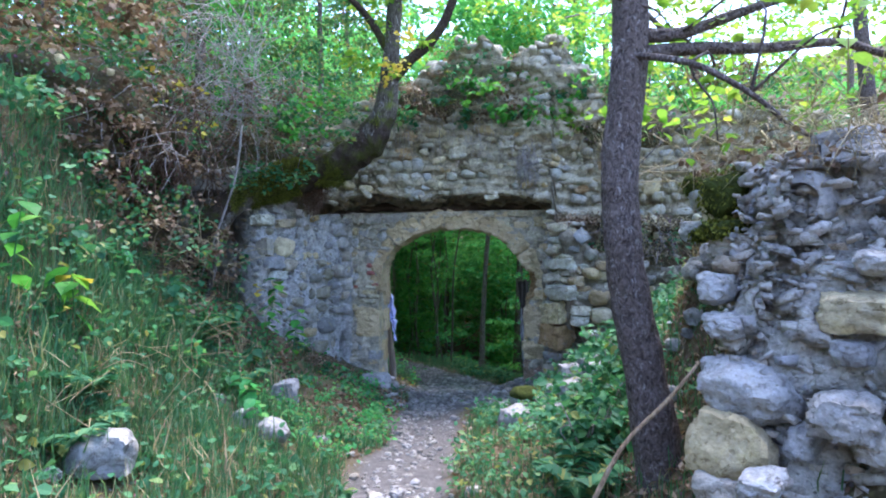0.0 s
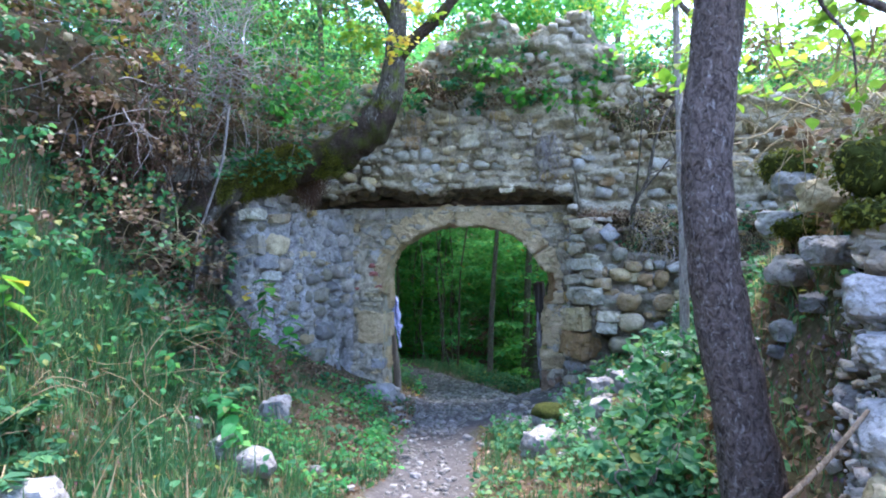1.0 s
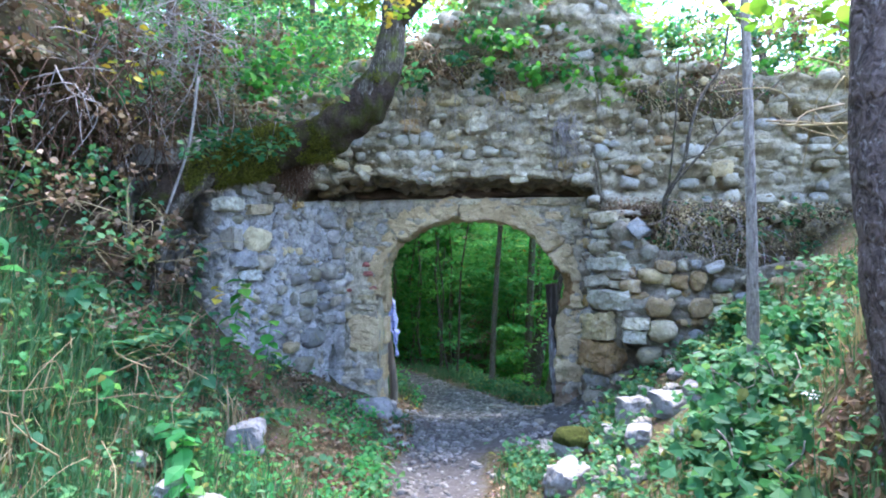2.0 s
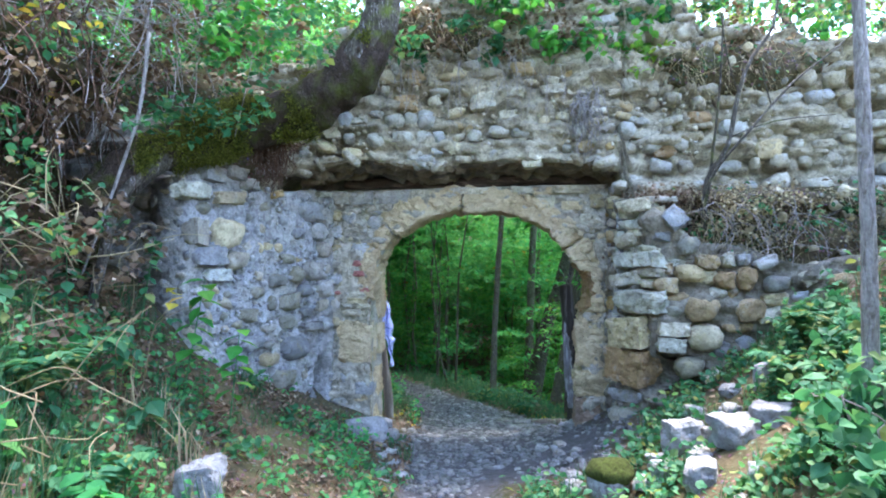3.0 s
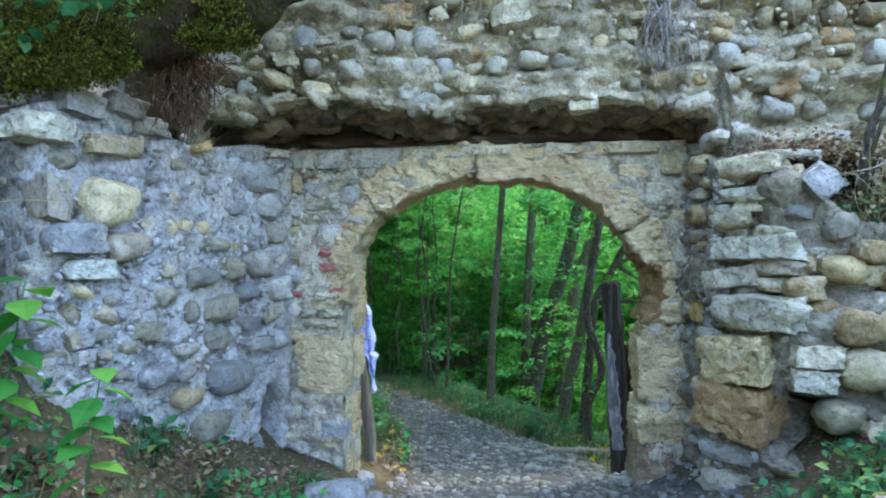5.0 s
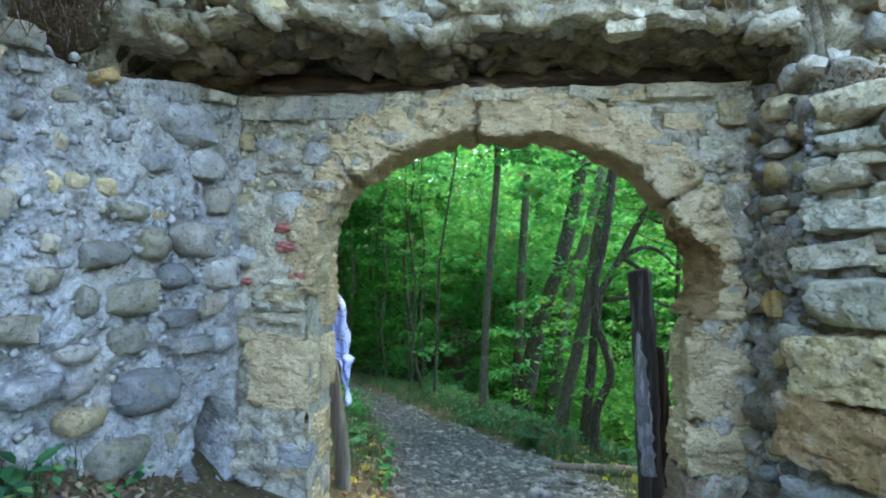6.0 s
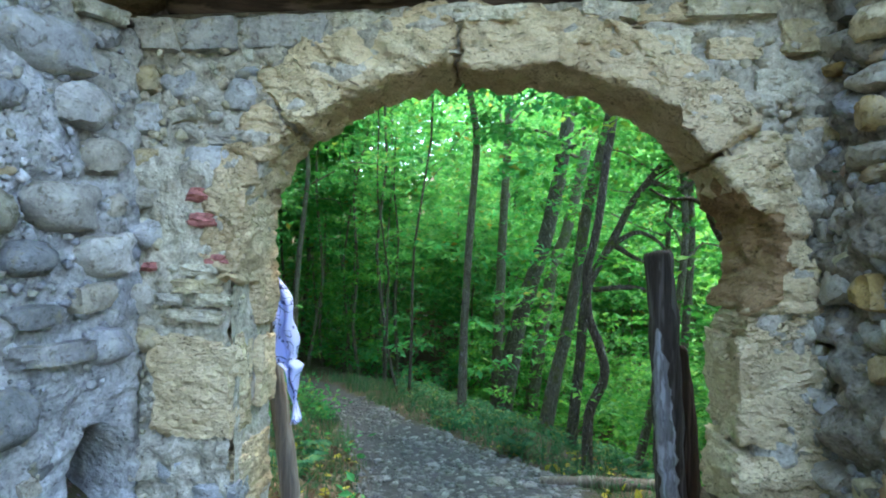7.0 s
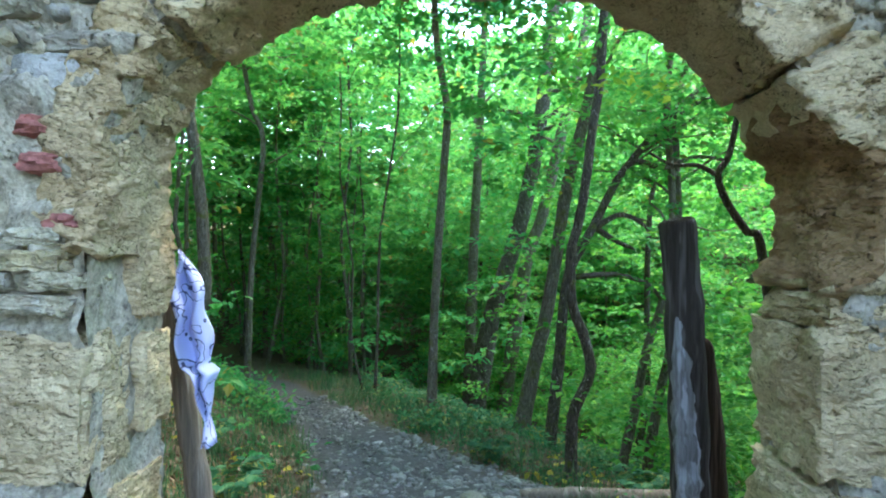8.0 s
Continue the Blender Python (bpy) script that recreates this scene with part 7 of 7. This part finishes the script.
laid(wall_gate, gate_line, [(1.0, 2.19, 0.25, 0.11), (1.9, 2.13, 0.26, 0.1), (2.28, 2.08, 0.19, 0.11), (2.3, 2.21, 0.3, 0.08), (2.8, 2.1, 0.16, 0.14), (2.55, 2.05, 0.22, 0.09), (2.75, 1.9, 0.25, 0.12), (2.9, 1.72, 0.2, 0.1)], (pales, tuffs), 0.2, "", gate_taken, "slab")
laid(wall_gate, gate_line, [(0.66, 2.17, 0.38, 0.15), (0.4, 1.71, 0.17, 0.06), (2.95, 1.5, 0.14, 0.11), (0.36, 0.12, 0.2, 0.13)], (greys,), 0.22, "", gate_taken, "slab")
laid(wall_gate, gate_line, [(2.53, 2.215, 0.38, 0.08), (1.55, 2.215, 0.3, 0.06), (2.05, 2.22, 0.24, 0.06)], (pales,), 0.4, "", gate_taken, "slab")
laid(wall_gate, gate_line, [(0.18, 1.95, 0.15, 0.13), (0.46, 1.9, 0.17, 0.13), (0.16, 0.23, 0.15, 0.13), (0.08, -0.03, 0.17, 0.1), (0.3, 1.62, 0.22, 0.16)], (rounds,), 0.24, "", gate_taken)
course(wall_gate, gate_line, 0.0, 3.04, -0.5, 2.12, (0.06, 0.18), (0.05, 0.11), (cobbles, cobbles_warm, creams, slabs), 0.2, 0.025, skip=0.25, tilt=0.25, keep=free_of(gate_taken, lambda s, z: outside_arch(s, z, 0.28) and not (s < 0.5 and 0.35 < z < 1.5), 0.03))

bits(wall_gate, gate_line, 0.0, 3.04, -0.5, 2.1, 1900, (0.015, 0.06), "mortar_lumps", "small stones pressed into the mortar", keep=lambda s, z: outside_arch(s, z, 0.27))

# the thick wall's end and the low wall
pier_line, terrace_line = Line(PIER[:2]), Line(PIER[1:])
browns = mesh_set("stone", BLOCKS, mat_brown_rock)
flints = mesh_set("slab", SLABS[:3], mat_white_rock)
ochres = mesh_set("cobble", COBBLES, mat_brown_rock)
course(wall_pier, pier_line, 0.02, 0.62, -0.3, 2.15, (0.08, 0.24), (0.07, 0.16), (rounds, cobbles, slabs_grey, cobbles_warm), 0.4, 0.01, skip=0.06, tilt=0.25, jitter=0.025)
face_taken = []
laid(wall_terrace, terrace_line, [(0.22, 1.96, 0.42, 0.13), (0.24, 1.8, 0.44, 0.09), (0.12, 1.66, 0.26, 0.12), (0.24, 1.49, 0.5, 0.14), (0.1, 1.32, 0.33, 0.12), (0.26, 1.13, 0.56, 0.2), (0.56, 0.91, 0.27, 0.13), (0.54, 0.78, 0.24, 0.13)], (creams, slabs), 0.55, "", face_taken)
laid(wall_terrace, terrace_line, [(0.46, 1.69, 0.14, 0.08), (0.69, 1.39, 0.26, 0.15), (0.67, 1.61, 0.19, 0.14), (0.8, 0.85, 0.27, 0.21), (0.67, 0.6, 0.24, 0.17), (0.9, 1.22, 0.14, 0.08), (1.35, 1.3, 0.2, 0.14), (1.5, 1.05, 0.22, 0.16)], (olives, cobbles_warm), 0.5, "", face_taken)
laid(wall_terrace, terrace_line, [(0.49, 1.28, 0.2, 0.14), (0.77, 1.09, 0.28, 0.21), (1.14, 1.08, 0.23, 0.18), (0.95, 1.33, 0.16, 0.14), (1.12, 1.34, 0.16, 0.18), (0.51, 1.42, 0.07, 0.1)], (ochres,), 0.52, "ochre-brown river cobble", face_taken)
laid(wall_terrace, terrace_line, [(0.56, 1.84, 0.19, 0.17)], (flints,), 0.6, "white angular stone tilted in the wall", face_taken, turn=0.8)
laid(wall_terrace, terrace_line, [(0.14, 0.86, 0.42, 0.26)], (pales,), 0.5, "large pale weathered block", face_taken)
laid(wall_terrace, terrace_line, [(0.1, 0.56, 0.46, 0.3)], (browns,), 0.42, "large brown undercut block", face_taken)
laid(wall_terrace, terrace_line, [(0.06, 0.28, 0.36, 0.12), (0.1, 0.08, 0.4, 0.22)], (slabs_grey,), 0.3, "", face_taken)
course(wall_terrace, terrace_line, 0.0, 0.55, 0.95, 2.0, (0.12, 0.34), (0.05, 0.1), (creams, slabs, creams, slabs_grey), 0.34, 0.006, tilt=0.1, keep=free_of(face_taken, None, 0.015))
course(wall_terrace, terrace_line, 0.45, 3.4, 0.2, 1.9, (0.1, 0.26), (0.08, 0.17), (olives, cobbles_warm, creams, cobbles, ochres), 0.42, 0.004, skip=0.08, tilt=0.25, jitter=0.035, keep=free_of(face_taken, lambda s, z: not (s < 0.7 and z < 0.75) and z < terrace_top(s) - 0.03, 0.02))

# upper wall: nearest stretch stone by stone, the rest as one mass
upper_line = Line(UPPER)
pebbles = mesh_set("cobble", [COBBLES[k] for k in (0, 2, 4, 6, 8)], mat_cobble_pale)
upper_taken = []
laid(wall_upper, upper_line, [(0.67, 2.45, 0.24, 0.19), (0.67, 2.71, 0.23, 0.17), (0.6, 2.86, 0.18, 0.11), (0.78, 2.85, 0.14, 0.14), (1.25, 2.87, 0.15, 0.14), (1.06, 2.86, 0.18, 0.14), (1.74, 2.87, 0.2, 0.15), (1.89, 2.88, 0.13, 0.14), (2.04, 2.89, 0.17, 0.2), (1.55, 2.68, 0.17, 0.15), (1.81, 2.69, 0.22, 0.15), (2.02, 2.69, 0.17, 0.18), (2.17, 2.71, 0.13, 0.15), (1.93, 2.54, 0.17, 0.14), (2.15, 2.56, 0.13, 0.09), (2.52, 2.72, 0.15, 0.11), (2.77, 2.75, 0.2, 0.11), (3.0, 2.74, 0.25, 0.13), (3.97, 2.71, 0.15, 0.16)], (pebbles,), 0.44, "", upper_taken)
laid(wall_upper, upper_line, [(1.63, 3.31, 0.18, 0.14), (1.83, 3.04, 0.26, 0.16), (3.52, 2.73, 0.17, 0.15), (2.3, 3.35, 0.34, 0.13), (1.95, 3.3, 0.3, 0.16), (2.65, 3.34, 0.3, 0.14), (3.0, 3.36, 0.26, 0.13), (4.31, 2.5, 0.23, 0.12), (4.9, 2.7, 0.22, 0.16), (5.2, 2.5, 0.24, 0.18), (4.61, 2.81, 0.22, 0.12)], (cobbles_warm, ochres, pebbles), 0.36, "", upper_taken)
laid(wall_upper, upper_line, [(2.62, 3.04, 0.26, 0.17), (2.56, 3.16, 0.31, 0.08), (3.1, 2.44, 0.2, 0.12), (3.54, 3.1, 0.24, 0.09), (3.3, 3.12, 0.22, 0.1), (2.9, 3.12, 0.24, 0.1)], (creams,), 0.6, "", upper_taken)
course(wall_upper, upper_line, 0.5, 3.95, 2.5, 3.3, (0.08, 0.24), (0.07, 0.15), (pebbles, cobbles_warm, cobbles_warm, creams), 0.3, 0.03, skip=0.3, tilt=0.25, jitter=0.03, keep=free_of(upper_taken))
bits(wall_upper, upper_line, 0.5, 5.2, 2.48, 3.6, 900, (0.015, 0.05), "mortar_lumps", "small stones pressed into the mortar", out0=-0.04, out1=0.05)
bits(wall_pier, pier_line, 0.0, 0.9, -0.3, 2.0, 500, (0.02, 0.07), "mortar_lumps", "small stones pressed into the mortar")
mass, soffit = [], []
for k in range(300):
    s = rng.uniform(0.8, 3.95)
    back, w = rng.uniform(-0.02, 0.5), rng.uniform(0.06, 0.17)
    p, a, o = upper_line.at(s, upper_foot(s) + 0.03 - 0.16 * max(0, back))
    # stones set back under the lip go to the darker-coloured soffit set
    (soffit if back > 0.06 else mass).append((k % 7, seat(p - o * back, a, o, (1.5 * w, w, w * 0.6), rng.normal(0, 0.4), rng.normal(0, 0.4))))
course(wall_upper, upper_line, 0.3, 7.6, 3.32, 4.5, (0.12, 0.34), (0.09, 0.2), (cobbles,), 0.32, 0.03, skip=0.3, keep=lambda s, z: z < upper_top(s) - 0.02, loose=mass)
course(wall_upper, upper_line, 3.95, 7.6, 2.1, 3.3, (0.1, 0.26), (0.08, 0.18), (cobbles,), 0.36, 0.03, skip=0.15, jitter=0.03, loose=mass)
for k in range(110):
    s = rng.uniform(1.0, 5.0)
    p, a, o = upper_line.at(s, upper_top(s) + rng.uniform(-0.08, 0.06))
    w = rng.uniform(0.1, 0.27)
    mass.append((1 + 5 * (k % 2) + k % 3, seat(p - o * rng.uniform(-0.05, 0.7), a, o, (w, w, w * 0.5), rng.normal(0, 0.3), rng.normal(0, 0.3))))
# the overhang's shade is put into this brown, darker than the lip stones
loose_stones("soffit_stones", BITS, soffit, stone_material("shade_brown_stones", [(0.0, (0.14, 0.1, 0.055)), (0.5, (0.19, 0.15, 0.1)), (1.0, (0.09, 0.075, 0.06))], by_island=True, lichen_amount=0.0, crust=0.1), "brown stones under the overhang, darkened in colour for its shade", parent=wall_upper)
mat_mass = stone_material("old_wall_stones", [(0.0, (0.27, 0.23, 0.15)), (0.3, (0.38, 0.34, 0.26)), (0.55, (0.24, 0.19, 0.11)), (0.75, (0.30, 0.29, 0.26)), (1.0, (0.40, 0.35, 0.24))], by_island=True)
loose_stones("upper_stones", LOOSE, mass, mat_mass, "weathered cobbles of the ruined wall top", parent=wall_upper)
mass = []
left_line = Line([(-5.2, 7.7), (-3.6, 8.0), (-2.3, 7.9)])
course(wall_left, left_line, 0.3, 2.9, 1.2, 2.7, (0.18, 0.36), (0.14, 0.24), (cobbles,), 0.4, 0.03, skip=0.1, loose=mass)
mat_grey_mass = stone_material("grey_wall_stones", GREY_STONES, by_island=True)
loose_stones("buried_stones", LOOSE, mass, mat_grey_mass, "grey stones of the buried masonry", parent=wall_left)

# collapsing rubble wall beside the camera's way
rubble_line = Line(RUBBLE, 0.36, 0.0, 1.98)
course(wall_rubble, rubble_line, 0.1, 3.8, 0.35, 1.9, (0.07, 0.22), (0.05, 0.1), (slabs_grey, slabs, slabs_grey, cobbles), 0.18, 0.03, skip=0.3, tilt=0.45, jitter=0.03, keep=lambda s, z: s < 1.75 or rng.random() < 0.16)
chips = []
for k in range(4800):
    s, z = rng.uniform(0.2, 4.4), rng.uniform(0.3, 1.98)
    p, a, o = rubble_line.at(s, z)
    w = 0.012 + 0.075 * rng.random() ** 2.6
    chips.append((k % 6, seat(p + o * rng.uniform(-0.02, 0.06), a, o, (w * 1.6, w * 0.8, w * rng.uniform(0.3, 0.7)), rng.normal(0, 0.4), rng.normal(0, 0.3))))
bits(wall_rubble, rubble_line, 0.1, 4.4, 0.3, 1.9, 1500, (0.012, 0.045), "mortar_crumbs", "crumbs of broken mortar", out0=-0.03, out1=0.03)
mat_chips = stone_material("rubble_chips", [(0.0, (0.30, 0.28, 0.26)), (0.3, (0.38, 0.35, 0.31)), (0.6, (0.26, 0.25, 0.25)), (0.85, (0.42, 0.385, 0.34)), (1.0, (0.33, 0.25, 0.17))], by_island=True)
loose_stones("stone_chips", CHIPS, chips, mat_chips, "grey stone chips in crumbling mortar", parent=wall_rubble)
boulders = mesh_set("boulder", [box_sphere(14, (0.85, 0.6, 0.5, 0.7, 0.6)[k], 120 + k, 0.22, 0.03, (1, 5, 6, 3, 5)[k]) for k in range(5)], mat_rock)
flats = mesh_set("boulder", [box_sphere(14, 0.28, 130 + k, 0.26, 0.07, 7) for k in range(4)], mat_rock)
tans = mesh_set("boulder", [box_sphere(12, 0.45, 140 + k, 0.24, 0.06, 7) for k in range(3)], mat_cobble_warm)
OUT = Vector((-0.75, -0.66, 0)).normalized()
ALONG = Vector((0.66, -0.75, 0)).normalized()
for x, y, z, w, h, me, label in (
        (1.01, 2.35, 1.07, 0.41, 0.25, boulders[0], "big smooth grey cobble with a white patch"), (0.90, 2.26, 0.87, 0.31, 0.27, tans[0], "tan boulder stained pale"), (0.79, 2.16, 0.74, 0.2, 0.14, boulders[1], ""),
        (1.18, 2.59, 1.62, 0.36, 0.13, flats[0], "flat projecting grey slab"), (1.26, 2.19, 1.53, 0.19, 0.09, flats[1], ""), (1.21, 2.05, 1.39, 0.26, 0.14, tans[1], ""), (0.93, 2.40, 1.31, 0.2, 0.1, flats[2], ""),
        (1.14, 2.0, 1.06, 0.24, 0.17, flats[3], "tan angular block"), (1.19, 2.05, 1.25, 0.14, 0.1, boulders[2], ""), (0.94, 2.5, 1.45, 0.17, 0.15, boulders[3], ""), (1.06, 2.11, 0.93, 0.13, 0.12, boulders[4], ""),
        (1.27, 2.04, 1.56, 0.16, 0.1, boulders[0], ""), (1.14, 2.15, 1.31, 0.13, 0.1, boulders[1], ""), (0.82, 1.96, 0.84, 0.16, 0.1, flats[1], ""), (1.17, 1.9, 0.98, 0.18, 0.13, boulders[3], "")):
    set_stone(wall_rubble, "boulder", me, seat(Vector((x, y, z)) - OUT * (0.02 if label else 0.09), ALONG, OUT, (w, max(0.2, 0.8 * w), h), rng.normal(0, 0.08), rng.normal(0, 0.1)), label)
for x, y, z, w, me in ((1.58, 4.0, 1.75, 0.22, boulders[2]), (1.5, 3.75, 1.5, 0.24, boulders[4]), (1.6, 3.9, 1.95, 0.24, boulders[0]), (1.42, 3.4, 1.6, 0.2, flats[2]), (1.5, 3.5, 1.85, 0.22, tans[2])):
    set_stone(wall_rubble, "boulder", me, seat(Vector((x, y, z)), Vector((0.3, -1, 0)), Vector((-1, -0.3, 0)), (w, w, w * 0.7), rng.normal(0, 0.2), 0))
moss_v, moss_f = box_sphere(9, 0.9, 150, 0.3)
for x, y, z, w, h in ((1.13, 2.69, 1.86, 0.27, 0.22), (1.09, 2.66, 1.70, 0.2, 0.1), (1.6, 3.95, 2.05, 0.3, 0.2), (1.58, 3.85, 1.72, 0.24, 0.1)):
    set_stone(wall_rubble, "moss", mesh_of("moss", moss_v, moss_f, mat_moss), seat(Vector((x, y, z)), ALONG, OUT, (w, 0.25, h)), "dark green moss cushion")
    d = rng.normal(0, 1, (500, 3))
    d = d / np.linalg.norm(d, axis=1)[:, None] * (0.5 + 0.04 * rng.random((500, 1)))
    p = np.array([Vector((x, y, z)) + ALONG * (q[0] * w) + OUT * (q[1] * 0.25) + Vector((0, 0, q[2] * h)) for q in d])
    tufts = part("moss_tufts", leaves(p, 0.022, mat_moss_fur, "moss_tufts", 0.9), wall_rubble, "shaggy olive-green moss")
    tagged(tufts, "shaggy olive-green moss", kind="stuff")


def hollow_stone():
    """A broken hollow stone: a thick curved shell open to the front."""
    n, m = 20, 7
    a = np.linspace(-0.6, 3.5, n)
    prof = [(0.085, -0.09), (0.14, -0.08), (0.155, 0.0), (0.14, 0.1), (0.07, 0.1), (0.07, 0.0), (0.085, -0.09)]
    v = np.array([(r * math.cos(t) * 1.0, d, r * math.sin(t) * 0.95) for t in a for r, d in prof])
    v = v * (1 + 0.1 * fbm(v, 9, 2))[:, None]
    faces = grid_faces(n, m)
    faces += [tuple(range(m - 1)), tuple((n - 1) * m + j for j in range(m - 1))[::-1]]
    ob = set_stone(wall_rubble, "hollow_stone", mesh_of("hollow_stone", v, faces, mat_rock), seat(Vector((1.25, 2.36, 1.80)), ALONG, OUT, (0.85, 0.85, 0.85), 0.2), "grey hollow stone broken open")


hollow_stone()
